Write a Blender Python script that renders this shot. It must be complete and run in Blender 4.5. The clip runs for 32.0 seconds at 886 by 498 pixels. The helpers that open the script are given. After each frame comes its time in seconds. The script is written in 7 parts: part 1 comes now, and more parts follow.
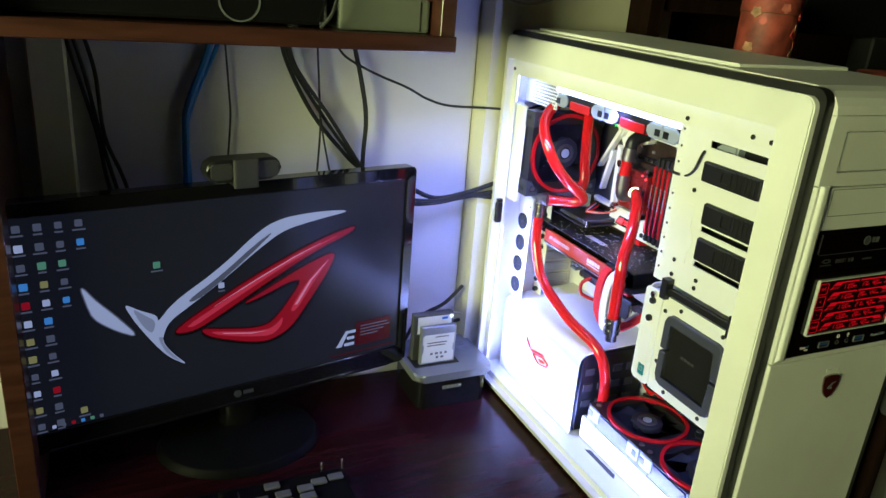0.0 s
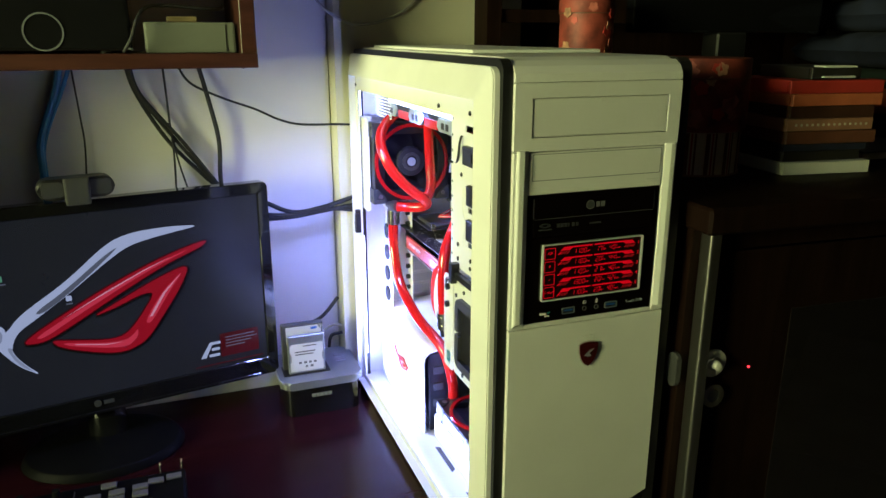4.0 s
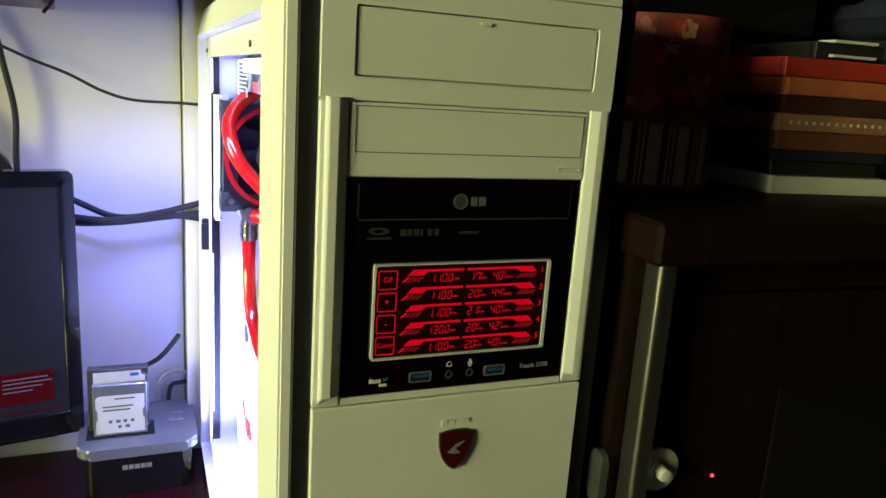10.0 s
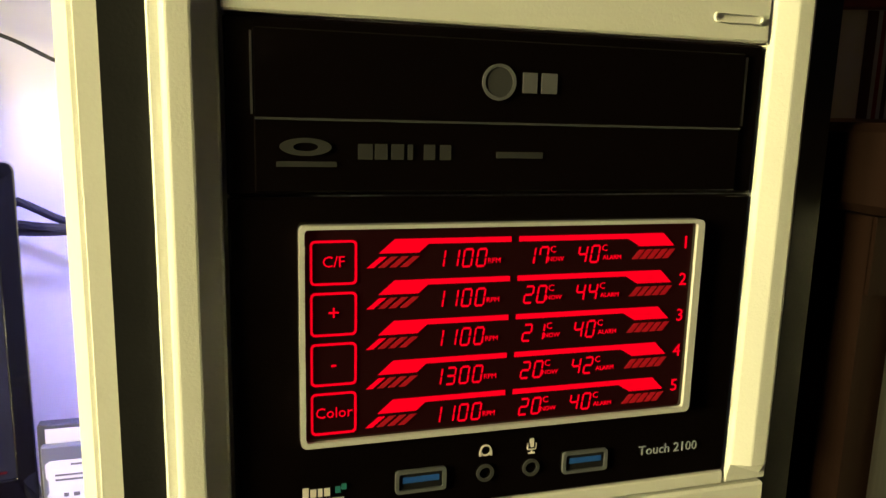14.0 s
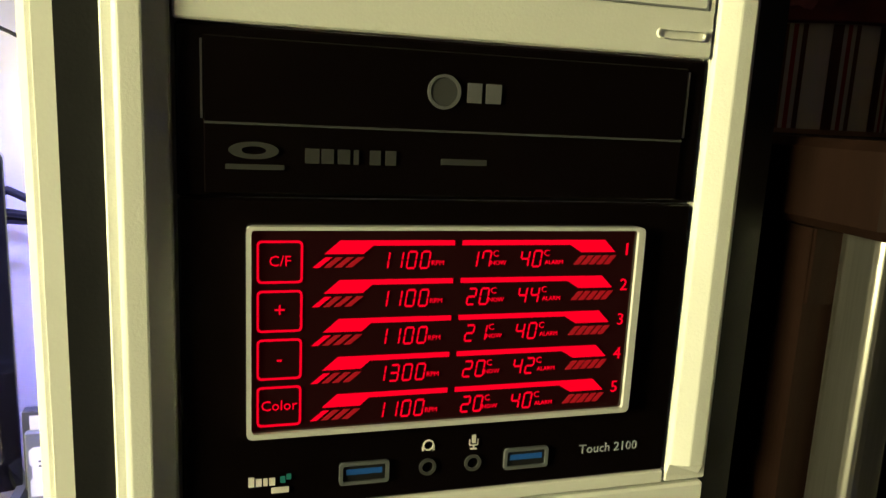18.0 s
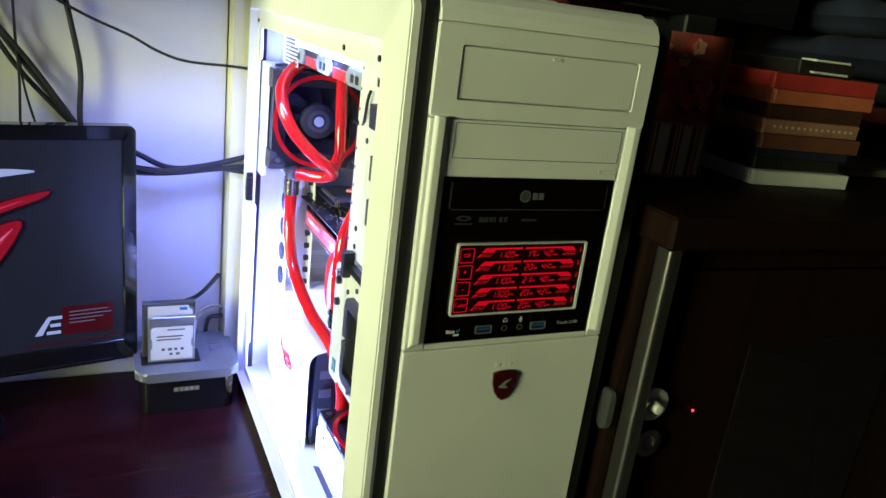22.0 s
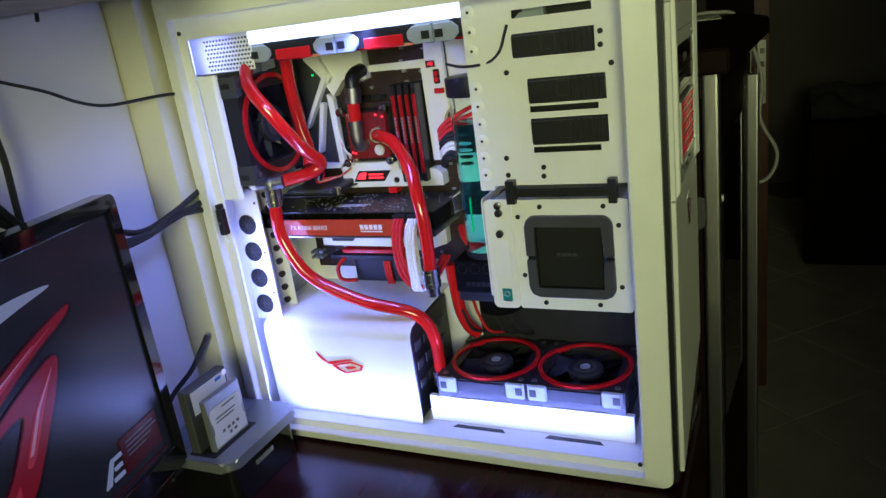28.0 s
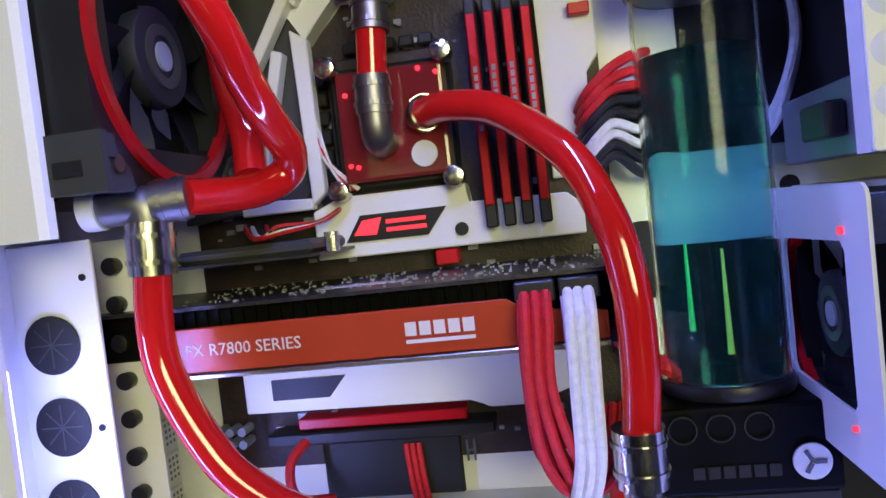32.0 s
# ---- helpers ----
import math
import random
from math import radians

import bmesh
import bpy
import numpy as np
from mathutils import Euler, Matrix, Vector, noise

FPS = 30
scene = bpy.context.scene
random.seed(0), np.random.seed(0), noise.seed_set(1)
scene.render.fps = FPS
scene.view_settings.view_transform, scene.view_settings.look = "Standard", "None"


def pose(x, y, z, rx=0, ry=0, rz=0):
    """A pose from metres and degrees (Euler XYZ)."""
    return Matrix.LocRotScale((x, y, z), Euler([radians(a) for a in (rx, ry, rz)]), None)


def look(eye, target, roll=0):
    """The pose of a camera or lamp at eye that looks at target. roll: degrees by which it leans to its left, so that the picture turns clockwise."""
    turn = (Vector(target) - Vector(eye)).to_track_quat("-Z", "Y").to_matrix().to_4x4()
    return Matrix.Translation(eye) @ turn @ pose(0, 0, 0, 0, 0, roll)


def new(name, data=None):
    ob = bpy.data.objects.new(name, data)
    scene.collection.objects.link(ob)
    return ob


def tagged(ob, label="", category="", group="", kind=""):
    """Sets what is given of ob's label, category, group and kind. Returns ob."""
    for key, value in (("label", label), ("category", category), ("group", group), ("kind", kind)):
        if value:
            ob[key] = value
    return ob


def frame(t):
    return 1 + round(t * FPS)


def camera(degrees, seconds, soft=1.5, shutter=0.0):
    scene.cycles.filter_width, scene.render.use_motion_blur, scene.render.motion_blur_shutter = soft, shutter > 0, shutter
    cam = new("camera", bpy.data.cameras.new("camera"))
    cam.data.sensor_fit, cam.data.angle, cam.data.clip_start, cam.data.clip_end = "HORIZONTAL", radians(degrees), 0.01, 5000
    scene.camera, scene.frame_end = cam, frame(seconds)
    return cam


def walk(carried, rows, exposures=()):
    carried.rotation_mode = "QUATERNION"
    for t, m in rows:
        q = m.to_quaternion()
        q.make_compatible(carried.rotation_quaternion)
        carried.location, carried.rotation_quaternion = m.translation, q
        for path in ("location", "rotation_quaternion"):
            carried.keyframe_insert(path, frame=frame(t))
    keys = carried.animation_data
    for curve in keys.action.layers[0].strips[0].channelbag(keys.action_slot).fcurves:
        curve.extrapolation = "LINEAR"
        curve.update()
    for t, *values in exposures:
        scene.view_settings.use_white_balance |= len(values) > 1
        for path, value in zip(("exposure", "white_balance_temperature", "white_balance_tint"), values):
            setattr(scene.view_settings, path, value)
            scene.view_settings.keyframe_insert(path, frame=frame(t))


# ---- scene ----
cam = camera(62.5, 32.0)
PATH = [
    (0.0, (-0.5369, -0.4259, 0.5825), (-0.2964, 0.0826, 0.3737), 4.66),
    (0.5, (-0.5292, -0.4396, 0.5814), (-0.2463, 0.0377, 0.3529), 5.19),
    (1.0, (-0.5322, -0.4441, 0.5791), (-0.2453, 0.0222, 0.3336), 5.61),
    (1.5, (-0.5303, -0.4513, 0.5827), (-0.2223, -0.0007, 0.3336), 6.63),
    (2.0, (-0.5134, -0.4657, 0.5829), (-0.1957, -0.0205, 0.3362), 6.34),
    (2.5, (-0.4784, -0.4747, 0.5876), (-0.1483, -0.0284, 0.3599), 4.91),
    (3.0, (-0.4373, -0.4545, 0.5775), (-0.1022, 0.0031, 0.3818), 2.92),
    (3.5, (-0.3620, -0.5265, 0.5602), (-0.0924, -0.0213, 0.3811), 0.69),
    (4.0, (-0.2766, -0.5998, 0.5394), (-0.0728, -0.0612, 0.3709), 0.12),
    (4.5, (-0.2204, -0.6438, 0.5245), (-0.0420, -0.0968, 0.3544), -0.31),
    (6.5, (-0.1183, -0.6904, 0.4838), (-0.0045, -0.1237, 0.3227), 1.80),
    (7.0, (-0.1179, -0.6894, 0.4906), (0.0048, -0.1247, 0.3293), 3.43),
    (7.5, (-0.1143, -0.6831, 0.4960), (0.0167, -0.1190, 0.3393), 4.28),
    (8.0, (-0.1140, -0.6677, 0.4997), (0.0325, -0.1062, 0.3472), 5.23),
    (8.5, (-0.1046, -0.5771, 0.4813), (0.0664, -0.0203, 0.3371), 2.53),
    (9.0, (-0.0999, -0.4956, 0.4666), (0.0996, 0.0539, 0.3317), 3.08),
    (9.5, (-0.0868, -0.4486, 0.4598), (0.1244, 0.0979, 0.3305), 3.45),
    (10.0, (-0.0673, -0.3857, 0.4483), (0.1592, 0.1537, 0.3152), 3.87),
    (10.5, (-0.0713, -0.3818, 0.4509), (0.1590, 0.1542, 0.3104), 3.80),
    (11.0, (-0.0817, -0.3753, 0.4552), (0.1537, 0.1548, 0.3018), 4.51),
    (11.5, (-0.0619, -0.3318, 0.4524), (0.1757, 0.1949, 0.2908), 4.23),
    (12.0, (-0.0415, -0.2711, 0.4425), (0.2114, 0.2446, 0.2691), 4.05),
    (12.5, (-0.0016, -0.2422, 0.4129), (0.2153, 0.2982, 0.2679), 4.18),
    (13.0, (0.0302, -0.2144, 0.3858), (0.1985, 0.3505, 0.2737), 1.97),
    (13.5, (0.0287, -0.2075, 0.3839), (0.2068, 0.3530, 0.2652), 2.23),
    (14.0, (0.0366, -0.1808, 0.3725), (0.2037, 0.3854, 0.2655), 1.45),
    (14.5, (0.0367, -0.1845, 0.3753), (0.1891, 0.3834, 0.2562), 1.94),
    (16.5, (0.0375, -0.1855, 0.3780), (0.1778, 0.3827, 0.2458), 2.31),
    (17.0, (0.0388, -0.1854, 0.3785), (0.1959, 0.3788, 0.2481), 2.99),
    (17.5, (0.0377, -0.1821, 0.3758), (0.2179, 0.3784, 0.2601), 2.90),
    (18.0, (0.0489, -0.1918, 0.3762), (0.2160, 0.3738, 0.2658), 2.77),
    (18.5, (0.0587, -0.1982, 0.3722), (0.2111, 0.3727, 0.2684), 2.85),
    (19.0, (0.0711, -0.2017, 0.3659), (0.2010, 0.3779, 0.2809), 3.61),
    (19.5, (0.0413, -0.2242, 0.3866), (0.2238, 0.3328, 0.2582), 4.73),
    (20.0, (0.0080, -0.2524, 0.4075), (0.2137, 0.2910, 0.2578), 5.98),
    (20.5, (-0.0354, -0.2926, 0.4263), (0.1985, 0.2380, 0.2719), 7.05),
    (21.0, (-0.0853, -0.3387, 0.4448), (0.1643, 0.1840, 0.2883), 7.03),
    (21.5, (-0.1367, -0.3805, 0.4667), (0.1255, 0.1329, 0.3002), 7.09),
    (22.0, (-0.1849, -0.4521, 0.5029), (0.0709, 0.0589, 0.3200), 7.33),
    (22.5, (-0.2237, -0.5396, 0.5306), (0.0287, -0.0277, 0.3455), 7.71),
    (23.0, (-0.2607, -0.6244, 0.5565), (-0.0068, -0.1155, 0.3654), 7.60),
    (23.5, (-0.2705, -0.6258, 0.5557), (-0.0096, -0.1232, 0.3574), 6.46),
    (24.0, (-0.3137, -0.6047, 0.5589), (-0.0083, -0.1299, 0.3556), 4.08),
    (24.5, (-0.4031, -0.5167, 0.5725), (-0.0390, -0.0894, 0.3608), 3.54),
    (25.0, (-0.5323, -0.3687, 0.5769), (-0.0947, -0.0165, 0.3660), 2.84),
    (25.5, (-0.6140, -0.2592, 0.5621), (-0.1380, 0.0388, 0.3510), 3.01),
    (27.5, (-0.6758, -0.1092, 0.4664), (-0.1589, 0.1268, 0.2736), -8.12),
    (28.0, (-0.6524, -0.0875, 0.4572), (-0.1411, 0.1641, 0.2694), -7.93),
    (28.5, (-0.5777, -0.0178, 0.4472), (-0.0859, 0.2784, 0.2726), -8.51),
    (29.0, (-0.5091, 0.0458, 0.4316), (-0.0182, 0.3499, 0.2689), -6.71),
    (29.5, (-0.4659, 0.1226, 0.4092), (0.0507, 0.3808, 0.2468), -5.19),
    (30.0, (-0.4334, 0.2144, 0.3618), (0.1111, 0.4099, 0.2026), -5.13),
    (30.5, (-0.3901, 0.2804, 0.3475), (0.1783, 0.3973, 0.1952), -4.96),
    (31.0, (-0.3151, 0.3034, 0.3305), (0.2674, 0.3848, 0.2121), -4.63),
    (31.5, (-0.2521, 0.3213, 0.2974), (0.3367, 0.3957, 0.2088), -5.25),
    (32.0, (-0.2362, 0.3093, 0.2645), (0.3564, 0.3994, 0.2380), -6.48),
]
EXPOSURES = [(0.0, -0.8, 4950, 20), (1.5, -1.0, 4900, 20), (4.0, -0.6, 5100, 19), (9.0, -0.4, 5100, 25), (12.5, -0.15, 5450, 33), (14.0, 0.45, 5700, 40), (17.0, 0.5, 5500, 40), (19.0, 0.55, 5050, 38), (20.5, 0.0, 4950, 33), (23.5, -0.7, 4550, 25), (25.0, -0.95, 4650, 27), (28.0, -1.75, 4800, 27), (30.0, -2.1, 4850, 29), (31.0, -2.05, 5000, 31), (32.0, -1.85, 5100, 33)]
walk(cam, [(t, look(eye, target, roll)) for t, eye, target, roll in PATH], EXPOSURES)

# ---- daylight and lamps ----
sky_world = bpy.data.worlds.new("sky")
sky_world.use_nodes = True
scene.world = sky_world
sky_nodes = sky_world.node_tree
sky_tex = sky_nodes.nodes.new("ShaderNodeTexSky")
sky_tex.sky_type, sky_tex.sun_disc = "NISHITA", False
sky_tex.sun_elevation, sky_tex.sun_rotation = radians(30), radians(250)
sky_nodes.links.new(sky_tex.outputs[0], sky_nodes.nodes["Background"].inputs[0])
sky_nodes.nodes["Background"].inputs[1].default_value = 0.09


def area_lamp(name, m, w, h, power, color, spread=180):
    data = bpy.data.lights.new(name, "AREA")
    data.shape, data.size, data.size_y, data.energy, data.color, data.spread = "RECTANGLE", w, h, power, color, radians(spread)
    ob = new(name, data)
    ob.matrix_world = m
    return ob


# daylight of the window in the left wall
area_lamp("window_light", look((-2.34, -0.50, 0.70), (-0.40, 0.44, 0.48)), 1.1, 0.8, 17.0, (1.0, 0.95, 0.28), 55)
# white light strips round the case opening; bottom, rear and corner ones are unseen
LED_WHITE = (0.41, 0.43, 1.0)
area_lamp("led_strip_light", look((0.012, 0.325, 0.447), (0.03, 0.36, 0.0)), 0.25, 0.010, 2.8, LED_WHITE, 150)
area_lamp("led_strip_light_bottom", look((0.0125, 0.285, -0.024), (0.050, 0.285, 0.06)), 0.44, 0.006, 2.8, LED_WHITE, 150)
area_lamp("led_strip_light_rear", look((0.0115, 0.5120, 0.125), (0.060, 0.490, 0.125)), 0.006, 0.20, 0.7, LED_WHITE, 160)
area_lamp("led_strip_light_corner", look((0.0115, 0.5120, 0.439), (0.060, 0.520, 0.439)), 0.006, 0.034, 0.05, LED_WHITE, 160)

# ---- materials ----
def mat(name, col, rough=0.5, metal=0.0, var=0.10, scale=30.0, bump=0.0, bscale=250.0, coat=0.0, trans=0.0, ior=1.45,
        emit=0.0, ecol=None, spec=0.5, stretch=(1, 1, 1), rvar=0.15):
    m = bpy.data.materials.new(name)
    m.use_nodes = True
    nt = m.node_tree
    b = nt.nodes["Principled BSDF"]
    tc = nt.nodes.new("ShaderNodeTexCoord")
    mp = nt.nodes.new("ShaderNodeMapping")
    mp.inputs["Scale"].default_value = stretch
    nt.links.new(tc.outputs["Object"], mp.inputs[0])
    n1 = nt.nodes.new("ShaderNodeTexNoise")
    n1.inputs["Scale"].default_value, n1.inputs["Detail"].default_value = scale, 6
    nt.links.new(mp.outputs[0], n1.inputs["Vector"])
    ramp = nt.nodes.new("ShaderNodeValToRGB")
    ramp.color_ramp.elements[0].position, ramp.color_ramp.elements[1].position = 0.3, 0.7
    ramp.color_ramp.elements[0].color = (*[c * (1 - var) for c in col], 1)
    ramp.color_ramp.elements[1].color = (*[min(1, c * (1 + var)) for c in col], 1)
    nt.links.new(n1.outputs[0], ramp.inputs[0])
    nt.links.new(ramp.outputs[0], b.inputs["Base Color"])
    mr = nt.nodes.new("ShaderNodeMapRange")
    mr.inputs["To Min"].default_value, mr.inputs["To Max"].default_value = rough * (1 - rvar), min(1, rough * (1 + rvar))
    n2 = nt.nodes.new("ShaderNodeTexNoise")
    n2.inputs["Scale"].default_value, n2.inputs["Detail"].default_value = scale * 0.27, 4
    nt.links.new(mp.outputs[0], n2.inputs["Vector"])
    nt.links.new(n2.outputs[0], mr.inputs[0])
    nt.links.new(mr.outputs[0], b.inputs["Roughness"])
    b.inputs["Metallic"].default_value = metal
    b.inputs["Coat Weight"].default_value = coat
    b.inputs["Transmission Weight"].default_value = trans
    b.inputs["IOR"].default_value = ior
    b.inputs["Specular IOR Level"].default_value = spec
    if emit:
        b.inputs["Emission Color"].default_value = (*(ecol or col), 1)
        b.inputs["Emission Strength"].default_value = emit
    if bump:
        bn = nt.nodes.new("ShaderNodeTexNoise")
        bn.inputs["Scale"].default_value, bn.inputs["Detail"].default_value = bscale, 5
        nt.links.new(mp.outputs[0], bn.inputs["Vector"])
        bp = nt.nodes.new("ShaderNodeBump")
        bp.inputs["Strength"].default_value, bp.inputs["Distance"].default_value = bump, 0.001
        nt.links.new(bn.outputs[0], bp.inputs["Height"])
        nt.links.new(bp.outputs[0], b.inputs["Normal"])
    return m


M_WALL = mat("painted plaster", (0.66, 0.645, 0.64), 0.85, var=0.05, scale=6, bump=0.25, bscale=60)
M_CREAM = mat("cream plaster", (0.62, 0.60, 0.46), 0.85, var=0.06, scale=6, bump=0.25, bscale=60)
# wall tone darkened for the rooms that daylight barely reaches
M_DIMWALL = mat("plaster darkened for unlit rooms", (0.20, 0.175, 0.15), 0.85, var=0.08, scale=5, bump=0.25, bscale=60)
M_CEIL = mat("ceiling paint", (0.7, 0.68, 0.62), 0.9, var=0.04, scale=4)
M_TILE = mat("ceramic tile", (0.50, 0.45, 0.37), 0.25, var=0.12, scale=5, bump=0.05)
M_GROUT = mat("grout", (0.18, 0.16, 0.14), 0.9, bump=0.3)
M_DESK = mat("lacquered mahogany", (0.018, 0.0035, 0.0045), 0.22, var=0.35, scale=9, stretch=(1, 9, 9), bump=0.04, bscale=90, spec=0.18)
M_WOOD = mat("dark wood", (0.045, 0.016, 0.010), 0.3, var=0.4, scale=10, stretch=(1, 10, 10), bump=0.08, bscale=80)
M_WENGE = mat("wenge veneer", (0.010, 0.0047, 0.0031), 0.55, spec=0.06, var=0.4, scale=10, stretch=(10, 10, 1), bump=0.08, bscale=80)
M_DOORWOOD = mat("brown door wood", (0.085, 0.036, 0.018), 0.4, var=0.3, scale=8, stretch=(8, 8, 1), bump=0.1, bscale=60)
M_WHITE = mat("white painted steel", (0.80, 0.80, 0.77), 0.38, var=0.03, scale=20, bump=0.08, bscale=900)
M_FRONT = mat("white moulded plastic", (0.74, 0.74, 0.70), 0.42, var=0.03, scale=15, bump=0.10, bscale=1200)
M_BLACK = mat("black plastic", (0.012, 0.012, 0.013), 0.38, var=0.2, bump=0.1, bscale=900)
M_MATTE = mat("matt black plastic", (0.0045, 0.0045, 0.005), 0.5, var=0.2, bump=0.1, bscale=900, spec=0.04)
M_RUBBER = mat("black rubber", (0.014, 0.014, 0.014), 0.7, var=0.2, bump=0.2, bscale=500)
M_GLOSS = mat("gloss black plastic", (0.006, 0.006, 0.007), 0.09, var=0.1, coat=0.5)
M_SMOKE = mat("smoked gloss panel", (0.003, 0.0018, 0.0018), 0.12, var=0.1, coat=0.1, spec=0.2)
M_GREY = mat("grey plastic", (0.20, 0.21, 0.23), 0.4, var=0.06, bump=0.08, bscale=700)
M_PADGREY = mat("grey pad rubber", (0.10, 0.10, 0.108), 0.45, var=0.06)
M_PAD = mat("light grey rubber", (0.30, 0.33, 0.38), 0.5, var=0.06)
M_DARKGREY = mat("dark grey plastic", (0.045, 0.046, 0.048), 0.45, var=0.1, bump=0.08, bscale=700)
M_SILVER = mat("satin silver plastic", (0.25, 0.265, 0.29), 0.3, metal=0.6, var=0.04, bump=0.05, bscale=900)
M_STEEL = mat("nickel plated brass", (0.62, 0.60, 0.56), 0.2, metal=1.0, var=0.06)
M_DARKSTEEL = mat("black nickel", (0.27, 0.26, 0.255), 0.42, metal=1.0, var=0.1)
M_KNOB = mat("polished pale metal", (0.70, 0.69, 0.62), 0.3, metal=0.1, var=0.05)
M_ALU = mat("brushed aluminium", (0.55, 0.54, 0.50), 0.32, metal=1.0, var=0.08, scale=40, stretch=(30, 30, 1))
M_TUBE = mat("red coolant tube", (0.55, 0.010, 0.005), 0.10, var=0.08, scale=12, coat=0.8, spec=0.6)
M_RED = mat("red plastic", (0.55, 0.010, 0.010), 0.3, var=0.08)
M_REDRING = mat("red translucent ring", (0.42, 0.006, 0.009), 0.25, var=0.05)
M_REDALU = mat("red anodised aluminium", (0.50, 0.012, 0.012), 0.28, metal=0.5, var=0.08)
M_REDSLEEVE = mat("red sleeving", (0.55, 0.012, 0.014), 0.6, var=0.15, scale=300, bump=0.6, bscale=900)
M_WHITESLEEVE = mat("white sleeving", (0.75, 0.75, 0.76), 0.6, var=0.10, scale=300, bump=0.6, bscale=900)
M_BLACKSLEEVE = mat("black sleeving", (0.012, 0.012, 0.014), 0.6, var=0.2, scale=300, bump=0.6, bscale=900)
M_BLADE = mat("fan blade plastic", (0.020, 0.020, 0.026), 0.55, var=0.1, spec=0.3)
M_PCB = mat("black circuit board", (0.022, 0.019, 0.020), 0.35, var=0.5, scale=160, bump=0.5, bscale=420)
M_CHIP = mat("solder and chips", (0.30, 0.30, 0.34), 0.35, metal=0.4, var=0.3, scale=90)
M_SOCKET = mat("dark brown board", (0.030, 0.018, 0.014), 0.45, var=0.4, scale=120, bump=0.4, bscale=500)
M_GPURED = mat("orange red shroud paint", (0.42, 0.050, 0.012), 0.3, var=0.06)
M_LETTER = mat("printed light letters", (0.72, 0.68, 0.66), 0.5, var=0.02)
M_PRINT = mat("grey print", (0.030, 0.030, 0.030), 0.5, var=0.02)
M_LABEL = mat("white paper label", (0.55, 0.56, 0.57), 0.55, var=0.04)
M_INK = mat("label ink", (0.10, 0.10, 0.11), 0.6, var=0.05)
M_TEAL = mat("teal sticker", (0.02, 0.18, 0.20), 0.4, var=0.1)
M_GLASS = mat("clear acrylic", (0.90, 0.95, 0.96), 0.03, trans=1.0, ior=1.2, var=0.01)
M_LIQUID = mat("teal coolant", (0.22, 0.66, 0.72), 0.03, trans=1.0, ior=1.33, var=0.03)
M_UV = mat("fluorescent yellow tube", (0.55, 0.75, 0.10), 0.2, emit=0.25, ecol=(0.5, 0.8, 0.08))
M_UVG = mat("fluorescent green tube", (0.08, 0.60, 0.10), 0.2, emit=0.25, ecol=(0.05, 0.6, 0.1))
M_LED = mat("lit white diffuser", (0.9, 0.92, 1.0), 0.4, emit=7.0, ecol=(0.85, 0.92, 1.0))
M_REDLED = mat("red light", (0.6, 0.02, 0.02), 0.4, emit=6.0, ecol=(1.0, 0.03, 0.03))
M_GREENLED = mat("green light", (0.02, 0.5, 0.05), 0.4, emit=4.0, ecol=(0.05, 1.0, 0.1))
M_LCD = mat("lit red segments", (0.3, 0.0, 0.002), 0.4, spec=0.1, emit=0.60, ecol=(1.0, 0.0, 0.004))
M_LCDDIM = mat("dim red segments", (0.2, 0.01, 0.01), 0.4, emit=0.14, ecol=(1.0, 0.0, 0.004))
M_LCDBACK = mat("display glass", (0.010, 0.003, 0.003), 0.12, emit=0.004, ecol=(1.0, 0.02, 0.02))
M_CLEAREDGE = mat("clear bevelled edge", (0.80, 0.80, 0.78), 0.12, metal=0.3, var=0.05)
M_ACRYL = mat("red lit acrylic block", (0.26, 0.03, 0.03), 0.12, trans=0.45, emit=0.06, ecol=(1.0, 0.05, 0.05))
M_SCREEN = mat("lit dark screen", (0.01, 0.01, 0.012), 0.22, emit=0.013, ecol=(0.75, 0.78, 0.95), var=0.1)
M_SCR_WHITE = mat("lit silver shape", (0.02, 0.02, 0.02), 0.25, emit=0.55, ecol=(0.85, 0.88, 1.0))
M_SCR_SHADE = mat("lit grey shape", (0.02, 0.02, 0.02), 0.25, emit=0.12, ecol=(0.8, 0.82, 0.95))
M_SCR_GREY = mat("lit mid grey shape", (0.02, 0.02, 0.02), 0.25, emit=0.32, ecol=(0.82, 0.85, 0.97))
M_SCR_DEEP = mat("lit deep red rim", (0.02, 0.0, 0.0), 0.25, emit=0.06, ecol=(0.9, 0.02, 0.04))
M_SCR_BRIGHT = mat("lit bright red shape", (0.02, 0.0, 0.0), 0.25, emit=0.62, ecol=(1.0, 0.06, 0.09))
M_SCR_RED = mat("lit red shape", (0.02, 0.0, 0.0), 0.25, emit=0.34, ecol=(0.97, 0.015, 0.035))
M_SCR_PINK = mat("lit red highlight", (0.02, 0.0, 0.0), 0.25, emit=0.75, ecol=(1.0, 0.38, 0.42))
M_SCR_NIGHT = mat("unlit screen shadow", (0.006, 0.006, 0.007), 0.25, emit=0.002, ecol=(0.75, 0.78, 0.95))
M_SCR_DARK = mat("lit dark red panel", (0.02, 0.0, 0.0), 0.25, emit=0.055, ecol=(0.9, 0.04, 0.05))
M_SCR_BLUE = mat("lit blue icon", (0.0, 0.0, 0.02), 0.25, emit=0.6, ecol=(0.15, 0.45, 0.9))
M_SCR_GREEN = mat("lit green icon", (0.0, 0.02, 0.0), 0.25, emit=0.4, ecol=(0.3, 0.7, 0.35))
M_SCR_YELLOW = mat("lit yellow icon", (0.0, 0.02, 0.0), 0.25, emit=0.35, ecol=(0.8, 0.7, 0.2))
M_BLUECABLE = mat("blue network cable", (0.03, 0.16, 0.42), 0.45, var=0.1)
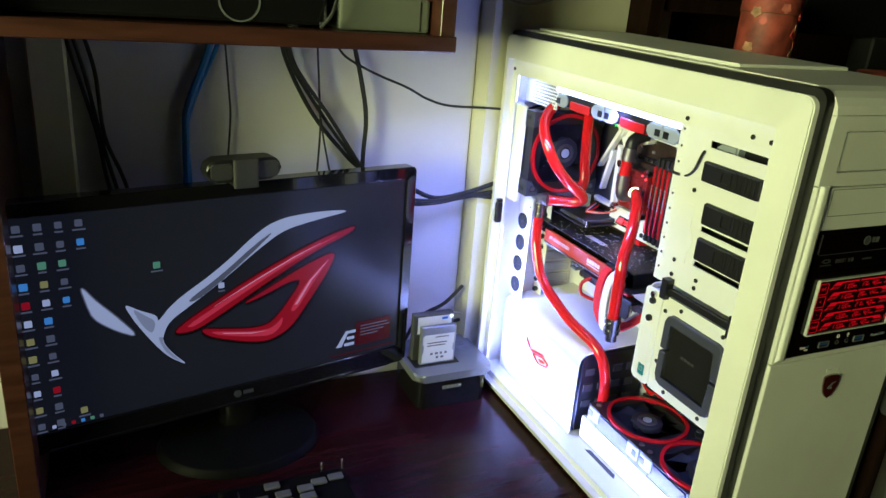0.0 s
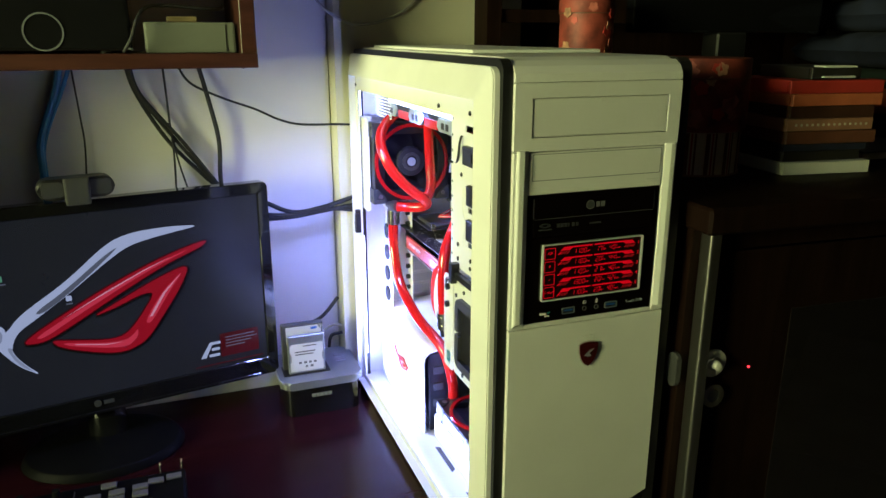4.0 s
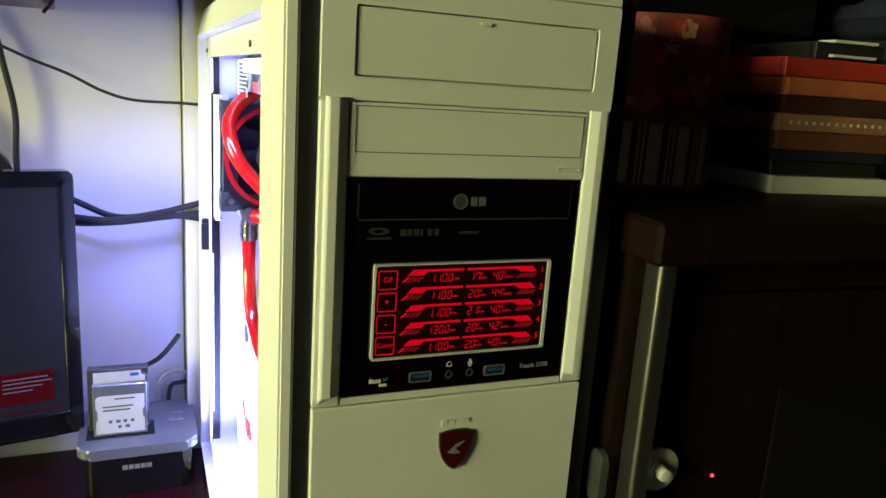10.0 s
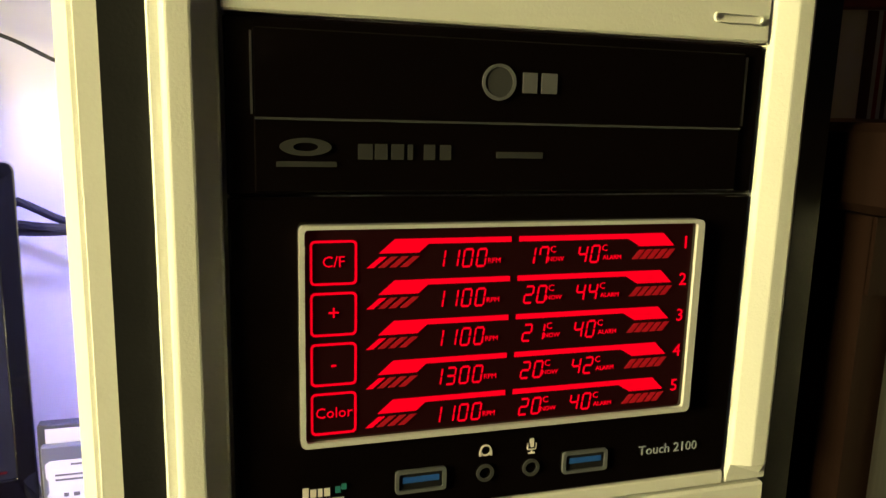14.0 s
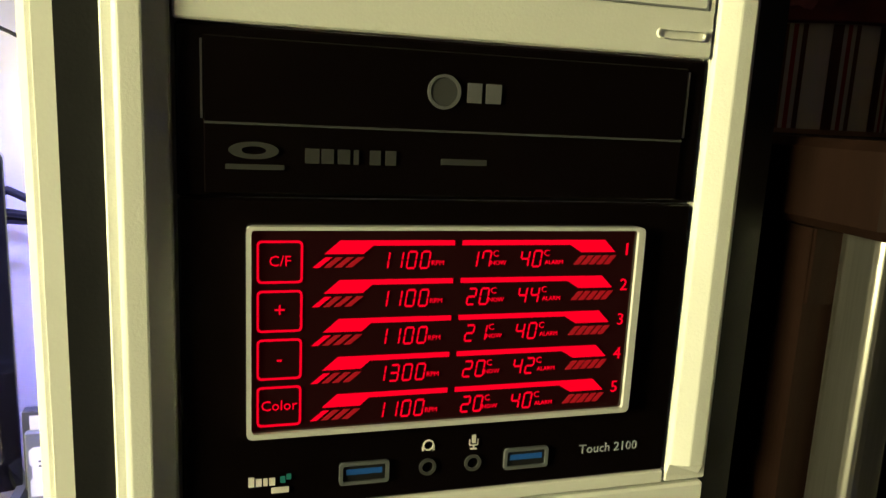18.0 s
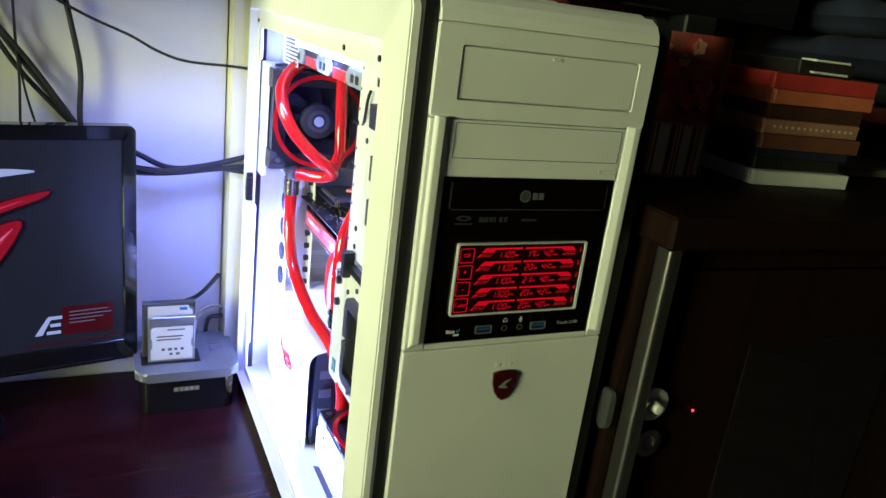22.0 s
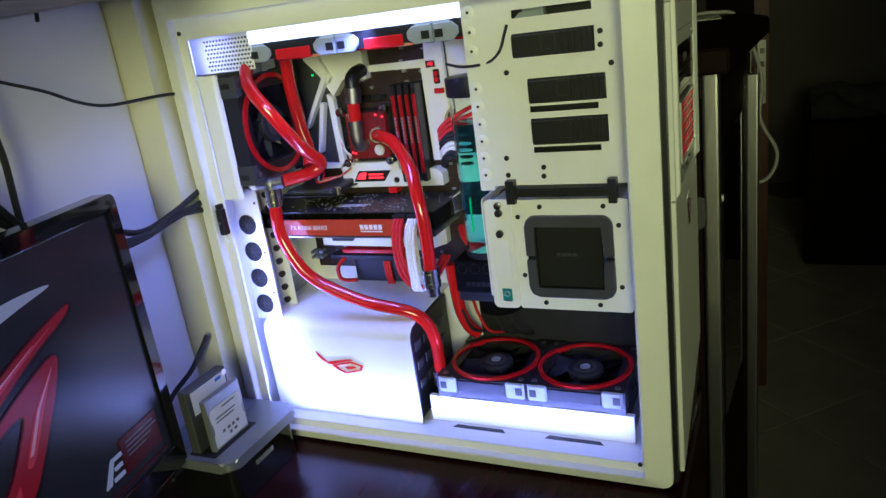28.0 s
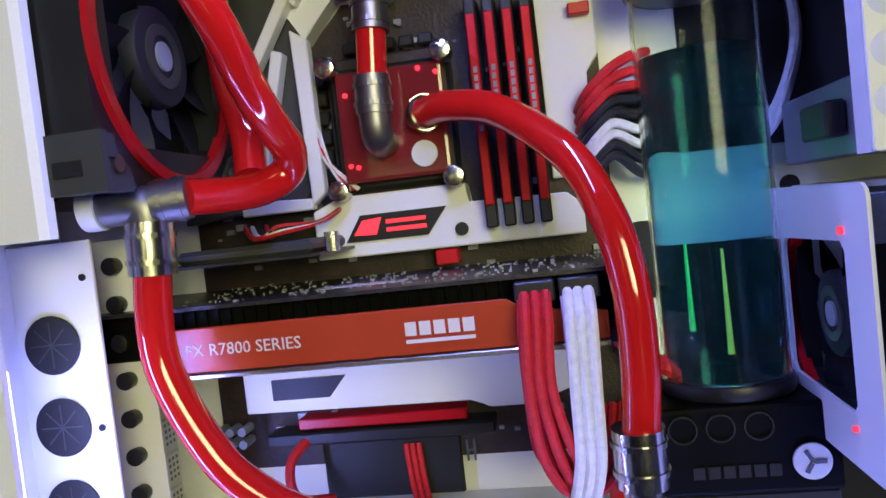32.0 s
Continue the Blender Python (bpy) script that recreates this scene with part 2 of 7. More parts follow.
M_GREYCABLE = mat("pale cable", (0.36, 0.345, 0.31), 0.5, var=0.05)
M_BOOKRED = mat("red book cover", (0.42, 0.035, 0.018), 0.5, var=0.15, bump=0.2)
M_BOOKORANGE = mat("orange book cover", (0.50, 0.14, 0.045), 0.5, var=0.15, bump=0.2)
M_BOOKBROWN = mat("brown book cover", (0.13, 0.05, 0.025), 0.5, var=0.2, bump=0.2)
M_BOOKDARK = mat("dark brown book cover", (0.055, 0.022, 0.012), 0.5, var=0.2, bump=0.2)
M_BOOKTAN = mat("tan book cover", (0.34, 0.17, 0.09), 0.5, var=0.2, bump=0.2)
M_BOOKBLACK = mat("black book cover", (0.02, 0.018, 0.016), 0.5, var=0.2, bump=0.2)
M_PAGES = mat("book pages", (0.55, 0.50, 0.38), 0.8, var=0.12, scale=60, stretch=(1, 1, 40))
M_FLORAL = mat("floral box paper", (0.22, 0.040, 0.024), 0.6, var=0.7, scale=30)
M_STRIPECREAM = mat("cream stripe", (0.66, 0.55, 0.38), 0.6, var=0.06)
M_STRIPEBROWN = mat("brown stripe", (0.16, 0.05, 0.02), 0.6, var=0.1)
M_CLOTHBLUE = mat("navy cloth", (0.007, 0.010, 0.030), 0.9, var=0.3, bump=0.6, bscale=120)
M_CLOTHYEL = mat("yellow cloth", (0.16, 0.12, 0.05), 0.9, var=0.3, bump=0.6, bscale=120)
M_CLOTHORANGE = mat("orange cloth", (0.30, 0.06, 0.02), 0.9, var=0.3, bump=0.6, bscale=120)
M_PAPER = mat("white paper", (0.62, 0.62, 0.56), 0.7, var=0.05)
M_WINGLASS = mat("dark cabinet glass", (0.010, 0.008, 0.008), 0.04, var=0.05, coat=1.0)
M_ROUTER = mat("olive grey casing", (0.13, 0.14, 0.115), 0.45, var=0.06, bump=0.1, bscale=600)
M_SHIELD = mat("dark red enamel", (0.050, 0.005, 0.004), 0.15, var=0.2, coat=0.6)
M_USBBLUE = mat("blue plastic tongue", (0.02, 0.10, 0.42), 0.4)

# ---- builders ----
ORIGIN = {}


def thing(name, label, category, loc=(0, 0, 0), group="", kind=""):
    ob = new(name)
    ob.location = loc
    ob.empty_display_size = 0.02
    ORIGIN[ob] = Vector(loc)
    return tagged(ob, label, category, group, kind)


def part(name, bm, material, parent, label=""):
    me = bpy.data.meshes.new(name)
    o = ORIGIN.get(parent, Vector())
    if o.length:
        bmesh.ops.translate(bm, verts=bm.verts, vec=-o)
    bmesh.ops.recalc_face_normals(bm, faces=bm.faces)
    bm.to_mesh(me)
    bm.free()
    me.materials.append(material)
    ob = new(name, me)
    ob.parent = parent
    ORIGIN[ob] = o
    if label:
        tagged(ob, label)
    return ob


def solid(name, bm, material, label, category, kind="", group=""):
    me = bpy.data.meshes.new(name)
    bmesh.ops.recalc_face_normals(bm, faces=bm.faces)
    bm.to_mesh(me)
    bm.free()
    me.materials.append(material)
    return tagged(new(name, me), label, category, group, kind)


def smooth(ob, angle=40):
    me = ob.data
    me.shade_smooth()
    me.set_sharp_from_angle(angle=radians(angle))
    return ob


def join(bm, other):
    me = bpy.data.meshes.new("tmp")
    other.to_mesh(me)
    other.free()
    bm.from_mesh(me)
    bpy.data.meshes.remove(me)
    return bm


def box(x0, x1, y0, y1, z0, z1, bevel=0.0, seg=1, m=None):
    bm = bmesh.new()
    bmesh.ops.create_cube(bm, size=1, matrix=Matrix.Translation(((x0 + x1) / 2, (y0 + y1) / 2, (z0 + z1) / 2)) @ Matrix.Diagonal((abs(x1 - x0), abs(y1 - y0), abs(z1 - z0), 1)))
    if bevel:
        bmesh.ops.bevel(bm, geom=bm.edges[:], offset=bevel, segments=seg, affect="EDGES", profile=0.6)
    if m:
        bmesh.ops.transform(bm, matrix=m, verts=bm.verts)
    return bm


def boxes(*specs):
    bm = bmesh.new()
    for s in specs:
        join(bm, box(*s))
    return bm


AXIS = {"z": Matrix(), "x": Matrix.Rotation(radians(90), 4, "Y"), "y": Matrix.Rotation(radians(-90), 4, "X")}


def cyl(c, axis, r, h, seg=32, r2=None, bevel=0.0):
    """A cylinder with its middle at c, along an axis."""
    bm = bmesh.new()
    bmesh.ops.create_cone(bm, cap_ends=True, segments=seg, radius1=r, radius2=r if r2 is None else r2, depth=h)
    if bevel:
        rim = [e for e in bm.edges if abs(abs(e.verts[0].co.z) - h / 2) < 1e-6 and abs(e.verts[0].co.z - e.verts[1].co.z) < 1e-6]
        bmesh.ops.bevel(bm, geom=rim, offset=bevel, segments=2, affect="EDGES", profile=0.5)
    bmesh.ops.transform(bm, matrix=Matrix.Translation(c) @ AXIS[axis], verts=bm.verts)
    return bm


def ring(c, axis, r_in, r_out, h, seg=48):
    bm = bmesh.new()
    rows = []
    for r, z in ((r_in, -h / 2), (r_out, -h / 2), (r_out, h / 2), (r_in, h / 2)):
        rows.append([bm.verts.new((r * math.cos(2 * math.pi * i / seg), r * math.sin(2 * math.pi * i / seg), z)) for i in range(seg)])
    for k in range(4):
        a, b = rows[k], rows[(k + 1) % 4]
        for i in range(seg):
            bm.faces.new((a[i], a[(i + 1) % seg], b[(i + 1) % seg], b[i]))
    bmesh.ops.transform(bm, matrix=Matrix.Translation(c) @ AXIS[axis], verts=bm.verts)
    return bm


def prism(poly, axis, a, b, bevel=0.0):
    """A flat outline pushed from a to b along an axis. The outline's two numbers are the other two axes in order."""
    bm = bmesh.new()

    def at(p, d):
        return {"x": (d, p[0], p[1]), "y": (p[0], d, p[1]), "z": (p[0], p[1], d)}[axis]
    lo, hi = [bm.verts.new(at(p, a)) for p in poly], [bm.verts.new(at(p, b)) for p in poly]
    n = len(poly)
    bm.faces.new(lo[::-1]), bm.faces.new(hi)
    for i in range(n):
        bm.faces.new((lo[i], lo[(i + 1) % n], hi[(i + 1) % n], hi[i]))
    if bevel:
        bmesh.ops.bevel(bm, geom=bm.edges[:], offset=bevel, segments=1, affect="EDGES")
    return bm


def rounded(u0, u1, v0, v1, r, n=5):
    out = []
    for cx, cy, s in ((u1 - r, v1 - r, 0), (u0 + r, v1 - r, 90), (u0 + r, v0 + r, 180), (u1 - r, v0 + r, 270)):
        for i in range(n + 1):
            a = radians(s + 90 * i / n)
            out.append((cx + r * math.cos(a), cy + r * math.sin(a)))
    return out


def frame_prism(outer, inner, axis, a, b):
    """A flat frame between two outlines with as many corners each."""
    bm = bmesh.new()

    def at(p, d):
        return {"x": (d, p[0], p[1]), "y": (p[0], d, p[1]), "z": (p[0], p[1], d)}[axis]
    rows = [[bm.verts.new(at(p, d)) for p in o] for o, d in ((outer, a), (outer, b), (inner, b), (inner, a))]
    n = len(outer)
    for k in range(4):
        p, q = rows[k], rows[(k + 1) % 4]
        for i in range(n):
            bm.faces.new((p[i], p[(i + 1) % n], q[(i + 1) % n], q[i]))
    return bm


def spline(pts, n=8):
    pts = [Vector(p) for p in pts]
    out = []
    for i in range(len(pts) - 1):
        p0, p1, p2, p3 = pts[max(i - 1, 0)], pts[i], pts[i + 1], pts[min(i + 2, len(pts) - 1)]
        for k in range(n):
            t = k / n
            out.append(0.5 * ((2 * p1) + (p2 - p0) * t + (2 * p0 - 5 * p1 + 4 * p2 - p3) * t * t + (3 * p1 - p0 - 3 * p2 + p3) * t ** 3))
    out.append(pts[-1])
    return out


def tube(pts, r, seg=12, n=8):
    line = spline(pts, n)
    bm = bmesh.new()
    up = Vector((0.31, 0.17, 0.93))
    rows = []
    for i, p in enumerate(line):
        d = (line[min(i + 1, len(line) - 1)] - line[max(i - 1, 0)]).normalized()
        s = d.cross(up).normalized()
        up = s.cross(d).normalized()
        rows.append([bm.verts.new(p + (s * math.cos(2 * math.pi * k / seg) + up * math.sin(2 * math.pi * k / seg)) * r) for k in range(seg)])
    for a, b in zip(rows, rows[1:]):
        for k in range(seg):
            bm.faces.new((a[k], a[(k + 1) % seg], b[(k + 1) % seg], b[k]))
    bm.faces.new(rows[0][::-1]), bm.faces.new(rows[-1])
    return bm


def letters(text, size, m, depth=0.0002, align="CENTER"):
    """Letters as a mesh; they stand in their own xy plane, which m places."""
    cu = bpy.data.curves.new("letters", "FONT")
    cu.body, cu.size, cu.extrude, cu.align_x, cu.align_y, cu.resolution_u = text, size, depth, align, "CENTER", 2
    ob = bpy.data.objects.new("letters", cu)
    me = bpy.data.meshes.new_from_object(ob)
    bm = bmesh.new()
    bm.from_mesh(me)
    bmesh.ops.transform(bm, matrix=m, verts=bm.verts)
    bpy.data.objects.remove(ob), bpy.data.curves.remove(cu), bpy.data.meshes.remove(me)
    return bm


def face_y(x, y, z):
    """Letters read from the front, where one looks along +y."""
    return Matrix.Translation((x, y, z)) @ Matrix.Rotation(radians(90), 4, "X")


def face_x(x, y, z):
    """Letters read from the side, where one looks along +x."""
    return Matrix.Translation((x, y, z)) @ Matrix.Rotation(radians(-90), 4, "Z") @ Matrix.Rotation(radians(90), 4, "X")


def cable(name, pts, r, material, label, category="cable", seg=8, n=8):
    return smooth(solid(name, tube(pts, r, seg, n), material, label, category))

# ---- the room ----
FLOOR, TOP = -0.80, 1.75
floor = solid("floor", box(-2.6, 4.2, -2.4, 0.8, FLOOR - 0.1, FLOOR - 0.004), M_GROUT, "grey beige ceramic tiled floor", "floor", "structure")
solid("wall_back", box(-2.55, -0.022, 0.600, 0.72, FLOOR, TOP), M_WALL, "white painted plaster wall behind the desk", "wall", "structure")
solid("wall_pier", box(-0.020, 0.30, 0.556, 0.72, FLOOR, TOP), M_CREAM, "cream painted wall pier behind the computer", "wall", "structure")
solid("wall_back_right", box(0.302, 4.1, 0.60, 0.72, FLOOR, TOP), M_DIMWALL, "dark-toned wall behind the cabinet, as if unlit", "wall", "structure")
solid("wall_right", box(4.0, 4.1, -2.3, 0.598, FLOOR, TOP), M_DIMWALL, "dark-toned wall of the far room, as if unlit", "wall", "structure")
solid("wall_front", box(-2.55, 4.1, -2.42, -2.30, FLOOR, TOP), M_DIMWALL, "dark-toned wall, as if unlit", "wall", "structure")
solid("wall_left", boxes((-2.55, -2.40, -2.298, -1.15, FLOOR, TOP), (-2.55, -2.40, 0.25, 0.598, FLOOR, TOP), (-2.55, -2.40, -1.148, 0.248, FLOOR, 0.27), (-2.55, -2.40, -1.148, 0.248, 1.43, TOP)),
      M_CREAM, "cream painted wall with a window opening", "wall", "structure")
solid("ceiling", box(-2.6, 4.2, -2.5, 0.8, TOP + 0.002, TOP + 0.1), M_CEIL, "off-white painted ceiling", "ceiling", "structure")
window = thing("window_1", "white framed window in the cream wall", "window", (-2.5, -0.45, 0.27), kind="structure")
part("window_frame", boxes((-2.50, -2.45, -1.146, -1.10, 0.272, 1.428), (-2.50, -2.45, 0.20, 0.246, 0.272, 1.428), (-2.50, -2.45, -1.099, 0.199, 0.272, 0.32), (-2.50, -2.45, -1.099, 0.199, 1.38, 1.428), (-2.50, -2.45, -0.475, -0.425, 0.321, 1.379)), M_WHITE, window)
part("window_sill", box(-2.44, -2.37, -1.14, 0.24, 0.273, 0.295, 0.004), M_WHITE, window)
solid("trim", box(-0.626, -0.582, 0.586, 0.599, -0.05, TOP, 0.003), M_CREAM, "cream vertical wall trim beside the desk hutch", "trim", "structure")

# ---- desk with its hutch ----
DESK = -0.05
desk = thing("desk", "glossy dark mahogany desk", "desk", (-0.45, 0.15, FLOOR))
part("desktop", box(-1.2, 0.222, 0.002, 0.594, DESK - 0.032, DESK, 0.004, 2), M_DESK, desk)
part("side_panel", box(0.19, 0.216, 0.025, 0.58, FLOOR, DESK - 0.033), M_WOOD, desk)
part("side_panel", box(-1.19, -1.16, 0.025, 0.58, FLOOR, DESK - 0.033), M_WOOD, desk)
part("back_panel", box(-1.158, 0.188, 0.55, 0.57, FLOOR + 0.2, DESK - 0.033), M_WOOD, desk)

hutch = thing("desk_hutch", "dark wooden shelf hutch fixed above the desk", "shelf", (-0.45, 0.59, 0.50))
part("shelf", box(-0.645, -0.1765, 0.392, 0.598, 0.500, 0.5165, 0.001), M_WOOD, hutch)
part("shelf_edge", box(-0.645, -0.157, 0.386, 0.3915, 0.499, 0.5175, 0.001), M_WOOD, hutch)
part("end_panel", box(-0.176, -0.157, 0.392, 0.598, 0.500, 0.90, 0.001), M_WOOD, hutch)
part("side_panel", box(-0.668, -0.646, 0.386, 0.598, DESK, 0.90, 0.001), M_WOOD, hutch)
part("top_shelf", box(-0.645, -0.177, 0.392, 0.598, 0.82, 0.84, 0.001), M_WOOD, hutch)

# ---- monitor ----
MON = Matrix.Translation((-0.14, 0.521, 0.325)) @ Matrix.Rotation(radians(11), 4, "Z")
MW, MH = 0.535, 0.316
monitor = thing("monitor", "black glossy widescreen monitor showing a dark desktop", "monitor")
part("back_shell", box(-MW + 0.02, -0.02, 0.012, 0.045, -MH + 0.02, -0.02, 0.008, 2), M_BLACK, monitor)
fr = frame_prism(rounded(-MW, 0, -MH, 0, 0.008), rounded(-MW + 0.0165, -0.0165, -MH + 0.029, -0.0175, 0.0012), "y", 0.0, 0.020)
bmesh.ops.bevel(fr, geom=[e for e in fr.edges if all(abs(v.co.y) < 1e-6 for v in e.verts)], offset=0.0012, segments=1, affect="EDGES")
part("bezel", fr, M_GLOSS, monitor)
part("bezel_lip", box(-MW + 0.03, -0.03, -0.003, 0.0, -MH + 0.001, -MH + 0.006, 0.001), M_GLOSS, monitor)
screen = part("screen", box(-MW + 0.016, -0.016, 0.0035, 0.012, -MH + 0.0285, -0.017), M_SCREEN, monitor, "lit dark grey desktop")


def lit(name, poly, m, d=0.0, label=""):
    part(name, prism(poly, "y", 0.0022 - d, 0.0034), m, screen, label)


def soften(poly, rounds=2):
    for _ in range(rounds):
        out = []
        for p, q in zip(poly, poly[1:] + poly[:1]):
            out += [(p[0] * 0.78 + q[0] * 0.22, p[1] * 0.78 + q[1] * 0.22), (p[0] * 0.22 + q[0] * 0.78, p[1] * 0.22 + q[1] * 0.78)]
        poly = out
    return poly


def inset(poly, d):
    """The outline drawn in by d on every side."""
    area = sum(p[0] * q[1] - q[0] * p[1] for p, q in zip(poly, poly[1:] + poly[:1]))
    sg, out, n = (1 if area > 0 else -1), [], len(poly)
    for i in range(n):
        p0, p1, p2 = Vector(poly[i - 1]), Vector(poly[i]), Vector(poly[(i + 1) % n])
        e, g = (p1 - p0).normalized(), (p2 - p1).normalized()
        m = Vector((-(e.y + g.y), e.x + g.x)).normalized() * sg
        out.append((p1.x + m.x * d, p1.y + m.y * d))
    return out


def glow_shape(name, poly, rim, core):
    """A lit shape of the desktop picture with a darker rim."""
    poly = soften(poly)
    if rim is M_SCR_DEEP:
        lit(name + "_shadow", [(u + 0.0012, v - 0.0016) for u, v in inset(poly, -0.0034)], M_SCR_NIGHT, -0.0006)
    if rim:
        lit(name + "_rim", inset(poly, -0.0016), rim)
    lit(name, poly, core, 0.0003)


glow_shape("silver_blade", [(-0.37, -0.171), (-0.351, -0.148), (-0.29, -0.111), (-0.233, -0.064), (-0.2, -0.053), (-0.147, -0.051), (-0.102, -0.055), (-0.157, -0.062), (-0.205, -0.071), (-0.241, -0.094), (-0.29, -0.13), (-0.329, -0.155), (-0.357, -0.172), (-0.367, -0.196), (-0.355, -0.217), (-0.335, -0.24), (-0.36, -0.221), (-0.376, -0.199), (-0.396, -0.166), (-0.409, -0.137), (-0.389, -0.151), (-0.37, -0.161)], None, M_SCR_WHITE)
lit("blade_shade", soften([(-0.335, -0.149), (-0.29, -0.121), (-0.241, -0.083), (-0.215, -0.068), (-0.25, -0.098), (-0.29, -0.129), (-0.322, -0.150)]), M_SCR_SHADE, 0.0010)
glow_shape("small_blade", [(-0.453, -0.105), (-0.438, -0.128), (-0.42, -0.149), (-0.393, -0.185), (-0.417, -0.172), (-0.442, -0.151), (-0.448, -0.129)], M_SCR_SHADE, M_SCR_WHITE)
glow_shape("red_bar", [(-0.354, -0.19), (-0.33, -0.173), (-0.241, -0.127), (-0.157, -0.093), (-0.095, -0.077), (-0.103, -0.087), (-0.157, -0.106), (-0.231, -0.143), (-0.292, -0.176), (-0.326, -0.192)], M_SCR_DEEP, M_SCR_RED)
glow_shape("red_eye", [(-0.319, -0.191), (-0.307, -0.205), (-0.253, -0.225), (-0.224, -0.229), (-0.194, -0.217), (-0.164, -0.177), (-0.139, -0.142), (-0.124, -0.110), (-0.173, -0.126), (-0.231, -0.153), (-0.264, -0.168), (-0.231, -0.159), (-0.194, -0.145), (-0.176, -0.146), (-0.205, -0.186), (-0.2235, -0.2035), (-0.247, -0.206), (-0.292, -0.197)], M_SCR_DEEP, M_SCR_RED)
lit("bar_highlight", soften([(-0.338, -0.184), (-0.29, -0.159), (-0.19, -0.110), (-0.108, -0.083), (-0.19, -0.115), (-0.288, -0.165), (-0.326, -0.186)]), M_SCR_BRIGHT, 0.0006)
lit("bar_glint", [(-0.300, -0.1625), (-0.245, -0.1350), (-0.190, -0.1105), (-0.150, -0.0962), (-0.190, -0.1122), (-0.245, -0.1370)], M_SCR_PINK, 0.0009)
lit("eye_highlight", soften([(-0.306, -0.198), (-0.292, -0.2005), (-0.250, -0.2100), (-0.224, -0.2115), (-0.212, -0.2040), (-0.205, -0.1960), (-0.207, -0.2100), (-0.222, -0.2220), (-0.252, -0.2170), (-0.296, -0.2045)]), M_SCR_BRIGHT, 0.0006)
lit("eye_highlight", soften([(-0.196, -0.190), (-0.168, -0.148), (-0.132, -0.117), (-0.158, -0.150), (-0.186, -0.192)]), M_SCR_BRIGHT, 0.0006)
lit("eye_glint", [(-0.290, -0.2025), (-0.250, -0.2112), (-0.226, -0.2130), (-0.250, -0.2126), (-0.288, -0.2042)], M_SCR_PINK, 0.0009)
lit("eye_glint", [(-0.188, -0.182), (-0.166, -0.149), (-0.138, -0.123), (-0.163, -0.150), (-0.184, -0.182)], M_SCR_PINK, 0.0009)
lit("blade_shade", soften([(-0.400, -0.144), (-0.384, -0.158), (-0.372, -0.168), (-0.377, -0.185), (-0.388, -0.172)]), M_SCR_GREY, 0.0006)
lit("blade_shade", soften([(-0.372, -0.190), (-0.364, -0.192), (-0.366, -0.200), (-0.354, -0.219), (-0.342, -0.234), (-0.362, -0.216)]), M_SCR_GREY, 0.0006)
lit("badge_mark", [(-0.121, -0.267), (-0.106, -0.243), (-0.101, -0.243), (-0.113, -0.267)], M_SCR_WHITE)
lit("badge_mark", [(-0.104, -0.243), (-0.090, -0.243), (-0.090, -0.247), (-0.1035, -0.247)], M_SCR_WHITE)
lit("badge_mark", [(-0.104, -0.253), (-0.092, -0.253), (-0.092, -0.257), (-0.1035, -0.257)], M_SCR_WHITE)
lit("badge_mark", [(-0.108, -0.263), (-0.092, -0.263), (-0.092, -0.267), (-0.108, -0.267)], M_SCR_WHITE)
lit("notice_panel", [(-0.090, -0.232), (-0.030, -0.232), (-0.030, -0.270), (-0.090, -0.270)], M_SCR_DARK)
for k, wdt in enumerate((0.046, 0.050, 0.040, 0.030)):
    lit("notice_line", [(-0.082, -0.238 - 0.005 * k), (-0.082 + wdt, -0.238 - 0.005 * k), (-0.082 + wdt, -0.2395 - 0.005 * k), (-0.082, -0.2395 - 0.005 * k)], M_SCR_SHADE, 0.0003)
lit("taskbar_line", [(-0.13, -0.2795), (-0.024, -0.2795), (-0.024, -0.2812), (-0.13, -0.2812)], M_SCR_DARK)
icon_mats = [M_SCR_WHITE, M_SCR_BLUE, M_SCR_YELLOW, M_SCR_SHADE, M_SCR_GREEN, M_SCR_SHADE, M_SCR_RED, M_SCR_SHADE]
rnd = random.Random(5)
spots = [(-0.509 + 0.0205 * c, -0.030 - 0.0226 * r) for c, rows in ((0, 12), (1, 12), (2, 5), (3, 2)) for r in range(rows)]
spots += [(-0.462, -0.269), (-0.367, -0.094), (-0.289, -0.135)]
for k, (u, v) in enumerate(spots):
    s = 0.0036 + 0.0008 * rnd.random()
    lit("desktop_icon", rounded(u - s, u + s, v - s, v + s, 0.0012, 2), icon_mats[rnd.randrange(8)])
    w2 = 0.004 + 0.003 * rnd.random()
    lit("icon_caption", [(u - w2, v - 0.0070), (u + w2, v - 0.0070), (u + w2, v - 0.0086), (u - w2, v - 0.0086)], M_SCR_SHADE)
for k in range(6):
    u = -0.496 + 0.0105 * k
    lit("taskbar_icon", rounded(u - 0.0022, u + 0.0022, -0.2845, -0.2805, 0.0008, 2), icon_mats[(k * 3) % 8])
lg = cyl((-0.272, -0.001, -MH + 0.017), "y", 0.0050, 0.002, 20)
part("maker_mark", lg, M_DARKGREY, monitor, "small round grey emblem")
part("maker_mark", box(-0.264, -0.250, -0.0012, 0.001, -MH + 0.0140, -MH + 0.0195), M_DARKGREY, monitor)
monitor.matrix_world = MON
stand = thing("monitor_stand", "gloss black oval monitor stand on the desk", "stand", (-0.405, 0.47, DESK))
neck = cyl((-0.400, 0.506, -0.008), "z", 0.030, 0.062, 32, 0.022, 0.002)
bmesh.ops.scale(neck, vec=(1.0, 0.7, 1.0), verts=neck.verts, space=Matrix.Translation((0.400, -0.506, 0)))
smooth(part("neck", neck, M_GLOSS, stand))
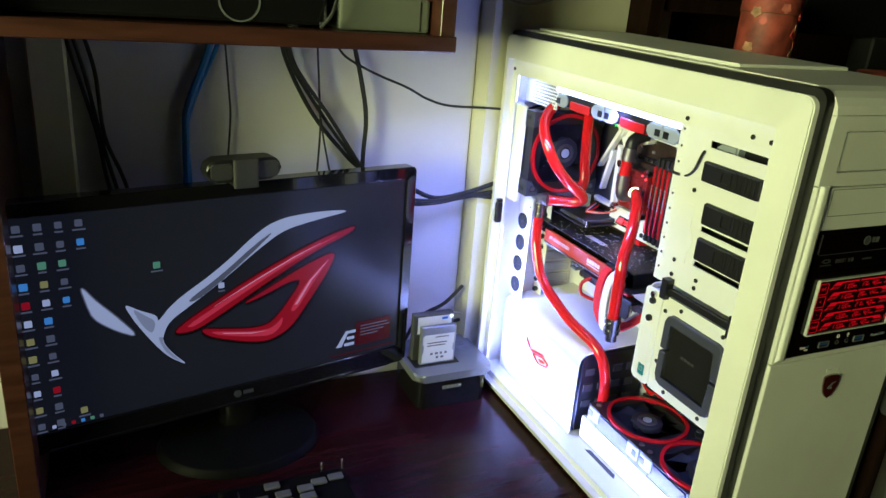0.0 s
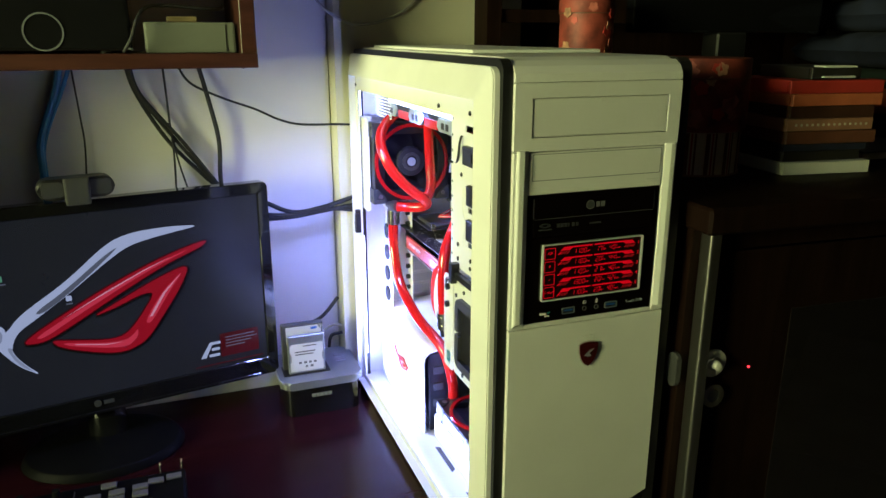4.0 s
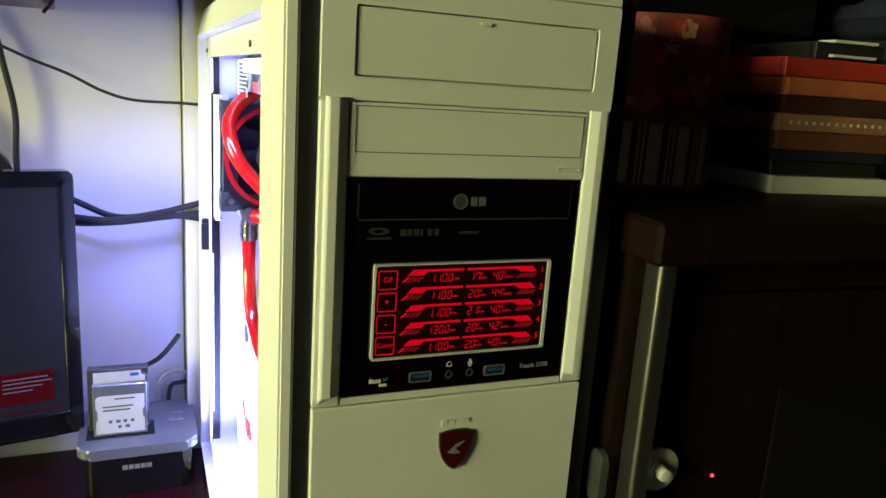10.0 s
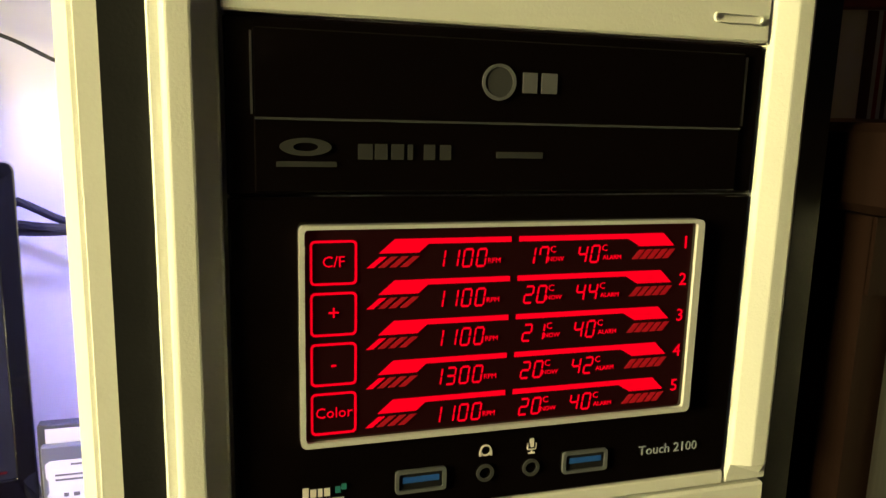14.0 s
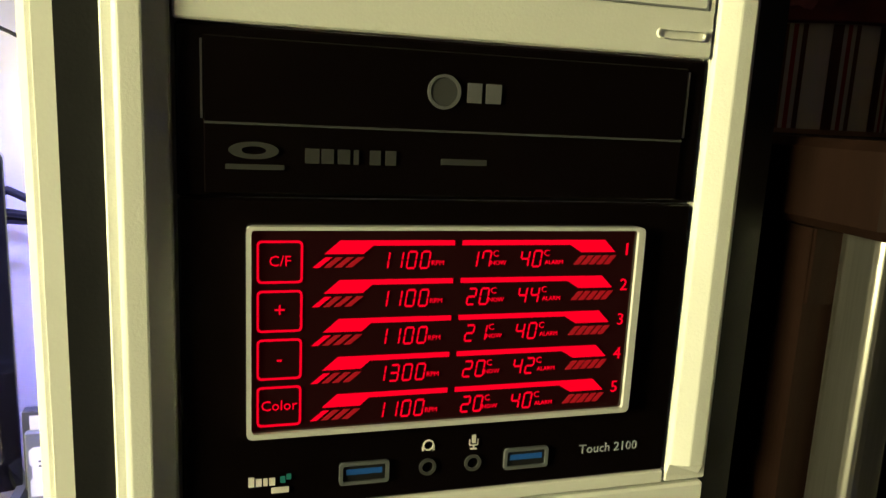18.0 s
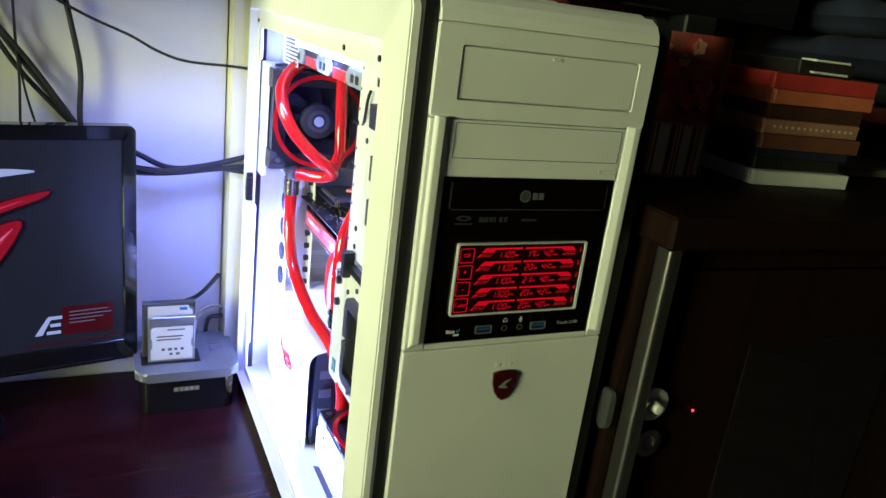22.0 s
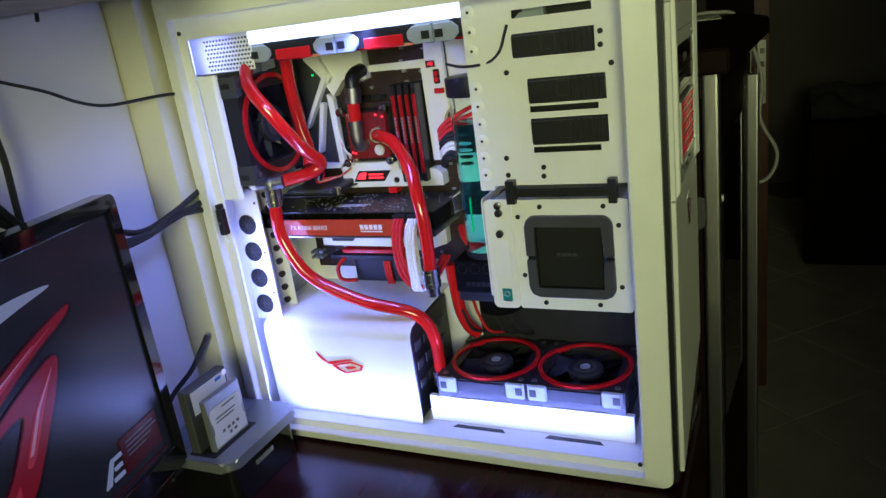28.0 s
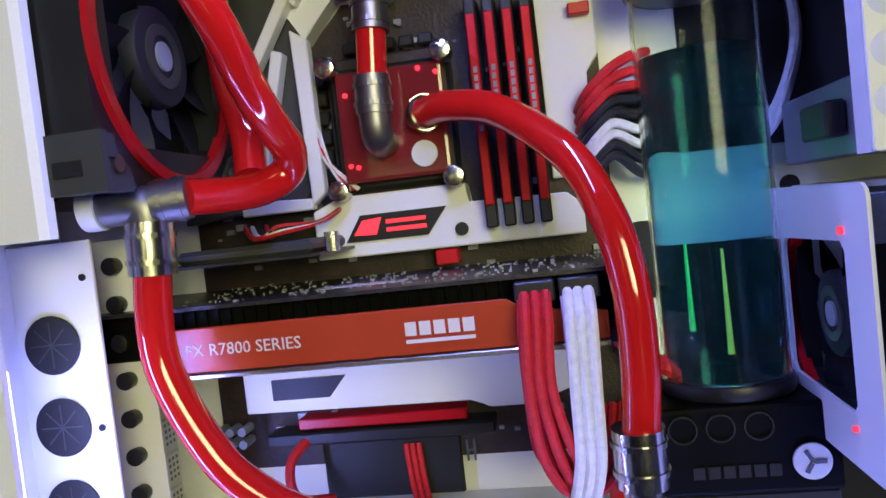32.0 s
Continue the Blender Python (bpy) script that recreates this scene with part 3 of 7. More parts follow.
bs = cyl((-0.405, 0.470, DESK + 0.006), "z", 0.112, 0.012, 56, 0.104, 0.002)
bmesh.ops.scale(bs, vec=(1.0, 0.78, 1.0), verts=bs.verts, space=Matrix.Translation((0.405, -0.470, 0)))
smooth(part("base", bs, M_MATTE, stand))

# ---- webcam on the monitor ----
cam_m = Matrix.Translation((-0.396, 0.468, 0.345)) @ Matrix.Rotation(radians(11), 4, "Z")
webcam = thing("webcam", "black and silver webcam clipped on the monitor's top edge", "webcam")
smooth(part("body", prism(rounded(-0.047, 0.047, -0.014, 0.014, 0.0138, 6), "y", -0.012, 0.012, 0.002), M_BLACK, webcam))
for sx in (-1, 1):
    part("speaker_grille", prism(rounded(sx * 0.029 - 0.013, sx * 0.029 + 0.013, -0.010, 0.010, 0.004), "y", -0.0145, -0.0121, 0.0005), M_DARKGREY, webcam)
part("lens_block", box(-0.0155, 0.0155, -0.019, -0.0121, -0.022, 0.015, 0.003, 2), M_DARKGREY, webcam)
part("clip_foot", box(-0.014, 0.014, -0.018, 0.02, -0.0215, -0.0145, 0.002), M_BLACK, webcam)
webcam.matrix_world = cam_m

# ---- things on the hutch ----
amp = thing("amplifier", "black box with a pale ring on its front", "amplifier", (-0.46, 0.5, 0.517))
part("casing", box(-0.63, -0.305, 0.420, 0.585, 0.520, 0.640, 0.004, 2), M_GLOSS, amp)
smooth(part("ring_mark", ring((-0.402, 0.4195, 0.5425), "y", 0.0205, 0.0225, 0.0012, 48), M_SILVER, amp))
for fx in (-0.60, -0.335):
    part("foot", cyl((fx, 0.45, 0.5185), "z", 0.010, 0.004, 16), M_RUBBER, amp)
    part("foot", cyl((fx, 0.56, 0.5185), "z", 0.010, 0.004, 16), M_RUBBER, amp)
part("front_lens", box(-0.300 - 0.014, -0.300 - 0.006, 0.4185, 0.4199, 0.5215, 0.524), M_SILVER, amp)
router = thing("router", "olive grey flat router box", "router", (-0.23, 0.5, 0.517))
part("casing", box(-0.290, -0.1795, 0.420, 0.560, 0.5172, 0.5550, 0.003, 2), M_ROUTER, router)
part("front_seam", box(-0.192, -0.1912, 0.4192, 0.4199, 0.519, 0.553), M_BLACK, router)
part("adhesive_note", box(-0.262, -0.225, 0.43, 0.47, 0.5552, 0.562, 0.001), M_CLOTHYEL, router, "small yellow block")
cable("router_cable", [(-0.315, 0.41, 0.519), (-0.305, 0.40, 0.535), (-0.292, 0.41, 0.565), (-0.27, 0.44, 0.575), (-0.20, 0.45, 0.572), (-0.186, 0.50, 0.58)], 0.0022, M_BLACKSLEEVE, "thin black cable looped over the router")

# ---- cables on the wall ----
WY = 0.592
cable("network_cable", [(-0.41, WY, 0.498), (-0.418, WY, 0.463), (-0.444, WY - 0.004, 0.40), (-0.449, WY - 0.004, 0.36), (-0.450, WY, 0.24)], 0.0050, M_BLUECABLE, "flat blue network cable hanging down the wall")
cable("network_cable", [(-0.396, WY, 0.498), (-0.410, WY + 0.001, 0.463), (-0.440, WY, 0.395), (-0.446, WY, 0.35), (-0.443, WY, 0.24)], 0.0030, M_BLUECABLE, "thin blue network cable hanging down the wall")
cable("power_cable", [(-0.395, WY, 0.498), (-0.391, WY, 0.42), (-0.390, WY, 0.38), (-0.397, WY, 0.30)], 0.0014, M_BLACKSLEEVE, "thin black cable hanging behind the webcam")
for k, (dx, r) in enumerate(((0.0, 0.0032), (0.012, 0.0028), (0.020, 0.0030))):
    cable("power_cable", [(-0.323 + dx * 0.3, WY - 0.01 * k, 0.498), (-0.312 + dx * 0.3, WY - 0.01 * k, 0.455), (-0.275 + dx, WY - 0.006 * k, 0.385), (-0.225 + dx * 0.5, WY - 0.006 * k, 0.325), (-0.19, WY - 0.006 * k, 0.285), (-0.17, WY, 0.20)], r, M_BLACKSLEEVE, "black power cable hanging slack down the wall")
cable("power_cable", [(-0.272, WY, 0.498), (-0.270, WY - 0.01, 0.42), (-0.268, WY - 0.01, 0.36), (-0.273, WY, 0.25)], 0.0016, M_BLACKSLEEVE, "thin black cable hanging down the wall")
cable("power_cable", [(-0.268, WY, 0.40), (-0.262, WY - 0.01, 0.35), (-0.243, WY, 0.27)], 0.0014, M_BLACKSLEEVE, "thin black cable hanging down the wall")
cable("power_cable", [(-0.222, WY, 0.498), (-0.2085, WY - 0.012, 0.43), (-0.201, WY - 0.012, 0.38), (-0.203, WY - 0.01, 0.32), (-0.200, WY, 0.22)], 0.0034, M_BLACKSLEEVE, "black power cable hanging down the wall")
cable("antenna_cable", [(-0.252, 0.585, 0.498), (-0.235, 0.58, 0.470), (-0.19, 0.575, 0.447), (-0.145, 0.572, 0.430), (-0.11, 0.57, 0.413), (-0.075, 0.568, 0.404), (-0.02, 0.55, 0.404), (0.012, 0.548, 0.402)], 0.0018, M_BLACKSLEEVE, "thin black cable running from the hutch to the computer")
for dx in (0.0, 0.008, 0.020):
    cable("power_cable", [(-0.585 + dx, WY, 0.498), (-0.572 + dx, WY, 0.44), (-0.555 + dx * 0.4, WY, 0.36), (-0.548 + dx, WY, 0.30), (-0.53 + dx, WY, 0.22)], 0.0026, M_BLACKSLEEVE, "black cable hanging beside the wall trim")
for k, (z0, z1, z2) in enumerate(((0.290, 0.268, 0.288), (0.262, 0.262, 0.273), (0.270, 0.266, 0.262))):
    cable("display_cable", [(-0.20, 0.56, z0 + 0.01), (-0.15, 0.55 - 0.004 * k, z0), (-0.10, 0.548 - 0.006 * k, z1), (-0.05, 0.549, z1 + 0.004), (0.010, 0.549, z2)], 0.0036, M_BLACKSLEEVE, "thick black display cable between monitor and computer")
cable("wall_cable", [(-0.06, 0.551, 0.62), (-0.04, 0.550, 0.583), (0.0, 0.550, 0.559), (0.04, 0.550, 0.557), (0.085, 0.550, 0.572), (0.12, 0.551, 0.60)], 0.0024, M_GREYCABLE, "pale cable sagging across the wall pier")
cable("wall_cable", [(-0.15, 0.55, 0.60), (-0.142, 0.545, 0.575), (-0.156, 0.54, 0.545), (-0.152, 0.54, 0.512), (-0.162, 0.53, 0.493)], 0.0020, M_BLACKSLEEVE, "thin black cable hanging beside the hutch end")
cable("power_cable", [(-0.03, 0.56, 0.11), (-0.055, 0.572, 0.075), (-0.095, 0.58, 0.05), (-0.12, 0.585, 0.0)], 0.0032, M_BLACKSLEEVE, "black cable behind the drive dock")
cable("usb_cable", [(-0.052, 0.585, -0.03), (-0.056, 0.583, 0.03), (-0.040, 0.58, 0.052), (-0.020, 0.578, 0.050), (-0.006, 0.575, 0.03), (-0.004, 0.572, -0.04)], 0.0026, M_GREYCABLE, "pale cable looped behind the drive dock")
cable("usb_cable", [(-0.045, 0.582, -0.04), (-0.042, 0.582, 0.025), (-0.028, 0.580, 0.036), (-0.012, 0.578, 0.030), (0.0, 0.574, -0.03)], 0.0030, M_BLACKSLEEVE, "black cable looped behind the drive dock")

# ---- hard disk dock ----
dock = thing("drive_dock", "black hard disk dock with a silver top", "dock", (-0.08, 0.515, DESK))
smooth(part("body", prism(rounded(-0.138, -0.020, 0.464, 0.568, 0.012), "z", DESK + 0.001, 0.0005, 0.001), M_GLOSS, dock))
smooth(part("top_plate", prism(rounded(-0.1455, -0.0135, 0.4565, 0.576, 0.015), "z", 0.0008, 0.0135, 0.003), M_SILVER, dock))
part("drive_slot", box(-0.137, -0.062, 0.484, 0.522, 0.0130, 0.0142, 0.0004), M_BLACK, dock)
part("button", box(-0.046, -0.028, 0.535, 0.548, 0.0132, 0.0146, 0.0006), M_GREY, dock)
part("button", box(-0.046, -0.028, 0.515, 0.528, 0.0132, 0.0146, 0.0006), M_GREY, dock)
for k, (a, b) in enumerate(((0, 0.006), (0.007, 0.012), (0.013, 0.019), (0.020, 0.025), (0.026, 0.032))):
    part("maker_bar", box(-0.098 + a, -0.098 + b, 0.4628, 0.4638, -0.018, -0.0125), M_GREY, dock)
drive = thing("hard_disk", "small hard disk with a white label standing in the dock", "hard disk", (-0.10, 0.492, 0.0145), "drives in the dock")
part("casing", box(-0.1285, -0.0695, 0.4885, 0.4965, 0.0144, 0.0790, 0.001), M_SILVER, drive)
part("label", prism([(-0.1255, 0.018), (-0.0725, 0.018), (-0.0725, 0.034), (-0.0745, 0.037), (-0.0745, 0.046), (-0.0725, 0.049), (-0.0725, 0.0655), (-0.122, 0.0655), (-0.1255, 0.062), (-0.1255, 0.050), (-0.1235, 0.047), (-0.1235, 0.036), (-0.1255, 0.033)], "y", 0.4880, 0.4884), M_LABEL, drive, "white printed label")
for k, (x0, x1, z) in enumerate(((-0.105, -0.083, 0.0605), (-0.118, -0.085, 0.0510), (-0.118, -0.088, 0.0465), (-0.112, -0.108, 0.031), (-0.104, -0.099, 0.031), (-0.096, -0.092, 0.031), (-0.088, -0.084, 0.031), (-0.102, -0.098, 0.024), (-0.094, -0.089, 0.024))):
    part("print_bar", box(x0, x1, 0.4876, 0.4879, z, z + (0.0018 if k < 3 else 0.0036)), M_INK, drive)
drive2 = thing("hard_disk", "hard disk with a blue barcode label standing behind another", "hard disk", (-0.10, 0.512, 0.0145), "drives in the dock")
part("casing", box(-0.1345, -0.0675, 0.5065, 0.5190, 0.0144, 0.0920, 0.001), M_DARKGREY, drive2)
part("label", box(-0.128, -0.071, 0.5060, 0.5064, 0.060, 0.088), M_LABEL, drive2, "white printed label")
part("print_bar", box(-0.088, -0.078, 0.5056, 0.5059, 0.0815, 0.0855), M_USBBLUE, drive2)
part("edge_screw", cyl((-0.072, 0.5060, 0.086), "y", 0.004, 0.001, 16), M_STEEL, drive2)

# ---- mixing controller on the desk ----
CZ = DESK + 0.026
dj = thing("dj_controller", "black two-deck mixing controller with grey buttons on the desk", "controller", (-0.55, 0.2, DESK))
part("body", box(-0.80, -0.296, 0.04, 0.335, DESK + 0.003, CZ, 0.004, 2), M_MATTE, dj)
for fx in (-0.79, -0.306):
    for fy in (0.055, 0.32):
        part("foot", cyl((fx, fy, DESK + 0.0018), "z", 0.007, 0.003, 12), M_RUBBER, dj)
for sgn in (0, 1):
    X = (lambda x: x) if sgn == 0 else (lambda x: x - 0.253)
    smooth(part("jog_wheel", cyl((X(-0.372), 0.175, CZ + 0.008), "z", 0.062, 0.016, 48, 0.058, 0.002), M_MATTE, dj))
    smooth(part("jog_rim", ring((X(-0.372), 0.175, CZ + 0.0165), "z", 0.0555, 0.058, 0.001), M_DARKGREY, dj))
    smooth(part("jog_ring", ring((X(-0.372), 0.175, CZ + 0.0165), "z", 0.0225, 0.0245, 0.001), M_DARKGREY, dj))
    for bx_, by_ in ((-0.408, 0.300), (-0.380, 0.303), (-0.352, 0.306), (-0.408, 0.2845), (-0.380, 0.2875), (-0.352, 0.2905), (-0.404, 0.262), (-0.376, 0.265), (-0.346, 0.268), (-0.390, 0.322), (-0.333, 0.313), (-0.311, 0.316)):
        part("pad_button", box(X(bx_) - 0.0095, X(bx_) + 0.0095, by_ - 0.0055, by_ + 0.0055, CZ + 0.0002, CZ + 0.004, 0.001), M_PADGREY, dj)
    part("panel_line", box(X(-0.4315), X(-0.4300), 0.06, 0.325, CZ + 0.0002, CZ + 0.001), M_DARKGREY, dj)
    for kx in (-0.327, -0.300):
        part("toggle", tube([(X(kx), 0.325, CZ), (X(kx), 0.325, CZ + 0.016), (X(kx), 0.328, CZ + 0.018)], 0.0012, 8, 4), M_STEEL, dj)
    part("pitch_fader", box(X(-0.315), X(-0.305), 0.10, 0.24, CZ + 0.0002, CZ + 0.001), M_MATTE, dj)
    part("fader_cap", box(X(-0.318), X(-0.302), 0.185, 0.196, CZ + 0.0012, CZ + 0.010, 0.001), M_PADGREY, dj)
for bx_, by_ in ((-0.505, 0.255), (-0.487, 0.262), (-0.469, 0.255), (-0.487, 0.247), (-0.500, 0.225), (-0.474, 0.228), (-0.446, 0.222)):
    part("mixer_button", box(bx_ - 0.0065, bx_ + 0.0065, by_ - 0.004, by_ + 0.004, CZ + 0.0002, CZ + 0.0035, 0.001), M_PADGREY, dj)
for kx in (-0.530, -0.490, -0.450):
    for ky in (0.315, 0.295, 0.275):
        if kx == -0.490 and ky < 0.3:
            continue
        part("mixer_knob", cyl((kx, ky, CZ + 0.007), "z", 0.0055, 0.014, 16, 0.0045), M_MATTE, dj)

# ---- computer case: shell ----
case = thing("computer_case", "white and black tower computer case with an open lit side", "computer case", (0.11, 0.27, DESK))
XL, XR = 0.0195, 0.2005
shell = prism([(0.005, 0.0400), (0.005, 0.494), (0.007, 0.506), (0.013, 0.515), (0.028, 0.5205), (0.533, 0.5215), (0.533, 0.512), (0.03, 0.511), (0.016, 0.500), (0.014, 0.485), (0.014, 0.0400)], "x", XL, XR, 0.0006)
part("front_top_shell", shell, M_FRONT, case)
part("top_plate", box(0.032, 0.188, 0.13, 0.515, 0.5212, 0.5252, 0.0015, 2), M_FRONT, case)
# front fascia pieces with narrow seams between them
BAY1 = (0.0372, 0.1866, 0.4485, 0.4852)
part("upper_fascia", frame_prism(rounded(XL, XR, 0.4362, 0.4985, 0.002, 3), rounded(BAY1[0], BAY1[1], BAY1[2], BAY1[3], 0.0012, 3), "y", 0.0, 0.0049), M_FRONT, case)
part("fascia_crown", prism([(0.0, 0.499), (0.0015, 0.5065), (0.006, 0.513), (0.0138, 0.5179), (0.0138, 0.5160), (0.0078, 0.5075), (0.0056, 0.499)], "x", XL, XR, 0.0003), M_FRONT, case)
part("bay_cover", box(BAY1[0] + 0.0009, BAY1[1] - 0.0009, 0.0008, 0.0049, BAY1[2] + 0.0009, BAY1[3] - 0.0009, 0.0006), M_FRONT, case)
part("bay_tab", box(0.109, 0.115, -0.0004, 0.0007, 0.4805, 0.4825, 0.0003), M_FRONT, case)
part("side_fascia", box(XL, 0.0350, 0.0, 0.0049, 0.2602, 0.4354, 0.0006), M_FRONT, case)
part("side_fascia", box(0.1850, XR, 0.0, 0.0049, 0.2602, 0.4354, 0.0006), M_FRONT, case)
part("lower_fascia", box(0.0358, 0.1842, 0.0, 0.0049, 0.2602, 0.2644, 0.0004), M_FRONT, case)
cover = part("bay_cover", box(0.0357, 0.1843, -0.0010, 0.0049, 0.3952, 0.4354, 0.0006), M_FRONT, case)
part("cover_groove", frame_prism(rounded(0.0385, 0.1815, 0.4085, 0.4338, 0.001, 3), rounded(0.0391, 0.1809, 0.4091, 0.4332, 0.0006, 3), "y", -0.0013, -0.0008), M_GREY, cover)
part("eject_button", frame_prism(rounded(0.1655, 0.1815, 0.4000, 0.4028, 0.0013, 3), rounded(0.1660, 0.1810, 0.4005, 0.4023, 0.0009, 3), "y", -0.0018, -0.0009), M_FRONT, cover)
for sgn, xc in ((1, 0.0), (-1, 0.2200)):
    rail = prism([(xc + sgn * x, y) for x, y in ((0.0222, -0.0001), (0.0228, -0.0034), (0.0240, -0.0042), (0.0290, -0.0042), (0.0345, -0.0016), (0.0350, -0.0001))], "z", 0.2625, 0.4375, 0.0003)
    for v in rail.verts:
        if v.co.z < 0.27 and v.co.y < -0.0006:
            v.co.z += 0.0045
    part("side_rail", rail, M_FRONT, case)
part("lower_door", prism([(XL, -0.034), (0.030, -0.031), (XR, 0.0385), (XR, 0.2588), (XL, 0.2588)], "y", 0.0, 0.0049, 0.0008), M_FRONT, case)
for k in range(4):
    part("letter_mark", box(0.1015 + 0.0050 * k, 0.1050 + 0.0050 * k, -0.0008, -0.0001, 0.2395, 0.2432), M_FRONT, case)
sh = [(0.0998, 0.2345), (0.1045, 0.2360), (0.1115, 0.2366), (0.1185, 0.2360), (0.1232, 0.2345), (0.1228, 0.2250), (0.1200, 0.2165), (0.1160, 0.2110), (0.1115, 0.2080), (0.1070, 0.2110), (0.1030, 0.2165), (0.1002, 0.2250)]
shield_rim = part("shield_rim", prism(sh, "y", -0.0012, -0.0001, 0.0003), M_ALU, case, "silver shield outline")
part("shield_badge", prism([(0.1115 + (x - 0.1115) * 0.93, 0.223 + (z - 0.223) * 0.93) for x, z in sh], "y", -0.0022, -0.0013, 0.0003), M_SHIELD, case, "dark red enamel shield badge")
part("badge_mark", prism([(0.106, 0.2215), (0.112, 0.2270), (0.118, 0.2285), (0.112, 0.2235), (0.115, 0.2200), (0.110, 0.2200)], "y", -0.0025, -0.0023), M_GREY, case)
# black bands beside the fascia
part("edge_band", frame_prism(rounded(0.0045, 0.5525, -0.046, 0.5195, 0.013, 6), rounded(0.018, 0.540, -0.034, 0.506, 0.010, 6), "x", 0.0090, 0.0190), M_BLACK, case)
part("edge_band", frame_prism(rounded(0.0045, 0.5375, -0.046, 0.5195, 0.013, 6), rounded(0.018, 0.525, -0.034, 0.506, 0.010, 6), "x", 0.2010, 0.2140), M_BLACK, case)
part("right_panel", prism(rounded(0.018, 0.536, -0.044, 0.512, 0.020, 6), "x", 0.2142, 0.2200, 0.002), M_WHITE, case)
part("base_plinth", box(0.0195, 0.2005, 0.0145, 0.52, -0.0495, -0.0352), M_BLACK, case)
part("front_plinth", box(0.0200, 0.2000, 0.0055, 0.0138, -0.0495, 0.036, 0.001), M_BLACK, case)
# open left side: outer frame and stepped inner ledge
fo, fi = rounded(0.0095, 0.5510, -0.046, 0.5125, 0.011, 6), rounded(0.0365, 0.5275, -0.0300, 0.4810, 0.004, 6)
side = bmesh.new()
rows = [[side.verts.new((d, p[0], p[1])) for p in o] for o, d in ((fo, 0.0085), (fo, 0.0020), (fi, -0.0065), (fi, 0.0085))]
for k in range(4):
    for i in range(len(fo)):
        j = (i + 1) % len(fo)
        side.faces.new((rows[k][i], rows[k][j], rows[(k + 1) % 4][j], rows[(k + 1) % 4][i]))
side.normal_update()
bmesh.ops.bevel(side, geom=[e for e in side.edges if all(abs(v.co.x + 0.0065) < 1e-6 or abs(v.co.x - 0.0020) < 1e-6 for v in e.verts) and abs(e.verts[0].co.x - e.verts[1].co.x) < 1e-6], offset=0.0012, segments=2, affect="EDGES")
part("side_frame", side, M_WHITE, case)
part("inner_ledge", frame_prism(rounded(0.0355, 0.5290, -0.0310, 0.4820, 0.003, 6), rounded(0.0400, 0.5160, -0.0200, 0.4590, 0.002, 6), "x", 0.0045, 0.0075), M_WHITE, case)
for y, z in ((0.0459, 0.4655), (0.0680, 0.4660), (0.1565, 0.4660), (0.5230, 0.4665), (0.0425, -0.0210)):
    part("ledge_screw", cyl((0.0040, y, z), "x", 0.0024, 0.0016, 16), M_BLACK, case)
latch = part("side_latch", box(-0.0040, 0.0060, 0.5165, 0.5250, 0.2320, 0.2640, 0.001), M_BLACK, case, "black side panel latch")
part("latch_screw", cyl((-0.0046, 0.5208, 0.2480), "x", 0.0018, 0.0014, 12), M_STEEL, latch)
part("latch_pin", cyl((0.002, 0.5215, 0.2265), "z", 0.0018, 0.0100, 10), M_WHITE, latch)
part("latch_cap", box(-0.0036, 0.0050, 0.5175, 0.5240, 0.2645, 0.2700, 0.001), M_BLACK, latch)
# inner walls
part("board_tray", box(0.1690, 0.1720, 0.02, 0.548, -0.034, 0.505), M_WHITE, case)
# black patches for cable holes; the last one paints shade low on the tray
for y0, y1, z0, z1, r in ((0.1780, 0.2350, 0.2830, 0.3650, 0.007), (0.2430, 0.2740, 0.2860, 0.3200, 0.006), (0.1800, 0.1900, 0.2560, 0.2660, 0.0049), (0.2430, 0.2700, 0.2080, 0.2500, 0.006), (0.1790, 0.2400, 0.1500, 0.2360, 0.006), (0.0620, 0.2740, 0.0080, 0.1300, 0.010)):
    part("hole_shade_patch", prism(rounded(y0, y1, z0, z1, r, 5), "x", 0.1680, 0.1689), M_RUBBER, case, "black patch for cable holes and tray shade")
rear_wall = part("rear_wall", box(0.020, 0.200, 0.5460, 0.5520, -0.034, 0.2880), M_WHITE, case)
for x0, x1, z0, z1 in ((0.1361, 0.200, 0.2881, 0.51), (0.020, 0.1360, 0.4130, 0.51)):
    part("rear_wall_plate", box(x0, x1, 0.5490, 0.5520, z0, z1), M_WHITE, rear_wall)
for k in range(9):
    smooth(part("grille_ring", ring((0.077, 0.5500, 0.3505), "y", 0.0060 + 0.0062 * k, 0.0098 + 0.0062 * k, 0.0016, 40), M_BLACK, rear_wall))
for k in range(4):
    part("grille_bar", box(-0.060, 0.060, -0.0006, 0.0006, -0.0020, 0.0020, 0, 1, Matrix.Translation((0.077, 0.5504, 0.3505)) @ Matrix.Rotation(radians(45 * k + 20), 4, "Y")), M_BLACK, rear_wall)
part("inner_floor", box(0.006, 0.200, 0.02, 0.548, -0.0340, -0.0305), M_WHITE, case)
part("inner_top", box(0.010, 0.168, 0.02, 0.548, 0.5020, 0.5060), M_WHITE, case)
part("front_partition", box(0.010, 0.168, 0.0200, 0.0250, -0.030, 0.502), M_WHITE, case)
for y0, y1 in ((0.2060, 0.2745), (0.0890, 0.1580)):
    part("floor_slot", prism([(0.0425, y0), (0.0490, y0 + 0.006), (0.0490, y1 - 0.004), (0.0425, y1)], "z", -0.0304, -0.0300), M_BLACK, case)
# glowing bars added: three hidden behind the ledge, the last for its lit lip
part("led_glow_bar", box(0.0080, 0.0095, 0.5165, 0.5240, 0.0200, 0.2250, 0.0004), M_LED, case, "white bar added to glow with the light strips")
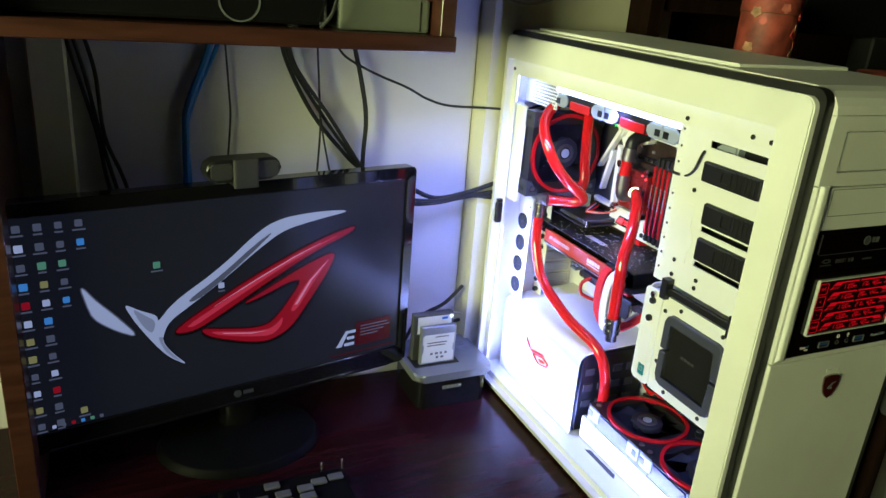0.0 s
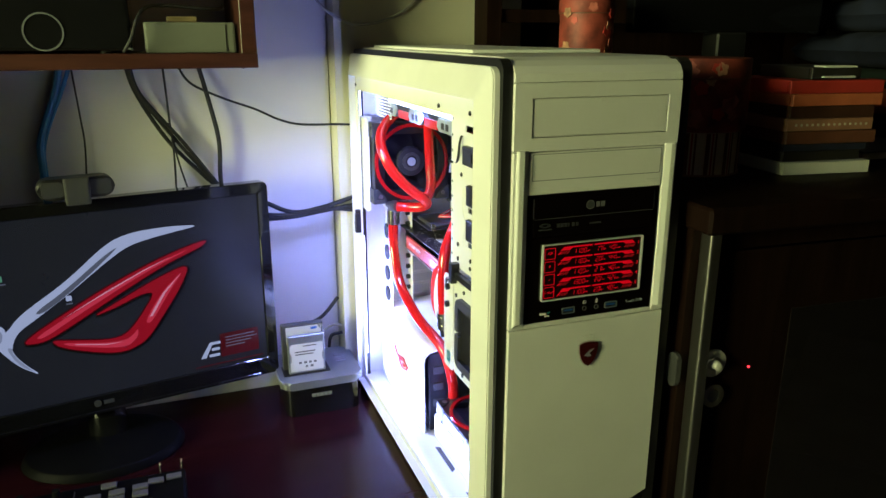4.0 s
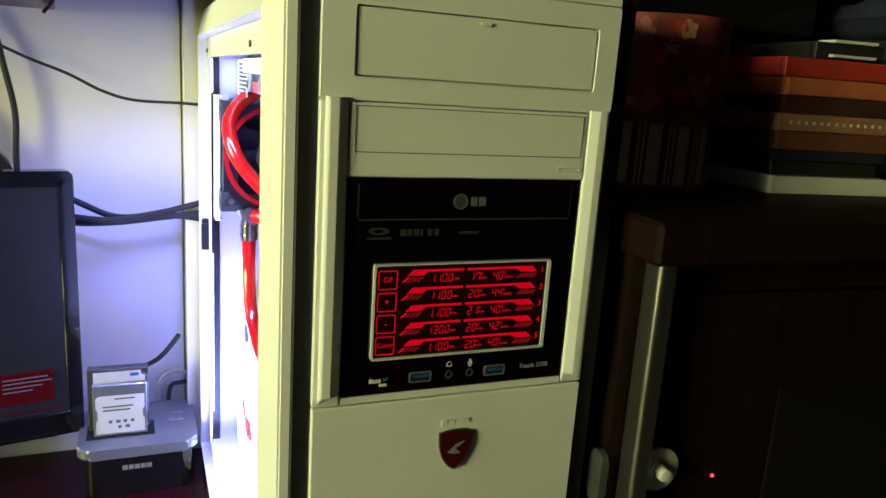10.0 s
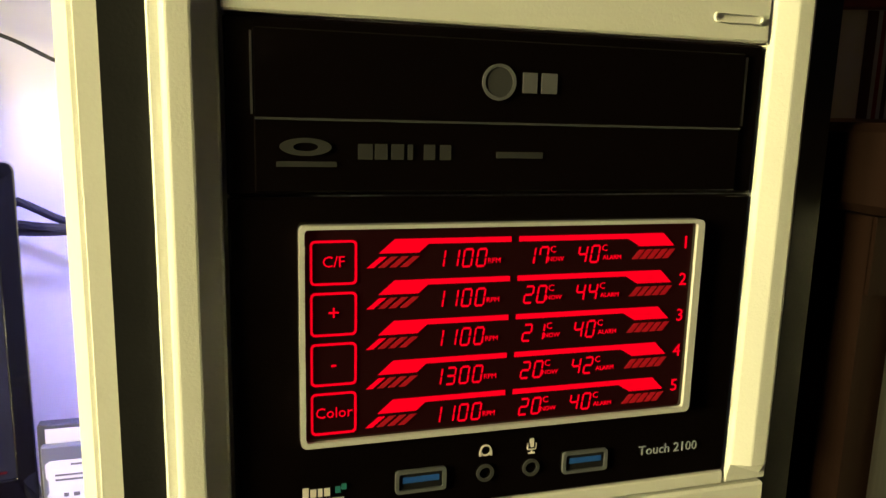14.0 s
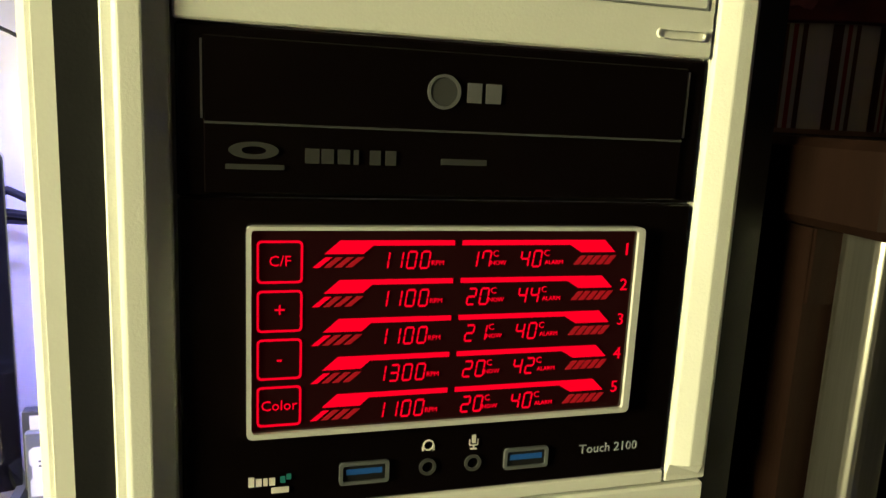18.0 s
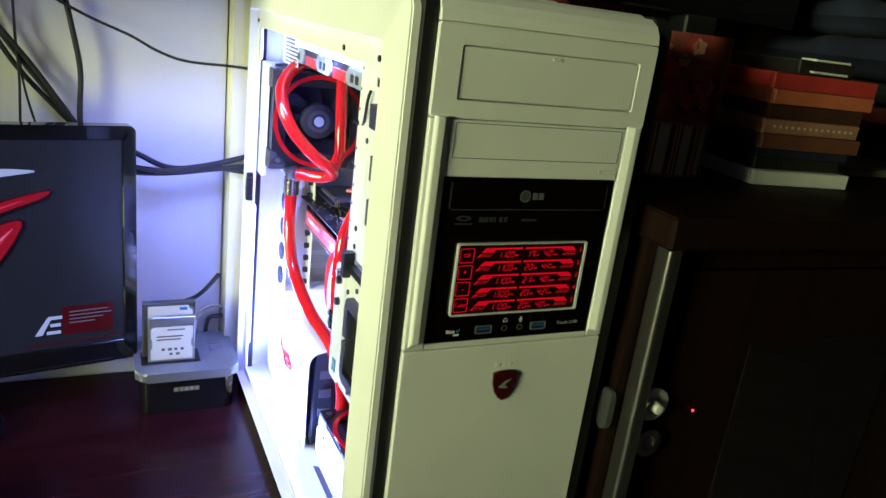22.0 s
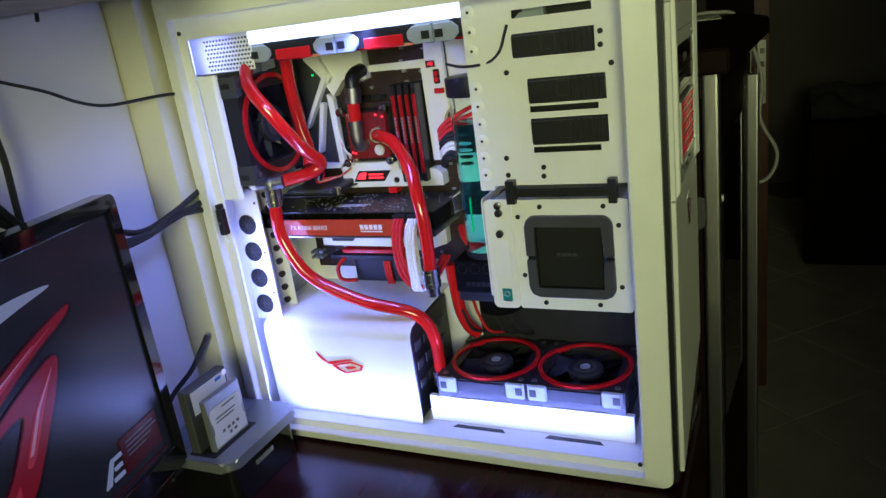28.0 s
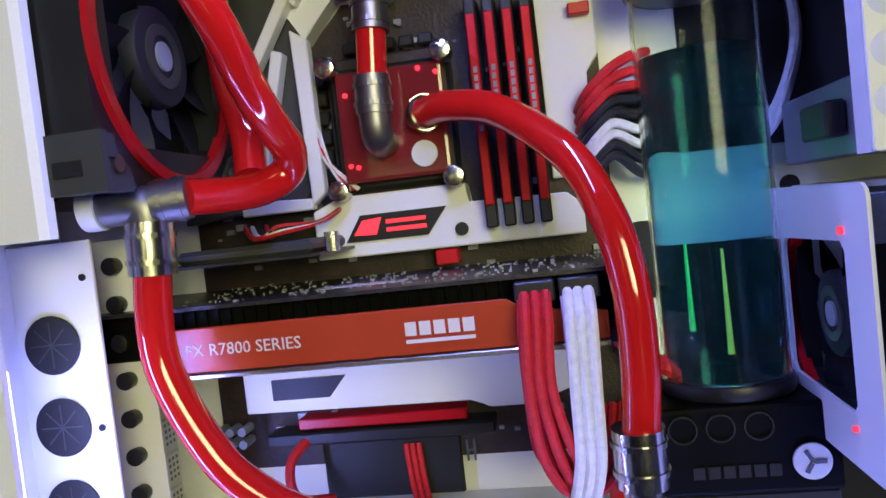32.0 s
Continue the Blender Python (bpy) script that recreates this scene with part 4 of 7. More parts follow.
part("led_glow_bar", box(0.0080, 0.0100, 0.0650, 0.5050, -0.0300, -0.0240, 0.0004), M_LED, case, "white bar added to glow with the light strips")
part("led_glow_bar", box(0.0080, 0.0095, 0.5165, 0.5240, 0.4200, 0.4570, 0.0004), M_LED, case, "white bar added to glow with the light strips")
part("led_glow_bar", box(0.0360, 0.0385, 0.1985, 0.4560, 0.4450, 0.4590, 0.0006), M_LED, case, "white bar added to glow with the light strips")
# perforated plate at the top of the rear corner
mesh = part("perforated_plate", box(0.0400, 0.0412, 0.4570, 0.5470, 0.4180, 0.4590), M_WHITE, case)
holes = bmesh.new()
for r in range(8):
    for c in range(14):
        y, z = 0.4600 + 0.0046 * c + (0.0023 if r % 2 else 0), 0.4215 + 0.0046 * r
        join(holes, cyl((0.0398, y, z), "x", 0.0015, 0.0004, 6))
part("perforation_field", holes, M_DARKGREY, mesh)
part("plate_flange", box(0.0075, 0.0400, 0.5450, 0.5470, 0.4180, 0.4590), M_WHITE, case)
channel = part("corner_channel", prism([(0.0280, 0.5270), (0.0130, 0.5262), (0.0100, 0.5225), (0.0100, 0.4970), (0.0116, 0.4936), (0.0150, 0.4925), (0.0150, 0.4945), (0.0128, 0.4952), (0.0120, 0.4975), (0.0120, 0.5215), (0.0140, 0.5245), (0.0280, 0.5252)], "z", 0.2725, 0.4175), M_WHITE, case)
part("channel_fold", box(0.0121, 0.0180, 0.4960, 0.5240, 0.2725, 0.2740), M_WHITE, channel)
# panel with rubber grommets and slot screws
gp = part("grommet_panel", prism([(0.5060, 0.0960), (0.5480, 0.0960), (0.5480, 0.2720), (0.5060, 0.2720)], "x", 0.0520, 0.0540, 0.0004), M_WHITE, case)
for k in range(4):
    z = 0.1190 + 0.0363 * k
    g = part("grommet", cyl((0.0510, 0.5285, z), "x", 0.0132, 0.0024, 28, 0.0124, 0.0006), M_RUBBER, gp)
    smooth(g)
    for q in range(4):
        part("grommet_slit", box(0.0496, 0.0499, -0.0100, 0.0100, -0.0003, 0.0003, 0, 1, Matrix.Translation((0, 0.5285, z)) @ Matrix.Rotation(radians(45 * q), 4, "X")), M_DARKGREY, g)
part("panel_fold", box(0.0541, 0.0880, 0.5300, 0.5314, 0.0980, 0.2710), M_WHITE, gp)
strip = part("slot_strip", box(0.0868, 0.0880, 0.5050, 0.5299, 0.0980, 0.2710), M_WHITE, gp)
for k in range(9):
    z = 0.1115 + 0.0184 * k
    smooth(part("slot_screw", cyl((0.0835, 0.5170, z), "x", 0.0044, 0.0064, 16, 0.0038, 0.0008), M_BLACK, strip))
for z in (0.1350, 0.1900, 0.2560):
    part("rivet", cyl((0.0516, 0.5110, z), "x", 0.0016, 0.0008, 10), M_BLACK, gp)
slots = part("slot_wall", box(0.0882, 0.1680, 0.5450, 0.5470, 0.098, 0.285), M_WHITE, case)
for k in range(7):
    z = 0.1080 + 0.0205 * k
    pl = part("slot_cover", box(0.0890, 0.1640, 0.5420, 0.5445, z, z + 0.0165, 0.0006), M_WHITE, slots)
    dots = bmesh.new()
    for c in range(18):
        for r in range(4):
            join(dots, box(0.0910 + 0.0040 * c, 0.0928 + 0.0040 * c, 0.5416, 0.5419, z + 0.0016 + 0.0036 * r, z + 0.0034 + 0.0036 * r))
    part("perforation_field", dots, M_GREY, pl)
# power supply cover
psu_prof = [(0.0395, -0.0300), (0.0385, 0.0830), (0.0410, 0.0930), (0.0480, 0.0990), (0.0610, 0.1020), (0.1680, 0.1080), (0.1680, 0.1060), (0.0615, 0.1000), (0.0490, 0.0970), (0.0430, 0.0915), (0.0407, 0.0830), (0.0417, -0.0300)]
pc = part("power_supply_cover", prism(psu_prof, "y", 0.3140, 0.5300), M_WHITE, case, "white folded power supply cover")
smooth(pc, 60)
def emblem_at(u, v):
    return (0.4530 - 0.0680 * u, 0.0610 - 0.0280 * v)


EYE = [[(0, 0), (0.10, 0.22), (0.22, 0.48), (0.14, 0.44), (0.04, 0.22)],
       [(0.20, 0.52), (0.33, 0.44), (0.70, 0.26), (0.80, 0.30), (0.48, 0.48), (0.36, 0.56), (0.25, 0.58)],
       [(0.60, 0.66), (0.80, 0.60), (0.84, 0.68), (0.66, 0.78)]]
for p in EYE:
    part("red_emblem", prism([emblem_at(*q) for q in p], "x", 0.0370, 0.0384), M_RED, pc, "red emblem sticker")
part("red_emblem", frame_prism([emblem_at(*q) for q in ((0.32, 0.62), (0.74, 0.38), (1.0, 0.54), (0.95, 0.78), (0.60, 1.0), (0.42, 0.82))],
                               [emblem_at(*q) for q in ((0.40, 0.645), (0.74, 0.440), (0.95, 0.560), (0.91, 0.748), (0.605, 0.945), (0.47, 0.805))], "x", 0.0370, 0.0384), M_RED, pc, "red emblem sticker")
psu = thing("power_supply", "black power supply under a white cover", "power supply", (0.1, 0.4, -0.0304))
part("casing", box(0.0490, 0.1600, 0.3180, 0.5000, -0.0300, 0.0960, 0.002), M_BLACK, psu)
for k in range(4):
    for j in range(3):
        part("socket", box(0.0560 + 0.024 * k, 0.0720 + 0.024 * k, 0.3165, 0.3179, 0.010 + 0.026 * j, 0.022 + 0.026 * j, 0.0006), M_DARKGREY, psu)
vent = bmesh.new()
for r in range(7):
    for c in range(4):
        join(vent, cyl((0.0486, 0.3202 + 0.0026 * c, -0.026 + 0.0036 * r), "x", 0.0011, 0.0006, 6))
part("vent_holes", vent, M_GREY, psu)

# ---- drive cages ----
def holed_plate(y0, y1, z0, z1, holes, xa, xb):
    """A flat plate facing the open side, with rectangular openings through it."""
    ys = sorted({y0, y1, *[v for h in holes for v in h[:2]]})
    zs = sorted({z0, z1, *[v for h in holes for v in h[2:]]})
    bm = bmesh.new()
    vs = {(i, j): bm.verts.new((xa, y, z)) for i, y in enumerate(ys) for j, z in enumerate(zs)}
    for i in range(len(ys) - 1):
        for j in range(len(zs) - 1):
            cy, cz = (ys[i] + ys[i + 1]) / 2, (zs[j] + zs[j + 1]) / 2
            if not any(h[0] < cy < h[1] and h[2] < cz < h[3] for h in holes):
                bm.faces.new((vs[i, j], vs[i, j + 1], vs[i + 1, j + 1], vs[i + 1, j]))
    bmesh.ops.delete(bm, geom=[v for v in bm.verts if not v.link_faces], context="VERTS")
    out = bmesh.ops.extrude_face_region(bm, geom=bm.faces[:])
    bmesh.ops.translate(bm, verts=[g for g in out["geom"] if isinstance(g, bmesh.types.BMVert)], vec=(xb - xa, 0, 0))
    return bm


LATCHES = ((0.0680, 0.1470, 0.4010, 0.4235), (0.0600, 0.1350, 0.3570, 0.3810), (0.0600, 0.1350, 0.3165, 0.3425))
SLOTS = ((0.0690, 0.1450, 0.4375, 0.4450), (0.0680, 0.1350, 0.3485, 0.3545), (0.0680, 0.1350, 0.3085, 0.3145))
CX = 0.0315
cage = part("upper_drive_cage", holed_plate(0.0420, 0.1812, 0.2760, 0.5000, LATCHES + SLOTS, CX, CX + 0.0014), M_WHITE, case)
# coloured black to put the slots' inner shade into the body
part("cage_body", box(0.0520, 0.1680, 0.0520, 0.1800, 0.2780, 0.4990), M_BLACK, case)
part("cage_floor", box(CX + 0.0016, 0.0518, 0.0520, 0.1800, 0.2780, 0.3000), M_WHITE, case)
part("cage_side", box(CX + 0.0016, 0.0518, 0.1790, 0.1805, 0.3010, 0.4990), M_WHITE, case)
for y0, y1, z0, z1 in LATCHES:
    lt = part("drive_latch", prism(rounded(y0 + 0.0006, y1 - 0.0006, z0 + 0.0006, z1 - 0.0006, 0.0022, 4), "x", CX - 0.0035, 0.0500, 0.0007), M_BLACK, cage, "black ribbed drive latch")
    for k in range(5):
        yy = y0 + 0.0045 + 0.0060 * k
        part("latch_rib", box(CX - 0.0050, CX - 0.0036, yy, yy + 0.0034, z0 + 0.0015, z1 - 0.0015, 0.0005), M_BLACK, lt)
    part("latch_slider", frame_prism(rounded(y1 - 0.0430, y1 - 0.0270, z0 + 0.0040, z1 - 0.0040, 0.001, 3), rounded(y1 - 0.0405, y1 - 0.0295, z0 + 0.0065, z1 - 0.0065, 0.0006, 3), "x", CX - 0.0050, CX - 0.0036), M_BLACK, lt)
    part("latch_lip", box(CX - 0.0046, CX - 0.0036, y0 + 0.0020, y1 - 0.0020, z1 - 0.0026, z1 - 0.0014, 0.0003), M_DARKGREY, lt)
for y, z in ((0.1550, 0.3885), (0.1640, 0.3045), (0.1640, 0.2870), (0.1262, 0.2940), (0.1268, 0.2850), (0.0625, 0.4180), (0.0630, 0.4060), (0.0540, 0.3890)):
    part("cage_screw", cyl((CX - 0.0004, y, z), "x", 0.0026, 0.0012, 14), M_BLACK, cage)
for y0, y1, z0, z1 in ((0.1500, 0.1508, 0.3460, 0.3720), (0.1430, 0.1438, 0.3260, 0.3380), (0.1480, 0.1488, 0.3060, 0.3200), (0.1508, 0.1600, 0.3720, 0.3728)):
    part("pressed_groove", box(CX - 0.0005, CX - 0.0001, y0, y1, z0, z1), M_WHITE, cage)
for y0, z0, y1, z1 in ((0.1504, 0.3460, 0.1434, 0.3380), (0.1434, 0.3260, 0.1484, 0.3200)):
    part("pressed_groove", prism([(y0 - 0.0004, z0), (y0 + 0.0004, z0), (y1 + 0.0004, z1), (y1 - 0.0004, z1)], "x", CX - 0.0005, CX - 0.0001), M_WHITE, cage)
for z0, z1, zs in ((0.2700, 0.3972, [0.2870 + 0.0176 * k for k in range(6)]), (0.3990, 0.5000, [0.4115, 0.4295, 0.4480, 0.4660])):
    strip = part("pillar_strip", prism(rounded(0.1816, 0.1975, z0, z1, 0.0012, 3), "x", 0.0355, 0.0372, 0.0004), M_WHITE, case)
    for z in zs:
        smooth(part("pillar_dimple", cyl((0.0348, 0.1896, z), "x", 0.0036, 0.0016, 24, 0.0066), M_WHITE, strip))
        part("pillar_hole", cyl((0.0338, 0.1896, z), "x", 0.0015, 0.0006, 12), M_DARKGREY, strip)
part("pillar_return", box(0.0374, 0.0500, 0.1960, 0.1974, 0.2700, 0.5000), M_WHITE, case)
cable("sensor_wire", [(0.0285, 0.1490, 0.4330), (0.0275, 0.1520, 0.4250), (0.0285, 0.1580, 0.4110), (0.0310, 0.1680, 0.4020), (0.0335, 0.1800, 0.3983), (0.0340, 0.2020, 0.3980), (0.0600, 0.2300, 0.4000)], 0.0014, M_BLACKSLEEVE, "thin black wire with a probe taped to the drive cage")
lower = part("lower_drive_cage", boxes((0.0300, 0.1660, 0.0500, 0.0515, 0.1450, 0.2600), (0.0300, 0.1660, 0.0520, 0.1850, 0.2575, 0.2600), (0.0300, 0.1660, 0.0520, 0.1850, 0.1450, 0.1480)), M_WHITE, case)
win = rounded(0.0605, 0.1505, 0.1570, 0.2455, 0.011, 6)
LX = 0.0270
plate = part("cage_plate", frame_prism(rounded(0.0450, 0.1640, 0.1420, 0.2620, 0.004, 6), win, "x", LX, LX + 0.0020), M_WHITE, case)
tab = part("plate_tab", prism(rounded(0.1630, 0.1930, 0.1420, 0.2630, 0.006, 5), "x", LX - 0.0018, LX - 0.0002, 0.0004), M_WHITE, case)
part("pressed_rib", frame_prism(rounded(0.1690, 0.1880, 0.1500, 0.2190, 0.0040, 5), rounded(0.1700, 0.1870, 0.1510, 0.2180, 0.0032, 5), "x", LX - 0.0024, LX - 0.0019), M_WHITE, tab)
for k, z in enumerate((0.2370, 0.2290)):
    part("pressed_rib", prism([(0.1875, z), (0.1855, z - 0.0022), (0.1820, z - 0.0028), (0.1820, z - 0.0020), (0.1850, z - 0.0014), (0.1869, z)], "x", LX - 0.0024, LX - 0.0019), M_WHITE, tab)
for s0, s1 in ((0.2025, 0.2455), (0.1570, 0.1990)):
    up = s1 > 0.22
    arch = [(0.1505, s0 if up else s1), (0.1505, s1 - 0.011 if up else s0 + 0.011), (0.1473, s1 - 0.0033 if up else s0 + 0.0033), (0.1395, s1 if up else s0), (0.0715, s1 if up else s0), (0.0637, s1 - 0.0033 if up else s0 + 0.0033), (0.0605, s1 - 0.011 if up else s0 + 0.011), (0.0605, s0 if up else s1), (0.0705, s0 if up else s1), (0.0705, s1 - 0.0100 if up else s0 + 0.0100), (0.1405, s1 - 0.0100 if up else s0 + 0.0100), (0.1405, s0 if up else s1)]
    part("rubber_surround", prism(arch, "x", LX - 0.0055, LX + 0.0060, 0.0012), M_DARKGREY, plate, "dark grey rubber bumper")
part("tray_cover", prism(rounded(0.0715, 0.1395, 0.1680, 0.2345, 0.003, 4), "x", LX - 0.0010, LX + 0.0080, 0.0012), M_BLACK, case)
for k in range(4):
    part("letter_mark", box(LX - 0.0013, LX - 0.0011, 0.0985 + 0.0055 * k, 0.1028 + 0.0055 * k, 0.2020, 0.2055), M_DARKGREY, case)
for y, z in ((0.1570, 0.2440), (0.0690, 0.2545), (0.1330, 0.2545), (0.1555, 0.1800), (0.1350, 0.1495), (0.0780, 0.1495), (0.0550, 0.2350), (0.0550, 0.1700)):
    part("plate_screw", cyl((LX - 0.0005, y, z), "x", 0.0025, 0.0014, 14), M_BLACK, plate)
for y, z, m_ in ((0.1765, 0.2570, M_STEEL), (0.1765, 0.2490, M_BLACK), (0.1775, 0.2265, M_BLACK)):
    smooth(part("thumb_screw", cyl((LX - 0.0040, y, z), "x", 0.0040, 0.0044, 16, None, 0.0006), m_, tab))
part("processor_sticker", box(LX - 0.0024, LX - 0.0019, 0.1715, 0.1820, 0.1500, 0.1645), M_TEAL, tab, "teal sticker")
part("sticker_mark", ring((LX - 0.0026, 0.1768, 0.1585), "x", 0.0026, 0.0031, 0.0003, 20), M_LABEL, tab)
part("cage_hinge", boxes((0.0240, 0.0300, 0.0600, 0.1600, 0.2655, 0.2725), (0.0200, 0.0300, 0.1560, 0.1650, 0.2590, 0.2830), (0.0200, 0.0300, 0.0540, 0.0620, 0.2590, 0.2830)), M_BLACK, case, "black hinge bar with two clips")

# ---- optical drive and fan controller in the front ----
odd = thing("optical_drive", "gloss black optical drive", "optical drive", (0.11, 0.02, 0.3525))
part("fascia", box(0.0360, 0.1840, 0.0002, 0.0130, 0.3526, 0.3946, 0.0006), M_SMOKE, odd)
part("tray_door", box(0.0425, 0.1775, -0.0009, 0.0001, 0.3535, 0.3920, 0.0003), M_SMOKE, odd)
part("door_line", box(0.0427, 0.1773, -0.0013, -0.0010, 0.3708, 0.3714), M_DARKGREY, odd)
# bright metal strips built in as glints at the door's ends
for x in (0.0418, 0.1777):
    part("side_glint", box(x, x + 0.0005, -0.0009, 0.0001, 0.3720, 0.3910), M_ALU, odd)
em = part("round_emblem", ring((0.1035, -0.0012, 0.3815), "y", 0.0038, 0.0046, 0.0005, 28), M_PADGREY, odd)
part("emblem_face", cyl((0.1035, -0.0011, 0.3815), "y", 0.0037, 0.0003, 28), M_DARKGREY, odd)
part("maker_mark", boxes((0.1100, 0.1140, -0.0014, -0.0010, 0.3790, 0.3842), (0.1152, 0.1196, -0.0014, -0.0010, 0.3790, 0.3842)), M_PADGREY, odd)
disc = ring((0.0545, -0.0012, 0.3645), "y", 0.0026, 0.0054, 0.0004, 28)
bmesh.ops.scale(disc, vec=(1.15, 1, 0.40), verts=disc.verts, space=Matrix.Translation((-0.0545, 0, -0.3645)))
part("disc_mark", disc, M_PRINT, odd)
part("disc_mark", box(0.0475, 0.0620, -0.0013, -0.0010, 0.3597, 0.3610), M_PRINT, odd)
for k, w_ in enumerate((0.0046, 0.0040, 0.0040, 0.0016, 0.0036, 0.0036)):
    part("print_bar", box(0.0672 + 0.0042 * k, 0.0672 + 0.0042 * k + w_ * 0.8, -0.0013, -0.0010, 0.3616, 0.3654), M_PRINT, odd)
part("print_bar", box(0.1035, 0.1165, -0.0013, -0.0010, 0.3622, 0.3638), M_PRINT, odd)

fc = thing("fan_controller", "gloss black touch fan controller with a glowing red display", "fan controller", (0.11, 0.02, 0.265))
part("fascia", box(0.0360, 0.1840, 0.0002, 0.0130, 0.2647, 0.3522, 0.0006), M_SMOKE, fc)
LX0, LX1, LZ0, LZ1 = 0.0525, 0.1673, 0.2873, 0.3454
part("display_edge", frame_prism(rounded(LX0, LX1, LZ0, LZ1, 0.0016, 3), rounded(LX0 + 0.0013, LX1 - 0.0022, LZ0 + 0.0015, LZ1 - 0.0010, 0.001, 3), "y", -0.0030, 0.0001), M_CLEAREDGE, fc)
lcd = part("display", box(LX0 + 0.0013, LX1 - 0.0022, -0.0018, 0.0001, LZ0 + 0.0015, LZ1 - 0.0010), M_LCDBACK, fc, "dark display glass with red segments")
LW, LH = LX1 - LX0 - 0.0035, LZ1 - LZ0 - 0.0025


def P(u, v):
    return (LX0 + 0.0013 + u * LW, LZ1 - 0.0010 - v * LH)


def seg(name, pts, m=M_LCD):
    part(name, prism([P(u, v) for u, v in pts], "y", -0.0021, -0.0019), m, lcd)


def note(name, text, size, u, v, m=M_LCD):
    x, z = P(u, v)
    part(name, letters(text, size, face_y(x, -0.0021, z), 0.0001), m, lcd)


SEVEN = {"0": "abcdef", "1": "bc", "2": "abged", "3": "abgcd", "4": "fgbc", "7": "fabc"}
STROKE = {"a": (0.1, 0.94, 0.9, 1.06), "g": (0.1, 0.44, 0.9, 0.56), "d": (0.1, -0.06, 0.9, 0.06), "f": (-0.07, 0.54, 0.10, 0.96), "e": (-0.07, 0.04, 0.10, 0.46), "b": (0.90, 0.54, 1.07, 0.96), "c": (0.90, 0.04, 1.07, 0.46)}


def readout(name, digits, u, v):
    """Seven-segment digits centred on a place of the display."""
    w_, h_, gap = 0.0024, 0.0046, 0.0038
    x, z = P(u, v)
    x -= (gap * (len(digits) - 1) + w_) / 2
    for d in digits:
        for s_ in SEVEN[d]:
            a = STROKE[s_]
            lean = 0.0006
            part(name, prism([(x + a[0] * w_ + lean * a[1], z - h_ / 2 + a[1] * h_), (x + a[2] * w_ + lean * a[1], z - h_ / 2 + a[1] * h_), (x + a[2] * w_ + lean * a[3], z - h_ / 2 + a[3] * h_), (x + a[0] * w_ + lean * a[3], z - h_ / 2 + a[3] * h_)], "y", -0.0021, -0.0019), M_LCD, lcd)
        x += gap


for k, t_ in enumerate(("C/F", "+", "-", "Color")):
    v = 0.05 + 0.2385 * k
    a, b = P(0.012, v + 0.205), P(0.118, v)
    part("touch_key", frame_prism(rounded(a[0], b[0], a[1], b[1], 0.0012, 3), rounded(a[0] + 0.0006, b[0] - 0.0006, a[1] + 0.0006, b[1] - 0.0006, 0.0008, 3), "y", -0.0021, -0.0019), M_LCD, lcd)
    note("key_text", t_, 0.0040 if k in (0, 3) else 0.0055, 0.065, v + 0.10)
for r, (rpm, now, alarm) in enumerate((("1100", "17", "40"), ("1100", "20", "44"), ("1100", "21", "40"), ("1300", "20", "42"), ("1100", "20", "40"))):
    v = 0.050 + 0.1935 * r
    seg("row_bar", [(0.205, v), (0.490, v), (0.490, v + 0.026), (0.285, v + 0.026), (0.262, v + 0.066), (0.168, v + 0.066)])
    seg("row_bar", [(0.510, v), (0.905, v), (0.938, v + 0.066), (0.838, v + 0.066), (0.805, v + 0.026), (0.510, v + 0.026)])
    for q in range(4):
        u = 0.140 + 0.026 * q
        seg("speed_tick", [(u + 0.030, v + 0.082), (u + 0.046, v + 0.082), (u + 0.016, v + 0.132), (u, v + 0.132)], M_LCD if q == 0 else M_LCDDIM)
    for q in range(5):
        u = 0.818 + 0.022 * q
        seg("alarm_tick", [(u + 0.020, v + 0.084), (u + 0.036, v + 0.084), (u + 0.016, v + 0.132), (u, v + 0.132)], M_LCDDIM)
    readout("speed_segment", rpm, 0.362, v + 0.098)
    note("unit_text", "RPM", 0.0020, 0.448, v + 0.115)
    readout("temperature_segment", now, 0.556, v + 0.098)
    note("unit_text", "C", 0.0026, 0.600, v + 0.070)
    note("unit_text", "NOW", 0.0018, 0.608, v + 0.118)
    readout("alarm_segment", alarm, 0.695, v + 0.098)
    note("unit_text", "C", 0.0026, 0.740, v + 0.070)
    note("unit_text", "ALARM", 0.0018, 0.762, v + 0.118)
    note("row_number", str(r + 1), 0.0052, 0.972, v + 0.055)
for x in (0.0852, 0.1351):
    part("usb_shell", frame_prism(rounded(x - 0.0072, x + 0.0072, 0.2703, 0.2770, 0.001, 3), rounded(x - 0.0062, x + 0.0062, 0.2712, 0.2761, 0.0006, 3), "y", -0.0008, 0.0004), M_SILVER, fc)
    part("usb_port", box(x - 0.0061, x + 0.0061, -0.0003, 0.0001, 0.2713, 0.2760), M_BLACK, fc)
    part("usb_tongue", box(x - 0.0052, x + 0.0052, -0.0005, -0.00031, 0.2733, 0.2750), M_USBBLUE, fc)
for x in (0.1040, 0.1180):
    part("jack_socket", ring((x, -0.0002, 0.2735), "y", 0.0017, 0.0026, 0.0006, 24), M_DARKGREY, fc)
part("headphone_icon", join(ring((0.1040, -0.0001, 0.2803), "y", 0.0013, 0.0017, 0.0004, 20), boxes((0.1021, 0.1027, -0.0003, 0.0001, 0.2786, 0.2800), (0.1053, 0.1059, -0.0003, 0.0001, 0.2786, 0.2800))), M_LETTER, fc)
